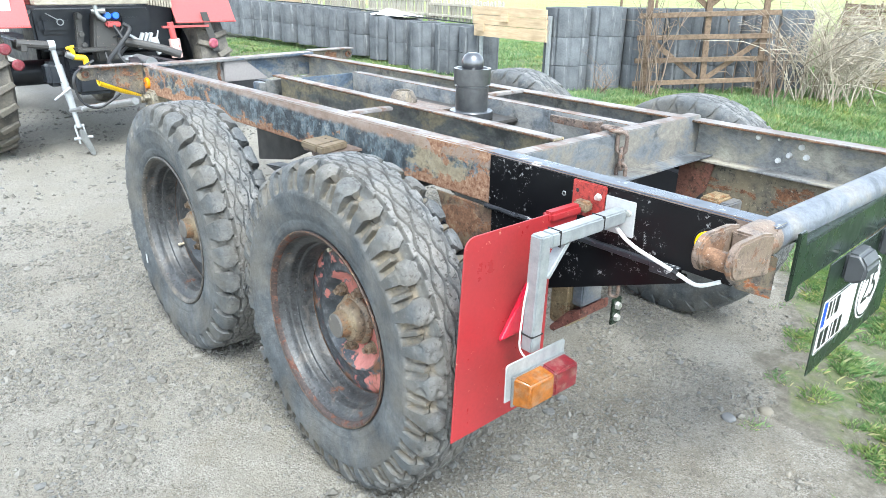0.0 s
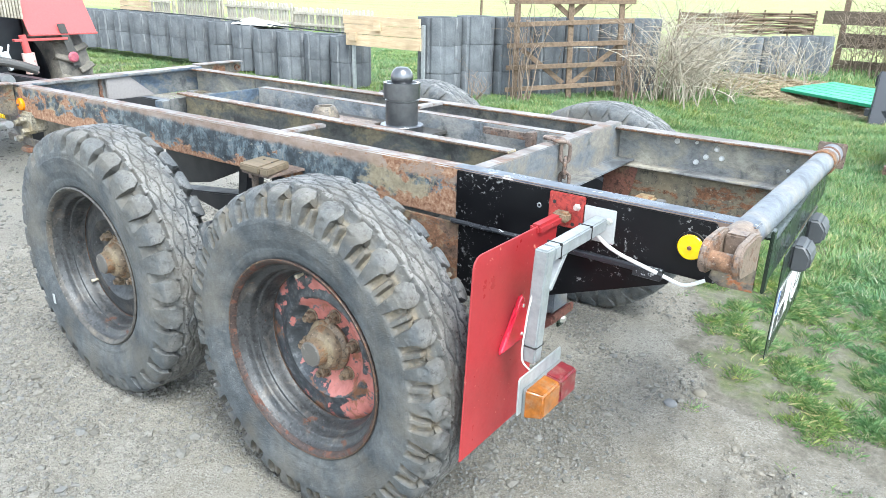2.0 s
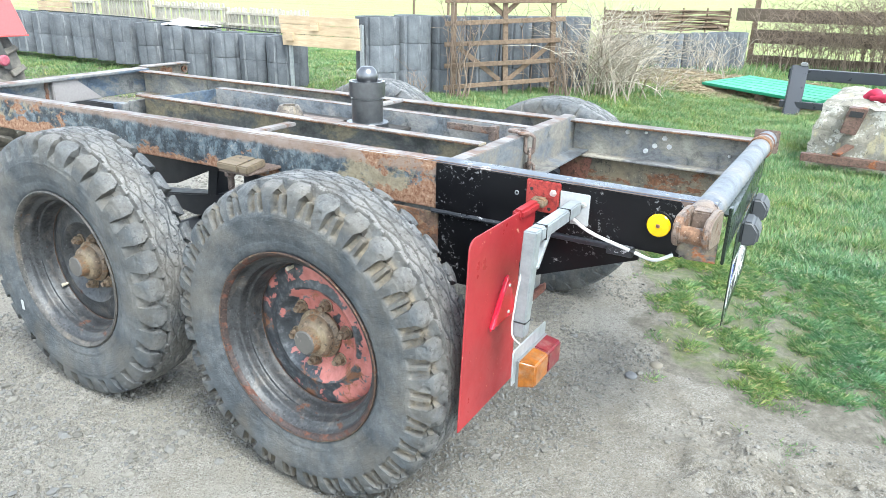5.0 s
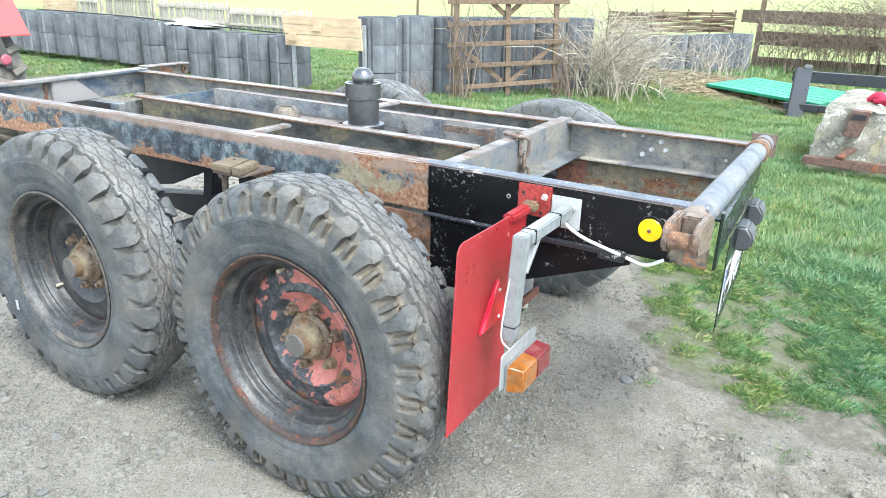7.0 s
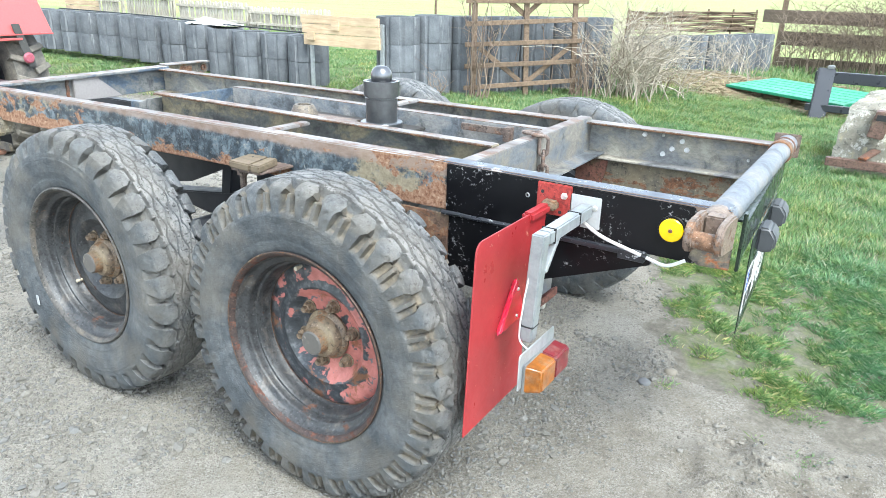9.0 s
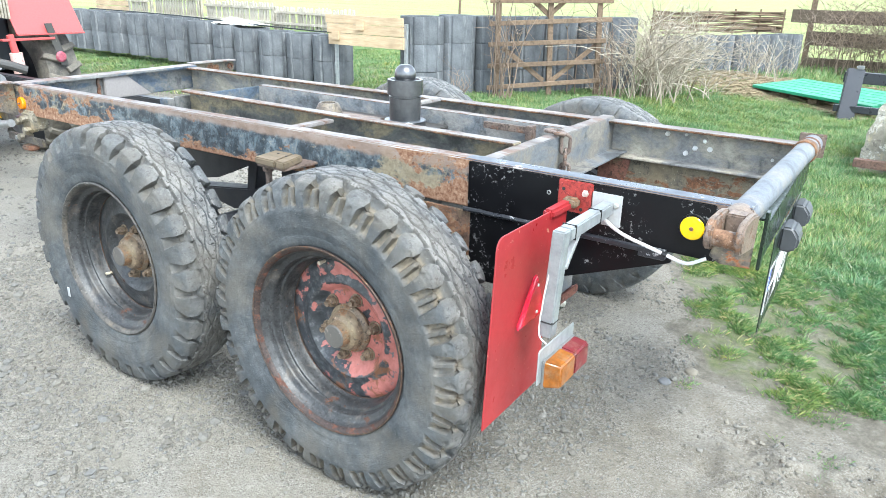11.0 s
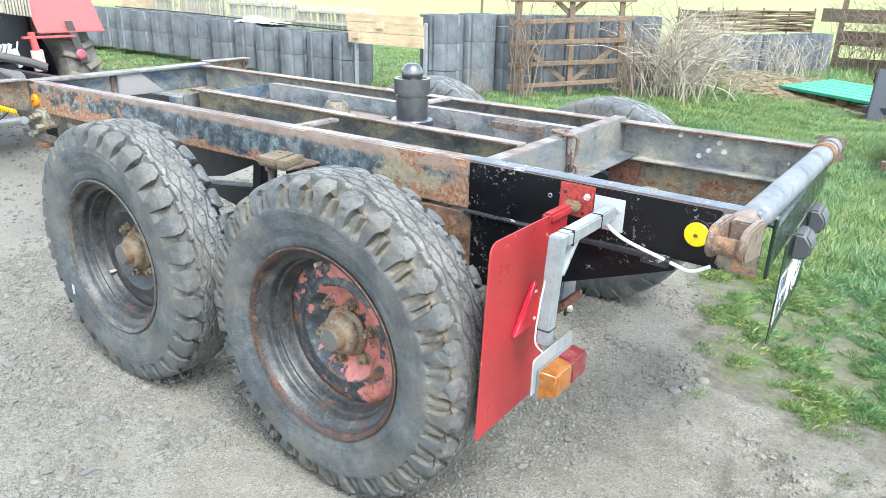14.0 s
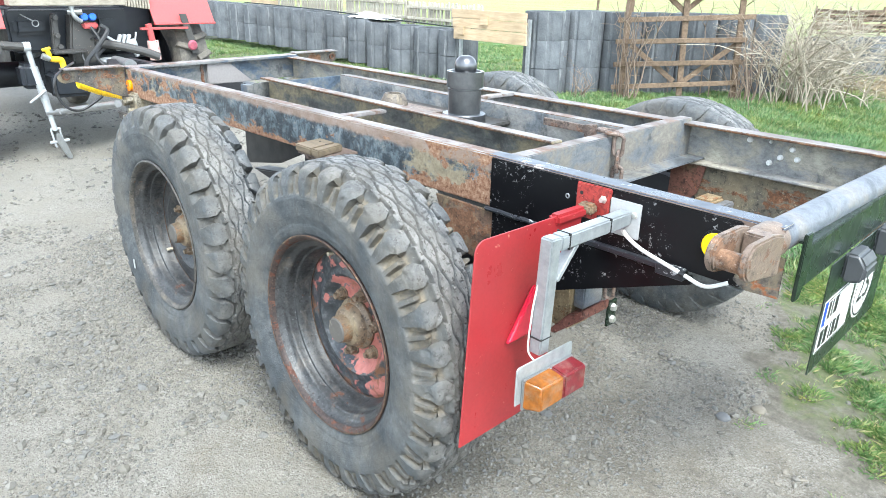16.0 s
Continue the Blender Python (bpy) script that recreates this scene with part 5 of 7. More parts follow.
def wheel(x, y, z, spin, tyre, rim, red, valve_at, far=False):
    w = part("wheel", rim, None, trailer, "worn lugged tyre on a rusty deep-dish steel rim")
    w.location = (x, y, z)
    w.rotation_euler = (0, 0, math.pi if far else 0)
    t = part("tyre", tyre, None, w)
    t.rotation_euler = (0, spin, 0)
    d = part("disc", DISC_RED if red else DISC, None, w, "flaking red and black painted wheel disc" if red else "")
    hub = part("hub", HUB, None, w)
    d.location = hub.location = (0, SUNK, 0)
    for i in range(6):
        a = math.pi / 3 * i + 0.27
        n = part("lug_nut", NUT, None, w)
        n.location = (0.096 * math.cos(a), SUNK, 0.096 * math.sin(a))
        n.rotation_euler = (0, 0.5 * i, 0)
    for ring in BEADS if red else BEADS[:1]:
        part("rim_bead", ring, None, w)
    v = part("valve", VALVE, None, w)
    v.location = (0.212 * math.cos(valve_at), -0.012, 0.212 * math.sin(valve_at))


wheel(0.41, -0.357, 0.473, 0.03, TYRE_REAR, RIM, True, radians(113))
wheel(-0.625, -0.375, 0.476, 0.02, TYRE_FRONT, RIM_DULL, False, radians(216))
part("chalk_mark", boxed(-0.912, -0.898, -0.4985, -0.4965, 0.262, 0.30, 0), WHITEP, trailer, "small white paint mark on the tyre")
wheel(0.41, 1.402, 0.473, 0.05, TYRE_FAR, RIM_DULL, False, radians(40), True)
wheel(-0.625, 1.402, 0.473, 0.13, TYRE_FAR, RIM_DULL, False, radians(300), True)

# ---- planter-ring walls ----
k = Mat("dark_concrete_ring", 0.9)
c = k.ramp(k.noise(5, 7, 0.7), (0.3, (0.066, 0.074, 0.083)), (0.7, (0.16, 0.172, 0.184)))
c = k.mix(0.5, c, k.ramp(k.chance(), (0, 0.6), (1, 1.0)), "MULTIPLY")
streak = k.ramp(k.noise(7, 5, 0.6, k.stretch(1.6, 1.6, 0.12)), (0.60, 0.0), (0.68, 0.6))
c = k.mix(streak, c, (0.36, 0.37, 0.37))
c = k.mix(0.5, c, k.ramp(k.noise(70, 6, 0.75), (0.3, 0.45), (0.65, 1.0)), "MULTIPLY")
k.color(c).bump(k.noise(60, 6, 0.7), 0.5, 0.004)
CONC = k.m
SOIL = woody("dry_soil", (0.05, 0.04, 0.03), (0.11, 0.09, 0.06), (6, 6, 6))


def ring_mesh():
    bm = B()
    n = 60
    def circle(r, z, ribs=True):
        out = []
        for i in range(n):
            a = 2 * math.pi * i / n
            d = 0.013 if ribs and i % 6 == 0 else 0.0
            flat = 0.012 * max(0.0, math.cos(2 * a)) if ribs else 0.0
            out.append(bm.verts.new(((r - d - flat) * math.cos(a), (r - d - flat) * math.sin(a), z)))
        return out
    rows = [circle(0.2405, 0.0005), circle(0.242, 0.003), circle(0.242, 0.296), circle(0.2405, 0.2995), circle(0.195, 0.299, False), circle(0.188, 0.29, False), circle(0.188, 0.225, False)]
    for p, q in zip(rows, rows[1:]):
        for i in range(n):
            bm.faces.new((p[i], p[(i + 1) % n], q[(i + 1) % n], q[i]))
    bm.faces.new(rows[0][::-1])
    bm.faces.new(rows[-1])
    return mesh_of("planter_ring", bm, CONC, 25)


RING = ring_mesh()
RING.materials.append(SOIL)
RING.polygons[len(RING.polygons) - 1].material_index = 1
rnd = random.Random(3)


def ring_stack(x, y, top, courses, size=1.0, tall=1.0, group=""):
    px, py, spin = rnd.uniform(-0.012, 0.012), rnd.uniform(-0.012, 0.012), rnd.uniform(0, 360)
    for cdx in range(courses):
        ob = new("planter_ring", RING)
        h = 0.3 * tall
        ob.matrix_world = pose(x + px, y + py, top - h * (cdx + 1), rnd.uniform(-0.4, 0.4), rnd.uniform(-0.4, 0.4), spin) @ Matrix.Diagonal((size, size, tall * 0.995, 1))
        tagged(ob, "dark grey ribbed concrete planter ring stacked in a garden wall", "planter ring", group)


for i in range(17):
    ring_stack(-4.56 - 0.49 * i, 4.94 + 0.02 * math.sin(i * 2.0), 0.805 + 0.095 * step(1.5, 7.5, i), 2, 1.03, 1.0, "rings of the long garden wall")
D = Vector((0.585, 0.811))
for i in range(7):
    u = 0.235 + 0.438 * i
    p = Vector((-3.25, 4.74)) + D * u - Vector((0.811, -0.585)) * 0.2
    ring_stack(p.x, p.y, 1.09 + rnd.uniform(-0.008, 0.008), 3, 1.06 if i == 0 else 0.95, 1.0, "rings of the wall behind the trellis")
for i in range(8):
    u = -0.75 + 0.47 * i
    p = Vector((-1.55, 10.5)) + Vector((0.422, 0.907)) * u + Vector((-0.907, 0.422)) * 0.2
    ring_stack(p.x, p.y, 0.715, 2, 1.0, 1.18, "rings of the low back wall")

# ---- plank gate between the walls ----
PALE = woody("fresh_pine", (0.42, 0.30, 0.18), (0.60, 0.47, 0.31), (1.2, 10, 10), 0.7, 0.2)
gate = thing("plank_gate", (-3.85, 4.72, 0.2), "fresh pine plank gate on metal posts between planter walls", "gate")
for z0, z1, dx in ((0.97, 1.064, -0.02), (0.862, 0.966, 0.0), (0.728, 0.857, 0.02)):
    bm = B()
    v = box(bm, -4.42 + dx, -3.275 + dx * 0.3, 4.69, 4.715, z0, z1)
    for q in v:
        q.co.z += 0.006 * math.sin(q.co.x * 2)
    soften(bm, 0.003)
    part("plank", bm, PALE, gate)
for x, z in ((-3.89, 0.955), (-4.27, 0.828)):
    part("block", boxed(x - 0.055, x + 0.055, 4.665, 4.69, z - 0.05, z + 0.05, 0.003), PALE, gate)
for x in (-4.31, -3.26):
    bm = B()
    box(bm, x - 0.02, x + 0.02, 4.716, 4.75, 0.15, 1.0)
    soften(bm, 0.003)
    part("post", bm, GALV, gate)

# ---- trellis ----
LATH = woody("brown_lath_wood", (0.10, 0.066, 0.042), (0.235, 0.165, 0.108), (8, 8, 8), 0.8, 0.3)
trellis = thing("trellis", (-2.03, 5.9, 0.15), "brown weathered wooden trellis leaning before the planter wall", "trellis")
T0, TD = Vector((-2.51, 5.44)), Vector((0.722, 0.692))


def lath(u0, z0, u1, z1, width, depth, off):
    bm = B()
    d = Vector((u1 - u0, z1 - z0))
    n = Vector((-d.y, d.x)).normalized() * width / 2
    v = prism(bm, [(u0 + n.x, z0 + n.y), (u1 + n.x, z1 + n.y), (u1 - n.x, z1 - n.y), (u0 - n.x, z0 - n.y)], "y", off, off + depth)
    turn(bm, v, Matrix.Translation((T0.x, T0.y, 0)) @ Matrix.Rotation(math.atan2(TD.y, TD.x), 4, "Z"))
    soften(bm, 0.003, 1)
    return bm


for u0, z0, u1, z1 in ((0.03, 0.16, 0.015, 1.5), (0.675, 0.16, 0.615, 1.45), (1.265, 0.16, 1.20, 1.5)):
    part("post", lath(u0, z0, u1, z1, 0.062, 0.03, 0.02), LATH, trellis)
for z0, z1 in ((0.31, 0.40), (0.555, 0.62), (0.795, 0.852), (1.02, 1.09), (1.265, 1.29)):
    part("slat", lath(-0.09, z0, 1.36 if z0 > 0.9 else 1.31, z1, 0.052, 0.02, -0.002), LATH, trellis)
for a in ((0.09, 0.76, 0.60, 0.385), (1.22, 0.80, 0.70, 0.385), (0.37, 1.32, 0.62, 1.12), (0.84, 1.32, 0.62, 1.12)):
    part("brace", lath(*a, 0.055, 0.018, 0.052), LATH, trellis)

# ---- white picket panels behind the long wall ----
PICK = woody("weathered_white_wood", (0.30, 0.275, 0.215), (0.52, 0.485, 0.40), (6, 6, 2), 0.8, 0.2)
for x0, x1, y, z0, z1, pitch_p, lab in ((-10.3, -9.35, 5.28, 0.80, 1.12, 0.0, "stacked tan timber boards behind the garden wall"), (-9.3, -8.72, 5.24, 0.78, 1.14, 0.066, "cream picket fence panel behind the garden wall"),
                                   (-8.68, -7.58, 5.3, 0.80, 1.20, 0.064, "cream picket fence panel behind the garden wall"), (-7.52, -6.04, 5.36, 0.80, 1.13, 0.060, "cream picket fence panel behind the garden wall"), (-5.98, -4.5, 5.32, 0.80, 1.09, 0.066, "cream picket fence panel behind the garden wall")):
    pan = thing("picket_panel" if pitch_p else "board_stack", ((x0 + x1) / 2, y, 0.2), lab, "fence panel" if pitch_p else "boards", "picket panels" if pitch_p else "")
    if not pitch_p:
        for i in range(4):
            part("board", boxed(x0, x1, y, y + 0.03, z0 + 0.085 * i, z0 + 0.085 * i + 0.075, 0.003), PALE, pan)
        for x in (x0 + 0.1, x1 - 0.1):
            part("post", boxed(x - 0.03, x + 0.03, y + 0.03, y + 0.07, 0.15, z1, 0.003), PICK, pan)
        continue
    for z in (z0 + 0.055, z1 - 0.09):
        part("rail", boxed(x0, x1, y - 0.024, y - 0.001, z, z + 0.034, 0.003), PICK, pan)
    for x in (x0 + 0.05, x1 - (0.05 if x1 < -5 else 0.62)):
        part("post", boxed(x - 0.025, x + 0.025, y + 0.052, y + 0.09, 0.15, z1 - 0.05, 0.003), PICK, pan)
    n = int((x1 - x0) / pitch_p)
    bm = B()
    prism(bm, [(-0.020, z0), (0.020, z0), (0.020, z1 - 0.016), (0.010, z1 - 0.003), (0, z1), (-0.010, z1 - 0.003), (-0.020, z1 - 0.016)], "y", y, y + 0.018)
    soften(bm, 0.002, 1)
    pk = mesh_of("picket", bm, PICK)
    for i in range(n):
        ob = part("picket", pk, None, pan)
        ob.location = (x0 + 0.04 + pitch_p * i, 0, rnd.uniform(-0.012, 0.012))
        ob.rotation_euler = (0, rnd.uniform(-0.015, 0.015), 0)
bm = B()
bmesh.ops.create_grid(bm, x_segments=26, y_segments=12, size=0.5)
for q in bm.verts:
    u, v = q.co.x, q.co.y
    hump = 0.10 * max(0.0, 1 - (u / 0.42) ** 2) * max(0.0, 1 - (v / 0.48) ** 2) * (0.7 + 0.5 * noise.noise((u * 5, v * 4, 1))) + 0.02 * noise.noise((u * 14, v * 14, 3))
    q.co = Vector((-6.42 + 0.86 * u + 0.05 * v, 5.03 + 0.34 * v, 0.852 + hump))
bmesh.ops.solidify(bm, geom=bm.faces[:], thickness=0.006)
solid("white_sheet", bm, BOLTW, "white plastic sheet crumpled on the planter wall", "sheet", smooth=60)
bm = B()
tube(bm, bend([(-9.9, 4.93, 0.925), (-8.6, 4.96, 0.915), (-7.3, 4.9, 0.905), (-6.2, 4.95, 0.865), (-5.2, 4.98, 0.84), (-4.8, 5.0, 0.83), (-4.5, 5.05, 0.84), (-4.35, 5.1, 0.8)]), 0.008, 8)
solid("garden_hose", bm, painted("dark_hose", (0.012, 0.016, 0.014), 0.5), "dark garden hose laid along the planter wall", "hose")

# ---- board fence at the back ----
OLDWOOD = woody("dark_old_boards", (0.065, 0.048, 0.034), (0.16, 0.125, 0.09), (1.0, 9, 9), 0.9, 0.3)
fence = thing("board_fence", (1.6, 14.45, 0), "dark weathered three-board timber fence along the field", "fence")
for z0, z1 in ((0.87, 1.12), (0.45, 0.72), (-0.02, 0.22)):
    for x0, x1 in ((-0.92 if z0 > 0.8 else -0.55, 2.4), (2.41, 6.2), (6.21, 10)):
        part("board", boxed(x0, x1, 14.36, 14.39, z0 - 0.02 * (x0 > 0), z1 - 0.02 * (x0 > 0), 0.004), OLDWOOD, fence)
for x in (-0.55, 2.4, 6.2):
    part("post", boxed(x - 0.05, x + 0.05, 14.391, 14.48, -0.1, 1.75, 0.006), LATH, fence)
wattle = thing("wattle_screen", (-1.9, 12.4, 0), "dry brown wattle screen behind the low wall", "screen")
rnd = random.Random(8)
for i in range(9):
    bm = B()
    for kx in range(3):
        z = 0.72 + 0.042 * i + rnd.uniform(-0.01, 0.01)
        tube(bm, bend([(-2.6 + 0.33 * j + rnd.uniform(-0.03, 0.03), 11.0 + 0.55 * j + 0.05 * (-1) ** (j + i), z + rnd.uniform(-0.02, 0.02)) for j in range(6)], 3), 0.012, 5)
    part("woven_rod", bm, LATH, wattle)
for j in range(6):
    bm = B()
    rod(bm, (-2.6 + 0.33 * j, 11.0 + 0.55 * j, 0), (-2.6 + 0.33 * j, 11.0 + 0.55 * j, 1.12), 0.018, 8)
    part("stake", bm, LATH, wattle)
for x, y in ((-5.1, 8.6), (-4.2, 8.2)):
    st = B()
    rod(st, (x, y, 0), (x + 0.02, y, 1.9), 0.022, 8)
    solid("garden_stake", st, LATH, "thin wooden garden stake in the lawn", "stake", "garden stakes")

# ---- green board platform, black steel frame, concrete block ----
GREENW = painted("bright_green_paint", (0.02, 0.30, 0.15), 0.4, None, 0, 4.0, 0.35)
plat = thing("board_platform", (0.35, 9.6, 0), "low platform of bright green painted boards on timber blocks", "platform")
U, V = Vector((1.60, -1.10)), Vector((0.45, 1.45))
P0 = Vector((-0.45, 9.27))
for i in range(6):
    a, b = i / 6 + 0.006, (i + 1) / 6 - 0.006
    bm = B()
    q = [P0 + V * a, P0 + U + V * a, P0 + U + V * b, P0 + V * b]
    prism(bm, [(c.x, c.y) for c in q], "z", 0.135, 0.172)
    soften(bm, 0.004)
    part("board", bm, GREENW, plat)
for s, t in ((0.27, 0.1), (0.52, 0.1), (0.85, 0.1), (0.3, 0.85), (0.8, 0.85)):
    c = P0 + U * s + V * t
    part("block", boxed(c.x - 0.06, c.x + 0.06, c.y - 0.06, c.y + 0.06, 0.0, 0.134, 0.005), LATH, plat)
BLKS = painted("black_steel_paint", (0.026, 0.029, 0.037), 0.35, (0.12, 0.08, 0.06), -0.05, 2.0, 0.5)
fr = thing("steel_frame", (1.1, 8.1, 0), "black painted steel frame lying in the grass", "frame")
bm = B()
v = box(bm, -0.095, 0.095, -0.03, 0.03, 0, 0.62)
turn(bm, v, Matrix.Translation((0.90, 8.0, -0.01)) @ pose(0, 0, 0, -14, 5, 20))
soften(bm, 0.008)
part("upright", bm, BLKS, fr)
bm = B()
box(bm, 0.78, 3.0, 8.17, 8.27, 0.42, 0.55)
soften(bm, 0.006)
part("top_bar", bm, BLKS, fr)
bm = B()
box(bm, 0.75, 2.2, 8.02, 8.1, 0.09, 0.17)
soften(bm, 0.006)
part("bottom_bar", bm, BLKS, fr)
bm = B()
box(bm, 0.90, 0.98, 8.12, 8.2, 0.59, 0.63)
soften(bm, 0.01)
part("cap", bm, STEELG, fr)

k = Mat("rough_old_concrete", 0.92)
c = k.ramp(k.noise(5, 9, 0.72), (0.32, (0.16, 0.145, 0.115)), (0.5, (0.30, 0.28, 0.225)), (0.68, (0.46, 0.44, 0.38)))
c = k.mix(k.ramp(k.noise(8, 9, 0.75, k.stretch(1, 1, 1, 3.0)), (0.52, 0.0), (0.57, 0.9)), c, (0.62, 0.60, 0.54))
c = k.mix(k.ramp(k.noise(6, 8, 0.7, k.stretch(1, 1, 0.5, 6.0)), (0.55, 0.0), (0.62, 0.8)), c, (0.46, 0.40, 0.25))
c = k.mix(k.ramp(k.noise(20, 9, 0.78), (0.56, 0.0), (0.61, 0.9)), c, (0.115, 0.108, 0.092))
k.color(c).bump(k.sum("ADD", k.noise(18, 9, 0.78), k.sum("MULTIPLY", k.noise(60, 6, 0.75), 0.6)), 1.0, 0.03)
bm = B()
v = prism(bm, [(1.30, 5.12), (2.7, 5.0), (2.9, 6.1), (1.40, 6.2)], "z", 0.0, 0.60)
for q in v:
    if q.co.z > 0.5:
        if q.co.x < 2:
            q.co.x += 0.05
        if q.co.y < 5.5:
            q.co.y += 0.06
            q.co.z -= 0.03
bmesh.ops.subdivide_edges(bm, edges=bm.edges[:], cuts=26, use_grid_fill=True)
for q in bm.verts:
    rim = step(0.52, 0.60, q.co.z) * (step(5.34, 5.18, q.co.y) + step(1.55, 1.36, q.co.x))
    n3 = noise.noise_vector(q.co * 4) * 0.030 + noise.noise_vector(q.co * 11) * 0.020 + noise.noise_vector(q.co * 27) * 0.010
    q.co += Vector((n3.x, n3.y, n3.z if q.co.z > 0.05 else 0))
    if q.co.z > 0.05:
        q.co.z -= rim * (0.035 + 0.05 * abs(noise.noise(q.co * 6)))
block = solid("concrete_block", bm, k.m, "rough weathered concrete block standing in the grass", "block", smooth=70)
iron = thing("iron_bracket", (1.6, 5.0, 0), "rusty iron bracket leaning against the concrete block", "bracket")
BROWN = rusted("brown_iron_primer", (0.10, 0.055, 0.04), (0.17, 0.10, 0.075), 0.3, 0.1, 16.0, 2.0)
part("bar", boxed(1.275, 2.6, 4.90, 4.98, 0.085, 0.15, 0.004), BROWN, iron)
bm = B()
v = box(bm, -0.035, 0.035, -0.16, 0.06, -0.012, 0.012)
turn(bm, v, Matrix.Translation((1.60, 5.06, 0.205)) @ pose(0, 0, 0, 14, 0, -24))
soften(bm, 0.004)
part("strut", bm, BROWN, iron)
bm = B()
prism(bm, [(1.525, 0.335), (1.645, 0.325), (1.70, 0.545), (1.56, 0.55)], "y", 5.02, 5.16)
soften(bm, 0.006)
part("box_section", bm, BROWN, iron)
bm = B()
prism(bm, [(1.566, 0.478), (1.665, 0.474), (1.674, 0.52), (1.572, 0.524)], "y", 5.013, 5.0195)
part("slot", bm, RUBBER_D, iron)
bm = B()
tube(bm, bend([(1.66, 5.40, 0.60), (1.72, 5.36, 0.645), (1.78, 5.35, 0.60), (1.84, 5.33, 0.635), (1.95, 5.32, 0.64), (2.1, 5.30, 0.63), (2.3, 5.28, 0.62)], 5), 0.034, 10)
tube(bm, bend([(1.70, 5.36, 0.60), (1.80, 5.31, 0.625), (1.95, 5.27, 0.615), (2.2, 5.25, 0.60)], 5), 0.026, 10)
for q in bm.verts:
    q.co += noise.noise_vector(q.co * 22) * 0.010
solid("red_strap", bm, painted("red_fabric", (0.42, 0.018, 0.055), 0.8), "crumpled red fabric lying on the concrete block", "fabric", smooth=60)

# ---- the tractor in front of the trailer ----
tractor = thing("tractor", (-4.6, 0.5, 0), "old red tractor with grey mechanical hitch and muddy rear tyres", "tractor")
TRED = painted("faded_tractor_red", (0.47, 0.08, 0.078), 0.42, (0.45, 0.30, 0.25), -0.1, 7.0, 0.4)
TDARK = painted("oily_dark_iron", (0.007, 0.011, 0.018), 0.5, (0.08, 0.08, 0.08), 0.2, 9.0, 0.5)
TGREY = painted("greasy_grey_iron", (0.05, 0.048, 0.045), 0.5, (0.19, 0.15, 0.12), 0.42, 5.0, 0.7, 30)
SILVER = painted("silver_paint", (0.40, 0.42, 0.43), 0.4, (0.13, 0.11, 0.10), 0.3, 2.0, 0.3)
YEL = painted("yellow_plastic", (0.80, 0.53, 0.01), 0.4)
BLUE = painted("blue_cap_plastic", (0.01, 0.11, 0.55), 0.35)
BEIGE = woody("grey_beige_board", (0.25, 0.22, 0.17), (0.46, 0.42, 0.34), (4, 4, 12))
MUDTYRE = rubbery("muddy_tyre", (0.045, 0.043, 0.04), (0.23, 0.205, 0.165), 0.75, 3.0)
for s, y0, y1 in ((-1, -0.75, -0.10), (1, 0.97, 1.49)):
    bm = B()
    prism(bm, [(-4.06, 1.0), (-4.05, 0.995), (-4.17, 1.33), (-4.45, 1.52), (-5.0, 1.52), (-5.0, 1.51), (-4.455, 1.508), (-4.18, 1.325)], "y", y0, y1)
    for q in bm.verts:
        if s > 0 and q.co.y > 1.2 and q.co.z > 1.1:
            q.co.y -= 0.045
        if s > 0 and q.co.y < 1.2 and q.co.z > 1.1:
            q.co.y -= 0.04
    soften(bm, 0.003, 1)
    f = part("fender", bm, TRED, tractor, "faded red sheet fender")
    bm = B()
    prism(bm, [(-4.085, 0.99), (-4.035, 0.99), (-4.035, 1.002), (-4.085, 1.002)], "y", y0, y1)
    soften(bm, 0.003)
    part("edge", bm, TRED, f)
    if s < 0:
        part("number_plate", boxed(-4.10, -4.09, -0.5, -0.20, 1.06, 1.3, 0.002), WHITEP, f)
bm = B()
box(bm, -4.07, -4.03, 0.85, 1.24, 0.955, 0.972)
rod(bm, (-4.05, 0.935, 0.86), (-4.05, 0.915, 1.0), 0.026, 12)
soften(bm, 0.002, 1, 60)
part("fender_stay", bm, TRED, tractor)
bm = B()
rod(bm, (-4.05, 0.945, 0.72), (-4.05, 0.935, 0.87), 0.045, 14)
part("stay_socket", bm, painted("worn_white_and_red", (0.60, 0.42, 0.38), 0.5, (0.5, 0.06, 0.05), 0.45, 1.0), tractor)
bm = B()
prism(bm, [(1.175, 1.075), (1.235, 1.075), (1.32, 0.76), (1.26, 0.755)], "x", -4.045, -4.038)
soften(bm, 0.002)
strap = part("rubber_strap", bm, TGREY, tractor)
for y, z in ((1.262, 0.822), (-0.30, 0.85), (-0.235, 0.735)):
    bm = B()
    lathe(bm, [(0, 0.022), (0.03, 0.018), (0.041, 0.008), (0.041, 0)], Matrix.Translation((-4.034, y, z)) @ pose(0, 0, 0, 0, 90, 0), 28)
    part("round_reflector", bm, lens_mat("pink_reflector", (0.34, 0.075, 0.11), 0.6, 0.0, 0.4) if y > 1 else lens_mat("dusty_red_reflector", (0.19, 0.022, 0.035), 0.6, 0.0, 0.4), tractor)
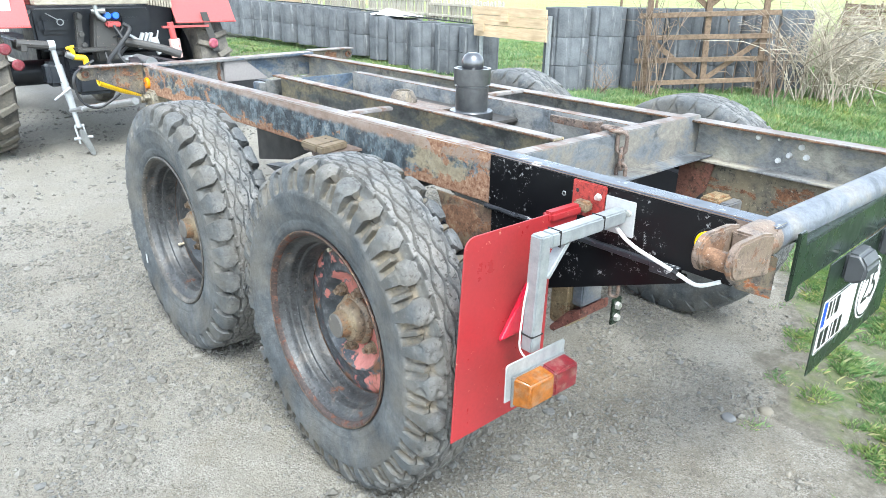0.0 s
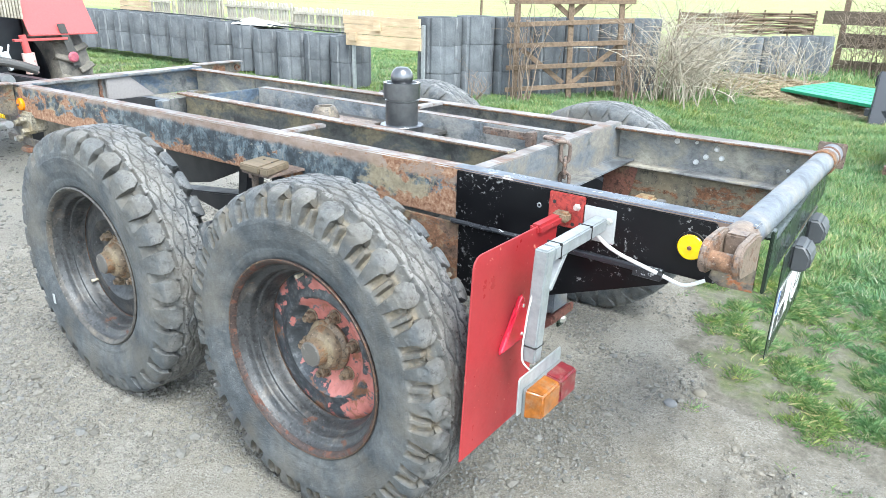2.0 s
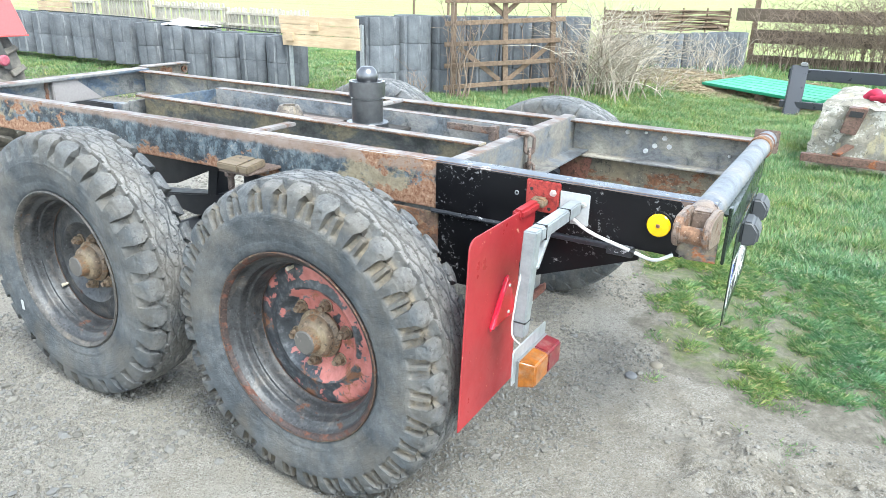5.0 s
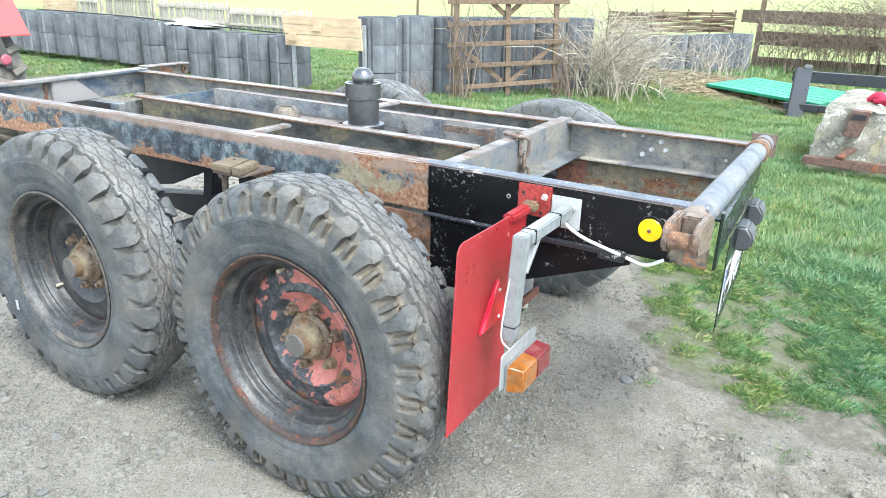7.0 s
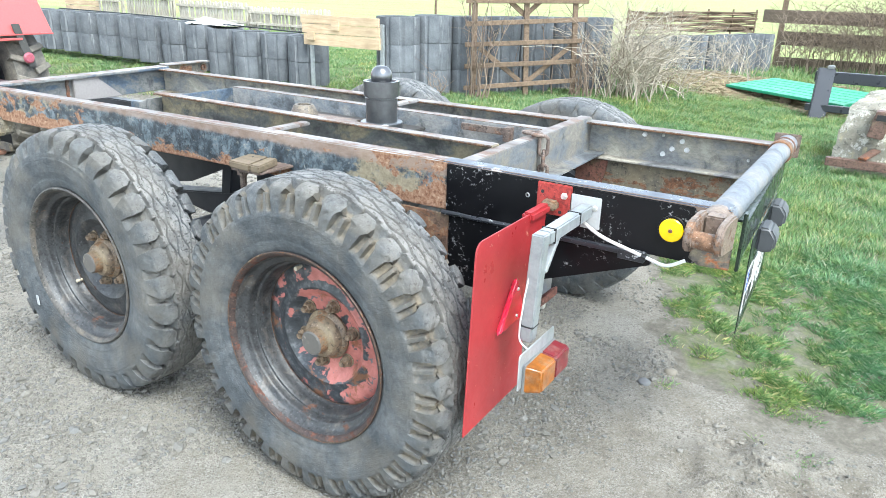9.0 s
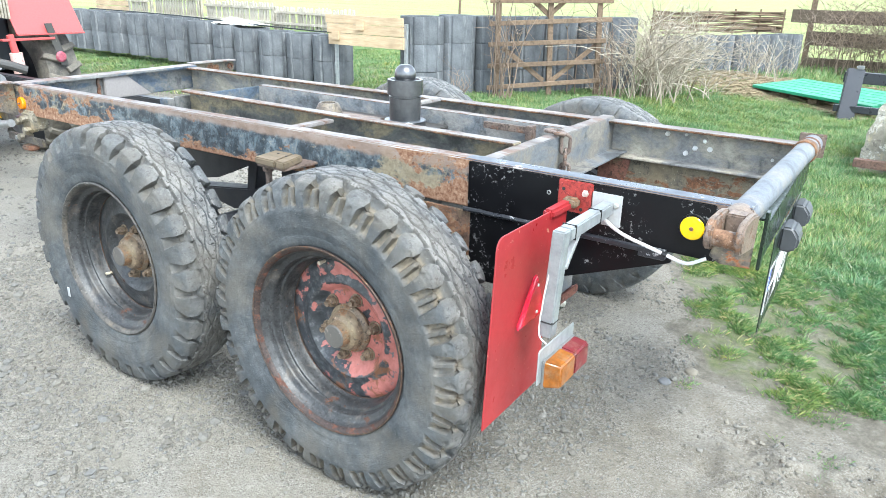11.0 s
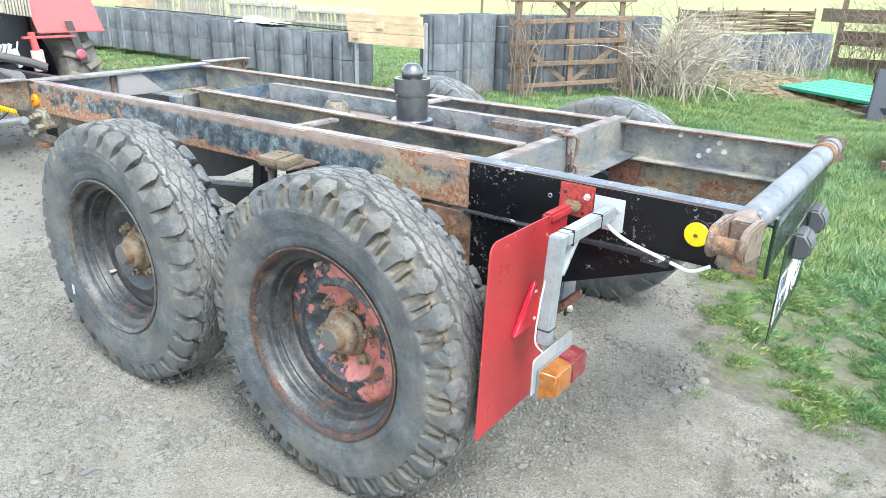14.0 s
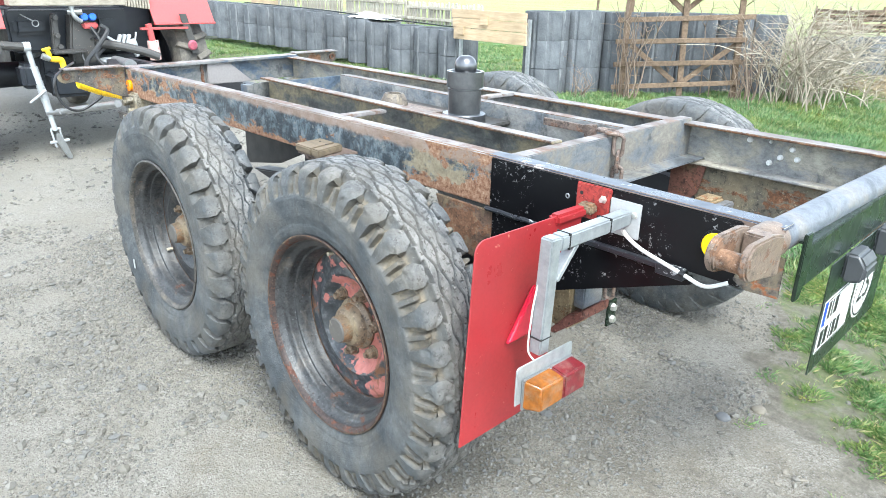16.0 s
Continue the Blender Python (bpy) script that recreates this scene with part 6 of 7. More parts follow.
# rear tyres with bar lugs
BAR_LUGS = []
for s in (1, -1):
    bm = B()
    pts = []
    for r in (0.60, 0.545):
        for a, h in ((-0.05, 0.02), (0.03, 0.0), (0.12, 0.13), (0.05, 0.15)):
            rr = r - (0.03 if h > 0.1 else 0)
            pts.append(bm.verts.new((rr * math.cos(a), rr * math.sin(a), s * h)))
    for f in ((0, 1, 2, 3), (0, 1, 5, 4), (1, 2, 6, 5), (2, 3, 7, 6), (3, 0, 4, 7)):
        bm.faces.new([pts[j] for j in f])
    bmesh.ops.recalc_face_normals(bm, faces=bm.faces[:])
    soften(bm, 0.006, 1)
    BAR_LUGS.append(mesh_of("lug", bm, MUDTYRE))
for yc in (1.30, -0.42):
    bm = B()
    half = [(0.36, 0.13), (0.42, 0.155), (0.50, 0.15), (0.55, 0.125), (0.565, 0.0)]
    m = Matrix.Translation((-4.62, yc, 0.595)) @ pose(0, 0, 0, 90, 0, 0)
    lathe(bm, half + [(r, -h) for r, h in half[-2::-1]], m, 56)
    bmesh.ops.recalc_face_normals(bm, faces=bm.faces[:])
    wh = part("rear_wheel", bm, MUDTYRE, tractor, "muddy bar-lug tractor tyre")
    bm = B()
    lathe(bm, [(0.365, 0.12), (0.355, 0.13), (0.34, 0.10), (0.33, 0.0), (0.2, 0.02), (0, 0.02)], m, 40)
    lathe(bm, [(0.365, -0.12), (0.355, -0.13), (0.34, -0.10), (0.33, 0.0)], m, 40)
    part("rim", bm, TDARK, wh)
    for i in range(44):
        lug = part("lug", BAR_LUGS[i % 2], None, wh)
        lug.matrix_basis = m @ Matrix.Rotation(2 * math.pi * (i // 2 + (0.25, -0.25)[i % 2]) / 22, 4, "Z")
# transmission housing and hitch
bm = B()
prism(bm, [(-0.05, 0.84), (-0.02, 0.80), (0.80, 0.80), (0.83, 0.84), (0.83, 1.09), (0.80, 1.125), (-0.03, 1.125), (-0.06, 1.09)], "x", -4.62, -4.22)
soften(bm, 0.02, 3)
body = part("gear_housing", bm, TDARK, tractor)
for y0, y1, z0, z1 in ((-0.02, 0.20, 0.93, 1.06), (0.55, 0.72, 0.95, 1.07)):
    bm = B()
    box(bm, -4.222, -4.16, y0, y1, z0, z1)
    soften(bm, 0.03, 4)
    part("cover", bm, TDARK, body)
bm = B()
box(bm, -4.7, -4.3, 0.12, 0.9, 0.50, 0.80)
soften(bm, 0.05, 3)
part("axle_housing", bm, TDARK, tractor)
bm = B()
rod(bm, (-4.7, -0.35, 0.595), (-4.7, 1.25, 0.595), 0.10, 20)
part("axle", bm, TDARK, tractor)
# Cab and hood stand out of view, added to shade the ground below.
bm = B()
prism(bm, [(-4.45, 1.55), (-4.5, 2.5), (-6.1, 2.5), (-6.2, 1.3), (-5.2, 1.3), (-4.9, 1.55)], "y", -0.25, 1.15)
soften(bm, 0.06, 3)
part("cab", bm, TRED, tractor)
bm = B()
prism(bm, [(-6.2, 1.0), (-6.2, 1.5), (-7.9, 1.4), (-7.95, 0.75)], "y", 0.15, 0.77)
soften(bm, 0.06, 3)
part("hood", bm, TRED, tractor)
bm = B()
box(bm, -6.6, -4.6, 0.22, 0.70, 0.5, 1.0)
soften(bm, 0.05)
part("engine_block", bm, TDARK, tractor)
for y in (-0.1, 1.05):
    bm = B()
    lathe(bm, [(0, -0.09), (0.36, -0.09), (0.40, -0.06), (0.41, 0), (0.40, 0.06), (0.36, 0.09), (0, 0.09)], Matrix.Translation((-6.7, y, 0.40)) @ pose(0, 0, 0, 90, 0, 0), 40)
    part("front_wheel", bm, MUDTYRE, tractor)
bm = B()
box(bm, -4.14, -4.0, -0.06, 0.74, 1.145, 1.21)
soften(bm, 0.006)
part("rear_board", bm, BEIGE, tractor, "grey weathered board across the tractor's rear")
for i in range(9):
    part("slat", boxed(-4.12, -4.06, 0.76 + i * 0.022, 0.776 + i * 0.022, 1.135 - 0.003 * i, 1.26, 0.003), BEIGE, tractor)
bm = B()
prism(bm, [(0.355, 1.09), (0.46, 1.09), (0.52, 0.80), (0.50, 0.72), (0.33, 0.72), (0.32, 0.85)], "x", -4.21, -4.08)
soften(bm, 0.015, 2)
part("hitch_bracket", bm, TGREY, tractor)
bm = B()
tube(bm, bend([(-4.05, 0.36, 1.25), (-4.04, 0.355, 1.12), (-4.03, 0.37, 1.06), (-4.03, 0.41, 1.03)]), 0.018, 10)
rod(bm, (-4.06, 0.33, 1.10), (-4.02, 0.42, 1.10), 0.022, 10)
part("top_link", bm, STEELG, tractor)
for y in (0.435, 0.495):
    bm = B()
    lathe(bm, [(0, 0.045), (0.024, 0.043), (0.028, 0.036), (0.028, 0.0)], Matrix.Translation((-4.07, y, 1.055)) @ pose(0, 0, 0, 0, 78, 0), 18)
    part("coupling_cap", bm, BLUE, tractor, "blue plastic hydraulic coupling cap")
bm = B()
box(bm, -4.10, -4.04, 0.42, 0.53, 0.975, 1.02)
soften(bm, 0.01)
part("valve_block", bm, TRED, tractor)
RUBH = painted("black_hose_rubber", (0.02, 0.021, 0.022), 0.5, None, 0, 0, 0.4)
for pts, r in (([(-4.02, 0.54, 1.0), (-3.96, 0.56, 0.96), (-3.9, 0.45, 0.85), (-3.8, 0.33, 0.76), (-3.7, 0.30, 0.72)], 0.016),
               ([(-4.03, 0.47, 0.99), (-3.95, 0.50, 0.88), (-3.85, 0.42, 0.80), (-3.75, 0.44, 0.72)], 0.011),
               ([(-2.3, -0.20, 0.93), (-2.02, -0.372, 0.90), (-2.0, -0.384, 0.814), (-2.0, -0.349, 0.747), (-2.0, -0.286, 0.727), (-2.0, -0.213, 0.762), (-1.985, -0.176, 0.792)], 0.0065)):
    bm = B()
    tube(bm, bend(pts), r, 8)
    part("hydraulic_hose", bm, RUBH, tractor)
bm = B()
rod(bm, (-4.02, -0.02, 0.865), (-4.02, 0.025, 0.865), 0.035, 14)
rod(bm, (-4.02, 0.005, 0.865), (-4.03, 0.03, 0.70), 0.019, 12)
rod(bm, (-4.03, 0.028, 0.72), (-4.04, 0.085, 0.36), 0.026, 14)
for i in range(9):
    p = Vector((-4.03, 0.028, 0.72)).lerp(Vector((-4.04, 0.085, 0.36)), 0.30 + 0.05 * i)
    rod(bm, p, p + Vector((-0.0003, 0.0016, -0.010)), 0.029, 12)
rod(bm, (-4.04, 0.08, 0.38), (-4.045, 0.10, 0.24), 0.018, 12)
rod(bm, (-4.0, -0.045, 0.47), (-4.0, 0.075, 0.55), 0.009, 8)
strut = part("lift_strut", bm, SILVER, tractor, "silver painted lift strut with a hook")
bm = B()
for s in (-0.03, 0.03):
    v = box(bm, -0.008, 0.008, s - 0.006, s + 0.006, -0.14, 0.0)
    turn(bm, v, Matrix.Translation((-4.045, 0.10, 0.25)) @ pose(0, 0, 0, 8, 0, 0))
box(bm, -4.055, -4.035, 0.068, 0.14, 0.245, 0.26)
rod(bm, (-4.045, 0.05, 0.15), (-4.045, 0.19, 0.155), 0.012, 8)
soften(bm, 0.002, 1, 60)
part("fork_end", bm, SILVER, strut)
bm = B()
prism(bm, [(0.10, 0.22), (0.125, 0.22), (0.165, 0.12), (0.19, 0.03), (0.185, 0.0), (0.165, 0.005), (0.125, 0.09), (0.095, 0.16)], "x", -4.065, -4.025)
soften(bm, 0.008, 2)
part("hook", bm, STEELG, strut)
bm = B()
v = box(bm, -4.3, -4.0, -0.20, -0.16, 0.83, 0.89)
rod(bm, (-4.03, -0.22, 0.89), (-4.02, -0.01, 0.865), 0.03, 10)
soften(bm, 0.003, 1, 60)
part("lower_link", bm, TGREY, tractor)
bm = B()
rod(bm, (-3.37, -0.10, 0.488), (-2.9, -0.10, 0.575), 0.013, 10)
rod(bm, (-3.12, -0.10, 0.534), (-3.02, -0.10, 0.553), 0.021, 10)
rod(bm, (-2.9, -0.10, 0.575), (-2.0, -0.10, 0.742), 0.019, 12)
part("steel_stay", bm, STEELG, tractor)
bm = B()
prism(bm, [(0.573, 0.918), (0.59, 0.925), (0.65, 0.885), (0.735, 0.855), (0.735, 0.83), (0.68, 0.80), (0.655, 0.80), (0.645, 0.855)], "x", -4.10, -4.07)
for yy in (0.665, 0.70, 0.735):
    v = box(bm, -4.10, -4.06, -0.011, 0.011, 0.0, 0.085)
    turn(bm, v, Matrix.Translation((0, yy, 0.845)) @ pose(0, 0, 0, -22, 0, 0))
prism(bm, [(0.74, 0.88), (0.80, 0.89), (0.815, 0.84), (0.82, 0.76), (0.795, 0.745), (0.775, 0.80), (0.745, 0.84)], "x", -4.085, -4.05)
rod(bm, (-4.06, 0.80, 0.88), (-4.06, 0.815, 0.94), 0.007, 8)
soften(bm, 0.004, 1, 60)
part("latch", bm, SILVER, tractor, "silver painted drawbar latch")
bm = B()
tube(bm, bend([(-4.15, 0.5, 0.86), (-4.0, 0.6, 0.855), (-3.9, 0.78, 0.81), (-3.85, 0.9, 0.76)]), 0.032, 10)
part("link_arm", bm, TGREY, tractor)
bm = B()
tube(bm, bend([(-3.75, 0.075, 0.80), (-3.75, 0.11, 0.795), (-3.75, 0.142, 0.79), (-3.75, 0.152, 0.76), (-3.74, 0.155, 0.70)]), 0.021, 12)
tube(bm, bend([(-3.75, 0.075, 0.805), (-3.745, 0.07, 0.84), (-3.745, 0.055, 0.865)]), 0.016, 10)
rod(bm, (-3.745, 0.03, 0.862), (-3.745, 0.085, 0.875), 0.011, 8)
cap = part("air_coupling", bm, YEL, tractor, "yellow air brake coupling")
bm = B()
rod(bm, (-3.75, 0.025, 0.825), (-3.75, 0.072, 0.803), 0.023, 12)
part("coupling_nut", bm, STEELG, cap)
# dark masses below and behind the hitch; the belly is added to block light
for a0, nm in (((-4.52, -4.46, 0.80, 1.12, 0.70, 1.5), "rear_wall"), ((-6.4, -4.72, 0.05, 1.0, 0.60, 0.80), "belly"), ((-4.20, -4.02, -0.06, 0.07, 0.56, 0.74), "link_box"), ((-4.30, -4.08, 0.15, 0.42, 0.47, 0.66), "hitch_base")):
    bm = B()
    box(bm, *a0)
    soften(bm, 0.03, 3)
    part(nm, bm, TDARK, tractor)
for pts, r in (([(-4.10, 0.62, 0.86), (-4.0, 0.50, 0.80), (-3.95, 0.46, 0.77)], 0.011), ([(-4.06, 0.39, 0.83), (-4.02, 0.38, 0.76), (-3.98, 0.40, 0.70)], 0.009), ([(-4.12, 0.53, 1.01), (-4.06, 0.54, 0.97), (-4.05, 0.51, 0.93), (-4.08, 0.47, 0.90)], 0.008)):
    bm = B()
    tube(bm, bend(pts), r, 8)
    part("hydraulic_hose", bm, RUBH, tractor)
bm = B()
tube(bm, [(-4.10, 0.11 + 0.022 * math.cos(a), 1.02 + 0.022 * math.sin(a)) for a in [i * math.pi / 8 for i in range(16)]], 0.004, 6, True)
rod(bm, (-4.10, 0.10, 1.035), (-4.11, 0.02, 1.085), 0.005, 6)
part("linch_pin", bm, STEELG, tractor)
for yy, zz in ((0.245, 1.06), (0.24, 0.93), (0.25, 0.85), (0.45, 0.99), (0.49, 0.985)):
    bm = B()
    rod(bm, (-4.16, yy, zz), (-4.07, yy, zz), 0.02, 6)
    part("bolt", bm, TGREY, tractor)
bm = B()
prism(bm, [(0.205, 0.82), (0.255, 0.82), (0.265, 1.085), (0.225, 1.085)], "x", -4.16, -4.10)
prism(bm, [(0.18, 0.80), (0.42, 0.80), (0.42, 0.826), (0.18, 0.83)], "x", -4.14, -4.02)
soften(bm, 0.008, 2)
part("side_bracket", bm, TGREY, tractor)
bm = B()
path = bend([(-2.70, -0.08, 0.768), (-2.71, -0.02, 0.742), (-2.73, 0.05, 0.711), (-2.76, 0.13, 0.676), (-2.80, 0.23, 0.634)], 10)
coil = []
for i, p in enumerate(path):
    for j in range(8):
        t = i * 8 + j
        q = path[min(i + 1, len(path) - 1)]
        c = p.lerp(q, j / 8)
        a = t * 2 * math.pi / 12
        cr = 0.028 * (1 - 0.75 * max(t / (8 * len(path)) - 0.55, 0) / 0.45)
        coil.append(c + Vector((cr * math.cos(a), 0, cr * math.sin(a))))
tube(bm, coil, 0.0048, 6)
part("coiled_air_hose", bm, YEL, trailer, "yellow coiled air brake hose")

# ---- dry stems and shrubs ----
def straw_mat(name, a, b):
    k = Mat(name, 0.85)
    c = k.ramp(k.sum("FRACT", k.sum("ADD", k.island(), k.chance()), 0.0), (0.0, a), (1.0, b))
    k.color(k.mix(0.4, c, k.ramp(k.noise(60, 4), (0.3, 0.5), (0.7, 1.0)), "MULTIPLY"))
    return k.m


STRAW = straw_mat("dry_straw_stems", (0.21, 0.170, 0.12), (0.50, 0.45, 0.36))
LITTER = straw_mat("straw_litter", (0.20, 0.155, 0.09), (0.40, 0.325, 0.21))
TWIG = straw_mat("brown_twigs", (0.12, 0.085, 0.065), (0.30, 0.23, 0.17))


def shrub(seed, foot, count, tall, lean, r, material, name, label, category, twigs=2, bias=(0, 0, 0)):
    g = random.Random(seed)
    bush = None
    for _ in range(count):
        bm = B()
        x, y = foot(g)
        z = lift(x, y) - 0.02
        if bush is None:
            bush = thing(name, (x, y, z), label, category)
        a = g.uniform(0, 2 * math.pi)
        h = tall * g.uniform(0.45, 1.1)
        d = Vector((math.cos(a), math.sin(a), 0)) * lean * g.uniform(0.2, 1.0) + Vector(bias)
        p = [Vector((x, y, z))]
        for i in range(1, 5):
            t = i / 4
            p.append(Vector((x, y, z)) + d * t ** 1.7 + Vector((g.uniform(-0.04, 0.04), g.uniform(-0.04, 0.04), h * t - h * 0.35 * lean * t ** 3)))
        rr = r * g.uniform(0.6, 1.3)
        tube(bm, bend(p, 2), rr, 4, False, rr * 0.3)
        for _ in range(twigs):
            i = g.randint(1, 3)
            q = p[i] + Vector((g.uniform(-0.3, 0.3), g.uniform(-0.3, 0.3), g.uniform(0.0, 0.3))) * (0.5 + lean)
            mid = p[i].lerp(q, 0.5) + Vector((g.uniform(-0.03, 0.03), g.uniform(-0.03, 0.03), 0.03))
            tube(bm, [p[i], mid, q], rr * 0.55, 3, False, rr * 0.2)
            e = mid + Vector((g.uniform(-0.2, 0.2), g.uniform(-0.2, 0.2), g.uniform(-0.05, 0.2))) * (0.4 + lean)
            tube(bm, [mid, mid.lerp(e, 0.6) + Vector((0, 0, 0.015)), e], rr * 0.35, 3, False, rr * 0.15)
        part("stem", bm, material, bush)


def spot(cx, cy, sx, sy):
    return lambda g: (cx + g.gauss(0, sx), cy + g.gauss(0, sy))


shrub(1, spot(-2.40, 5.40, 0.06, 0.05), 15, 1.6, 0.34, 0.008, TWIG, "climbing_shrub", "bare brown climbing shrub on the trellis", "shrub", 3)
shrub(2, spot(-1.52, 6.30, 0.09, 0.08), 26, 0.95, 0.30, 0.006, TWIG, "climbing_shrub", "bare reddish climbing shrub at the trellis foot", "shrub", 2)
shrub(3, spot(-1.18, 6.85, 0.16, 0.2), 60, 1.45, 1.25, 0.0085, STRAW, "bramble_bush", "pale dry bramble bush with arching stems", "bush", 3)
shrub(4, spot(-1.05, 7.7, 0.2, 0.35), 60, 1.1, 1.35, 0.0075, STRAW, "bramble_bush", "pale dry bramble bush with arching stems", "bush", 3)
shrub(5, spot(-2.74, 5.02, 0.05, 0.05), 14, 0.46, 0.13, 0.005, TWIG, "dry_grass_tuft", "thin dry brown stalks by the planter wall", "grass tuft", 1)
shrub(6, spot(-0.75, 11.2, 0.25, 0.5), 40, 0.8, 0.5, 0.007, STRAW, "bramble_bush", "dry bramble stems before the low wall", "bush", 3)
shrub(7, spot(0.4, 13.7, 0.5, 0.2), 70, 1.9, 1.0, 0.008, TWIG, "bare_hedge", "leafless brown hedge shrub before the board fence", "hedge", 8)
shrub(8, spot(2.2, 13.5, 0.6, 0.3), 140, 2.5, 1.1, 0.008, TWIG, "bare_hedge", "leafless brown hedge shrub before the board fence", "hedge", 10)
shrub(10, spot(-1.6, 8.6, 0.2, 0.5), 45, 1.25, 0.6, 0.007, STRAW, "bramble_bush", "pale dry bramble bush behind the trellis wall", "bush", 4)
shrub(11, spot(-2.3, 6.6, 0.5, 0.4), 26, 1.55, 0.7, 0.007, TWIG, "bare_hedge", "thin bare twigs behind the planter wall", "hedge", 4)


# ---- scattered small stuff ----
def scatter(name, base_v, base_f, place, size, spin, material, label, category, uneven=0.0):
    """Many small copies of one shape, joined: place (n, 3), size (n, 3), spin (n)."""
    n, m = len(place), len(base_v)
    v = base_v[None] * (1 + uneven * (rg.random((n, m, 1)) - 0.5)) * size[:, None, :]
    c, s = np.cos(spin)[:, None], np.sin(spin)[:, None]
    x = v[:, :, 0] * c - v[:, :, 1] * s
    y = v[:, :, 0] * s + v[:, :, 1] * c
    v = np.stack([x, y, v[:, :, 2]], 2) + place[:, None, :]
    f = (base_f[None] + (np.arange(n) * m)[:, None, None]).reshape(-1, base_f.shape[1])
    me = bpy.data.meshes.new(name)
    me.from_pydata(v.reshape(-1, 3), [], f)
    me.materials.append(material)
    return tagged(new(name, me), label, category, kind="stuff")


rg = np.random.default_rng(5)
ico = B()
bmesh.ops.create_icosphere(ico, subdivisions=1, radius=1.0)
ico.verts.ensure_lookup_table()
IV = np.array([v.co for v in ico.verts])
IF = np.array([[v.index for v in f.verts] for f in ico.faces])
ico.free()
IV = IV * (1 + 0.35 * (rg.random((len(IV), 1)) - 0.5))
k = Mat("pale_gravel_stones", 0.9)
c = k.ramp(k.island(), (0.0, (0.100, 0.095, 0.083)), (0.25, (0.145, 0.135, 0.114)), (0.5, (0.132, 0.132, 0.126)), (0.75, (0.165, 0.155, 0.131)), (0.95, (0.178, 0.169, 0.149)), (1.0, (0.200, 0.192, 0.173)))
k.color(k.mix(0.4, c, k.ramp(k.noise(150, 4), (0.3, 0.6), (0.7, 1.0)), "MULTIPLY"))
STONE = k.m
OV = np.array([(1, 0.1, 0.1), (-0.9, 0.2, -0.1), (0.1, 1, 0), (-0.1, -1.1, 0.1), (0.15, 0.2, 1), (0, 0, -1)], float)
OF = np.array([(0, 2, 4), (2, 1, 4), (1, 3, 4), (3, 0, 4), (2, 0, 5), (1, 2, 5), (3, 1, 5), (0, 3, 5)])


def stones(n, x0, x1, y0, y1, small, large, power, name, label):
    xs, ys = rg.uniform(x0, x1, n), rg.uniform(y0, y1, n)
    keep = [i for i in range(n) if 1.5 * noise.noise((xs[i] * 2.1, ys[i] * 2.1, 9)) + noise.noise((xs[i] * 6, ys[i] * 6, 5)) + rg.uniform(-0.45, 0.75) > 0 and rg.random() > 0.9 * grassy(xs[i], ys[i]) and rg.random() < step(y0, y0 + 0.45, ys[i]) and rg.random() < 0.10 + 0.9 * step(1.35, 0.45, xs[i] + 0.4 * noise.noise((xs[i] * 3, ys[i] * 3, 1)))]
    xs, ys = xs[keep], ys[keep]
    r = small + (large - small) * rg.random(len(xs)) ** power
    z = np.array([ground_z(a, b) for a, b in zip(xs, ys)])
    size = r[:, None] * np.stack([rg.uniform(0.7, 1.4, len(r)), rg.uniform(0.6, 1.1, len(r)), rg.uniform(0.5, 0.9, len(r))], 1)
    return scatter(name, *((OV, OF) if large < 0.01 else (IV, IF)), np.stack([xs, ys, z + (0.28 if large < 0.0182 else 0.1) * r], 1), size, rg.uniform(0, 6.28, len(r)), STONE, label, "gravel", 0.55)


stones(110000, -2.2, 2.0, -1.5, 1.7, 0.0025, 0.0085, 2.2, "gravel", "loose pale gravel on the yard")
stones(24000, -2.6, 1.7, -1.5, 1.6, 0.0045, 0.0099, 1.4, "gravel", "small angular gravel stones on the yard")
stones(9000, -2.6, 2.0, -1.5, 2.2, 0.007, 0.021, 2.6, "pebbles", "scattered larger pebbles on the yard")
stones(5000, -6.5, -2.0, -1.5, 3.0, 0.006, 0.02, 2.5, "gravel", "loose gravel round the tractor")
stones(120, -2.2, 0.9, -1.5, 0.3, 0.016, 0.026, 2.0, "pebbles", "half-buried blue-grey stones in the yard")
CLOD = woody("dry_mud", (0.15, 0.134, 0.107), (0.24, 0.22, 0.183), (9, 9, 9), 0.95, 0.0)
n = 420
xs, ys = rg.uniform(1.2, 2.4, n), rg.normal(0.42, 0.07, n)
keep = [i for i in range(n) if noise.noise((xs[i] * 4, ys[i] * 6, 2)) > -0.1 + rg.random() * 0.4]
xs, ys = xs[keep], ys[keep]
r = 0.003 + 0.010 * rg.random(len(xs)) ** 2.5
scatter("clods", IV, IF, np.stack([xs, ys, np.array([ground_z(a, b) for a, b in zip(xs, ys)]) + 0.1 * r], 1), r[:, None] * np.stack([rg.uniform(0.8, 1.6, len(r)), rg.uniform(0.6, 1.1, len(r)), rg.uniform(0.4, 0.7, len(r))], 1),
        rg.uniform(0, 6.28, len(r)), CLOD, "broken clods of dry mud at the grass edge", "clods", 0.6)

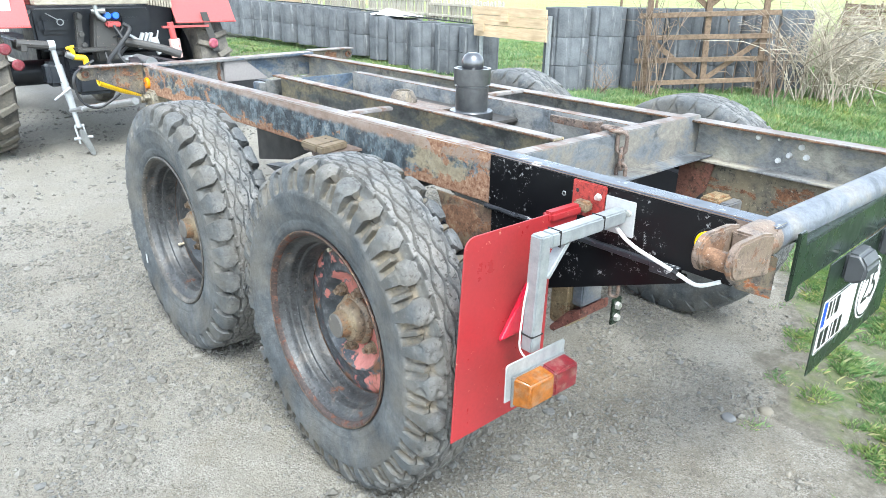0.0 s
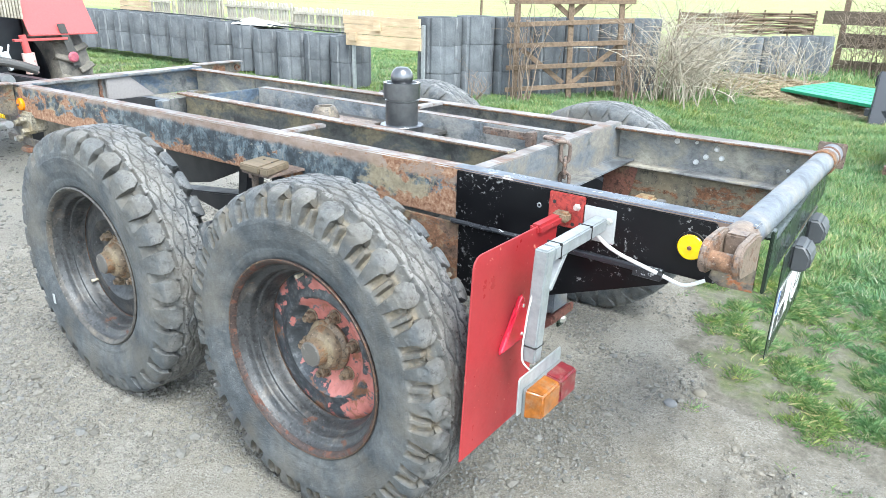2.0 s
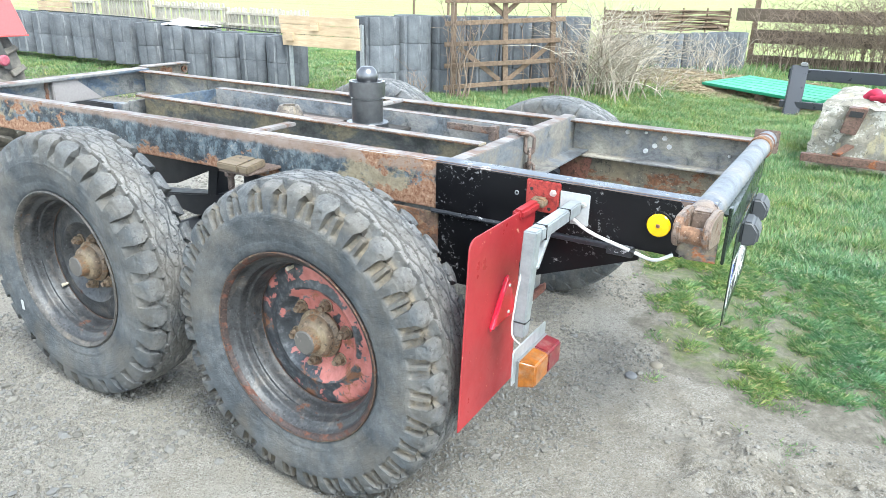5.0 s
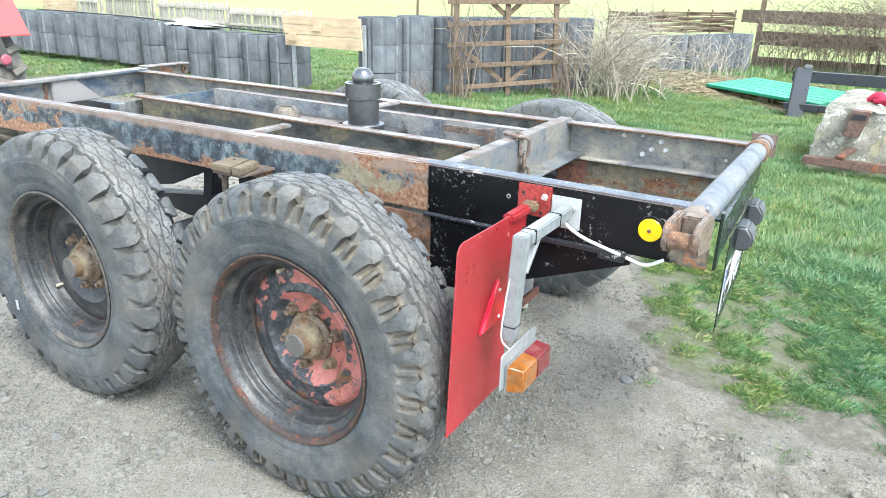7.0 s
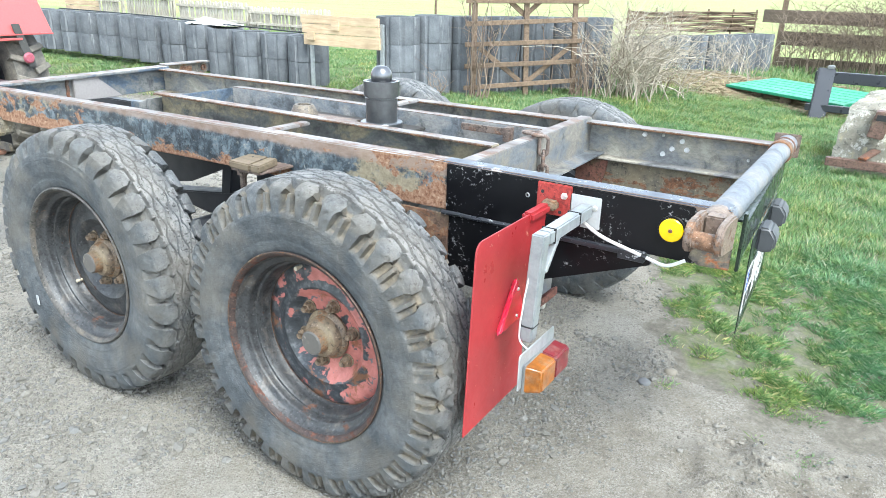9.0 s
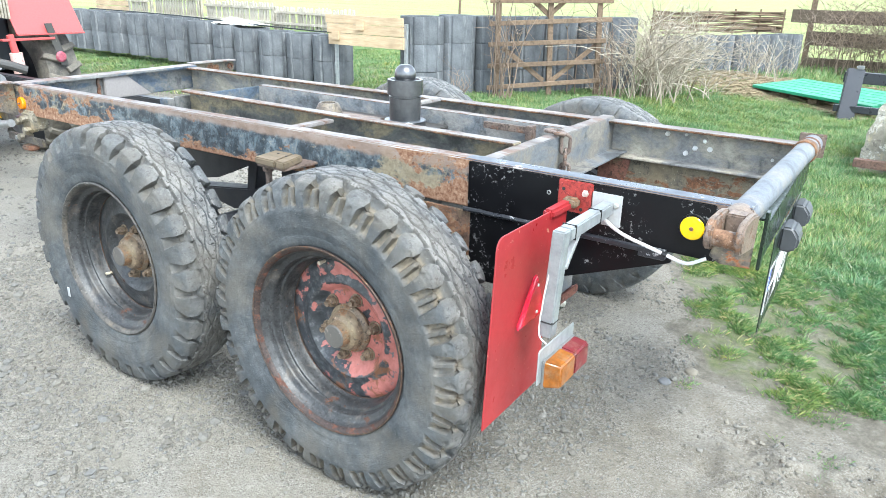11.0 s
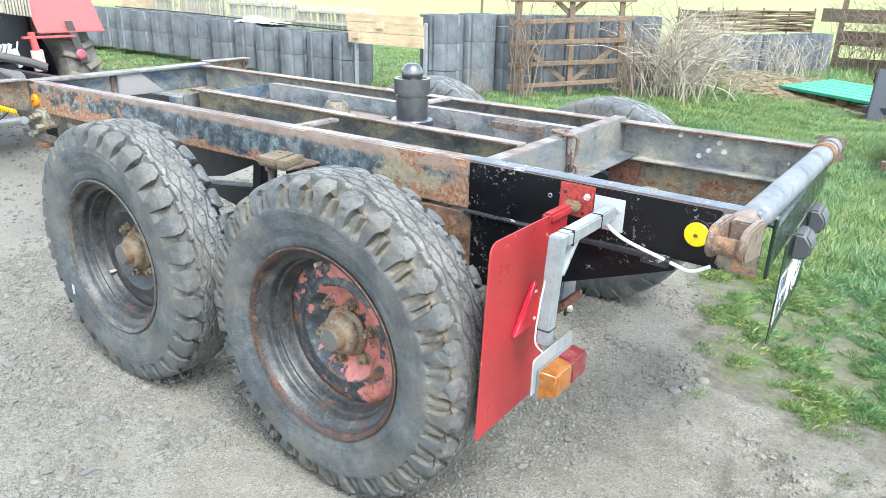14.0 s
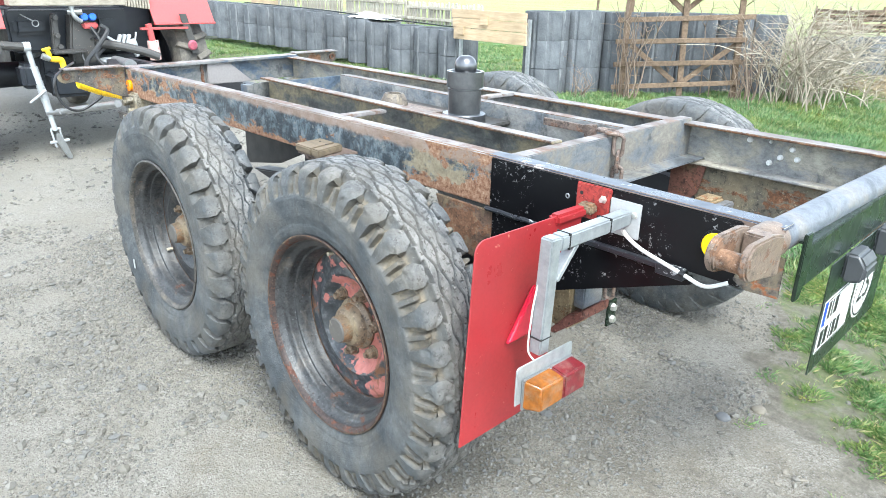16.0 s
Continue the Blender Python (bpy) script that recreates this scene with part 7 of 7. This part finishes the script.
for x, y, r, lab in ((1.066, 0.722, 0.021, "smooth grey stone lying at the grass edge"), (1.128, 0.868, 0.022, "pale tan stone lying among grass tufts")):
    bm = B()
    bmesh.ops.create_icosphere(bm, subdivisions=3, radius=r)
    for q in bm.verts:
        q.co += noise.noise_vector(q.co * 40 + Vector((x, y, 0)) * 9) * 0.005
        q.co = Vector((x + q.co.x * 1.15, y + q.co.y, ground_z(x, y) + r * 0.12 + q.co.z * 0.7))
    solid("stone", bm, woody("pale_stone" if x > 1.1 else "blue_grey_stone", (0.16, 0.142, 0.11) if x > 1.1 else (0.15, 0.153, 0.155), (0.24, 0.215, 0.17) if x > 1.1 else (0.23, 0.233, 0.235), (5, 5, 5)), lab, "stone", smooth=80)

k = Mat("grass_blades", 0.6)
c = k.ramp(k.island(), (0.0, (0.080, 0.150, 0.056)), (0.45, (0.140, 0.235, 0.090)), (0.78, (0.210, 0.295, 0.130)), (0.90, (0.31, 0.32, 0.19)), (1.0, (0.38, 0.34, 0.21)))
patch = k.ramp(k.noise(1.5, 5, 0.65), (0.35, (0.92, 1.05, 1.08)), (0.5, (1.04, 1.06, 0.97)), (0.65, (1.24, 1.13, 0.84)))
clump = k.ramp(k.noise(13, 4, 0.6), (0.36, (0.78, 0.90, 0.90)), (0.5, (1.0, 1.0, 1.0)), (0.66, (1.20, 1.10, 0.86)))
deep = k.ramp(k.sum("MULTIPLY", k.sum("ADD", k.axis(0), k.noise(1.1, 4, 0.6)), 0.25), (0.46, (1.0, 1.0, 1.0)), (0.66, (0.80, 0.92, 1.12)))
c = k.mix(1.0, k.mix(1.0, k.mix(1.0, c, patch, "MULTIPLY"), clump, "MULTIPLY"), deep, "MULTIPLY")
k.color(c)
through_leaf = k.t.nodes.new("ShaderNodeBsdfTranslucent")
k.put(through_leaf.inputs["Color"], c)
both = k.t.nodes.new("ShaderNodeMixShader")
both.inputs[0].default_value = 0.38
k.t.links.new(k.b.outputs[0], both.inputs[1])
k.t.links.new(through_leaf.outputs[0], both.inputs[2])
k.t.links.new(both.outputs[0], k.t.nodes["Material Output"].inputs["Surface"])
BLADE = k.m


def grass(n, x0, x1, y0, y1, low, tall, wide, blades, spread_r, name, label, edge=0.30, bent=True):
    """Tufts of bent blades: n tuft places are tried, and kept where the turf is thick."""
    xs, ys = rg.uniform(x0, x1, n), rg.uniform(y0, y1, n)
    dice = rg.random(n)
    px, py, ph, pn = [], [], [], []
    for x, y, q in zip(xs, ys, dice):
        inner = step(0.05, 0.70, y - edge_y(x))
        patchy = noise.noise((x * 3.6, y * 3.6, 4)) * 0.8 + noise.noise((x * 12, y * 12, 6)) * 0.85
        v = grassy(x, y) * (edge - 0.08 + (0.50 + 0.25 * step(2.0, 3.0, y)) * inner + (1.5 - 0.75 * inner) * patchy) - 1.3 * strawy(x, y)
        dens = max(step(1.30, 2.30, x + 0.32 * patchy), step(1.7, 2.6, y + 0.3 * patchy))
        v = v * (0.30 + 0.70 * dens) + (1 - dens) * 0.36 * patchy * step(-0.35, -0.05, y - edge_y(x))
        if v > 0.12 + 0.75 * q:
            px.append(x)
            py.append(y)
            ph.append((0.62 + 0.36 * inner + 0.22 * patchy) * (0.85 + 0.35 * q))
            pn.append(int(blades * (0.5 + 0.5 * inner + 0.5 * q)))
    pn = np.array(pn)
    own = np.repeat(np.arange(len(px)), pn)
    m = len(own)
    ang, out = rg.uniform(0, 6.283, m), rg.random(m) ** 0.7
    bx = np.array(px)[own] + spread_r * out * np.cos(ang)
    by = np.array(py)[own] + spread_r * out * np.sin(ang)
    bz = np.array([ground_z(a, b) for a, b in zip(px, py)])[own] - 0.004
    hh = (low + (tall - low) * rg.random(m)) * np.clip(np.array(ph)[own], 0.35, 1.5)
    face = ang + rg.normal(0, 0.7, m)
    lean = hh * (0.35 + 1.1 * out) * rg.uniform(0.4, 1.4, m)
    wd = wide * rg.uniform(0.6, 1.3, m)
    ca, sa = np.cos(face), np.sin(face)
    shape = ((-1, 0, 0), (1, 0, 0), (0.8, 0.38, 0.66), (-0.3, 1.0, 0.95)) if bent else ((-1, 0, 0), (1, 0, 0), (0, 1.0, 1.0))
    tris = np.array([(0, 1, 2), (0, 2, 3)] if bent else [(0, 1, 2)])
    pts = [np.stack([bx + ca * lean * along - sa * wd * 0.5 * side, by + sa * lean * along + ca * wd * 0.5 * side, bz + hh * up], 1) for side, along, up in shape]
    v = np.stack(pts, 1).reshape(-1, 3)
    f = (tris[None] + (np.arange(m) * len(shape))[:, None, None]).reshape(-1, 3)
    me = bpy.data.meshes.new(name)
    me.from_pydata(v, [], f)
    me.materials.append(BLADE)
    return tagged(new(name, me), label, "grass", kind="stuff")


grass(17000, 0.75, 3.0, 0.30, 2.6, 0.008, 0.034, 0.0026, 36, 0.034, "grass", "short patchy green grass in tufts")
grass(15500, -3.0, 4.2, 2.2, 9.2, 0.02, 0.062, 0.0085, 27, 0.10, "grass", "green meadow grass", 0.85, False)
grass(2600, 3.0, 6.0, 0.2, 2.6, 0.02, 0.06, 0.008, 22, 0.07, "grass", "short green grass beside the yard", 0.30, False)
grass(4200, -11.0, -3.0, 2.8, 9.0, 0.02, 0.055, 0.011, 22, 0.12, "grass", "green grass along the garden wall", 0.6, False)
grass(1800, -6.0, 8.0, 9.2, 16.0, 0.06, 0.14, 0.02, 18, 0.2, "grass", "green meadow grass", 0.6, False)
n = 60000
xs, ys = rg.uniform(-2.2, 1.5, n), rg.uniform(7.6, 11.8, n)
keep = [i for i in range(n) if strawy(xs[i], ys[i]) > 0.15 + 0.7 * rg.random()]
xs, ys, n = xs[keep], ys[keep], len(keep)
st = np.stack([xs, ys, np.array([ground_z(a, b) for a, b in zip(xs, ys)]) + rg.uniform(0.005, 0.035, n)], 1)
scatter("straw_litter", np.array([(-0.5, -0.5, 0), (0.5, -0.5, 0), (0.5, 0.5, 0.3), (-0.5, 0.5, 0.1)]), np.array([(0, 1, 2), (0, 2, 3)]), st,
        np.stack([rg.uniform(0.04, 0.13, n), np.full(n, 0.0032), rg.uniform(0.0, 0.04, n)], 1), rg.uniform(0, 6.28, n), LITTER, "dry straw litter before the low wall", "straw")
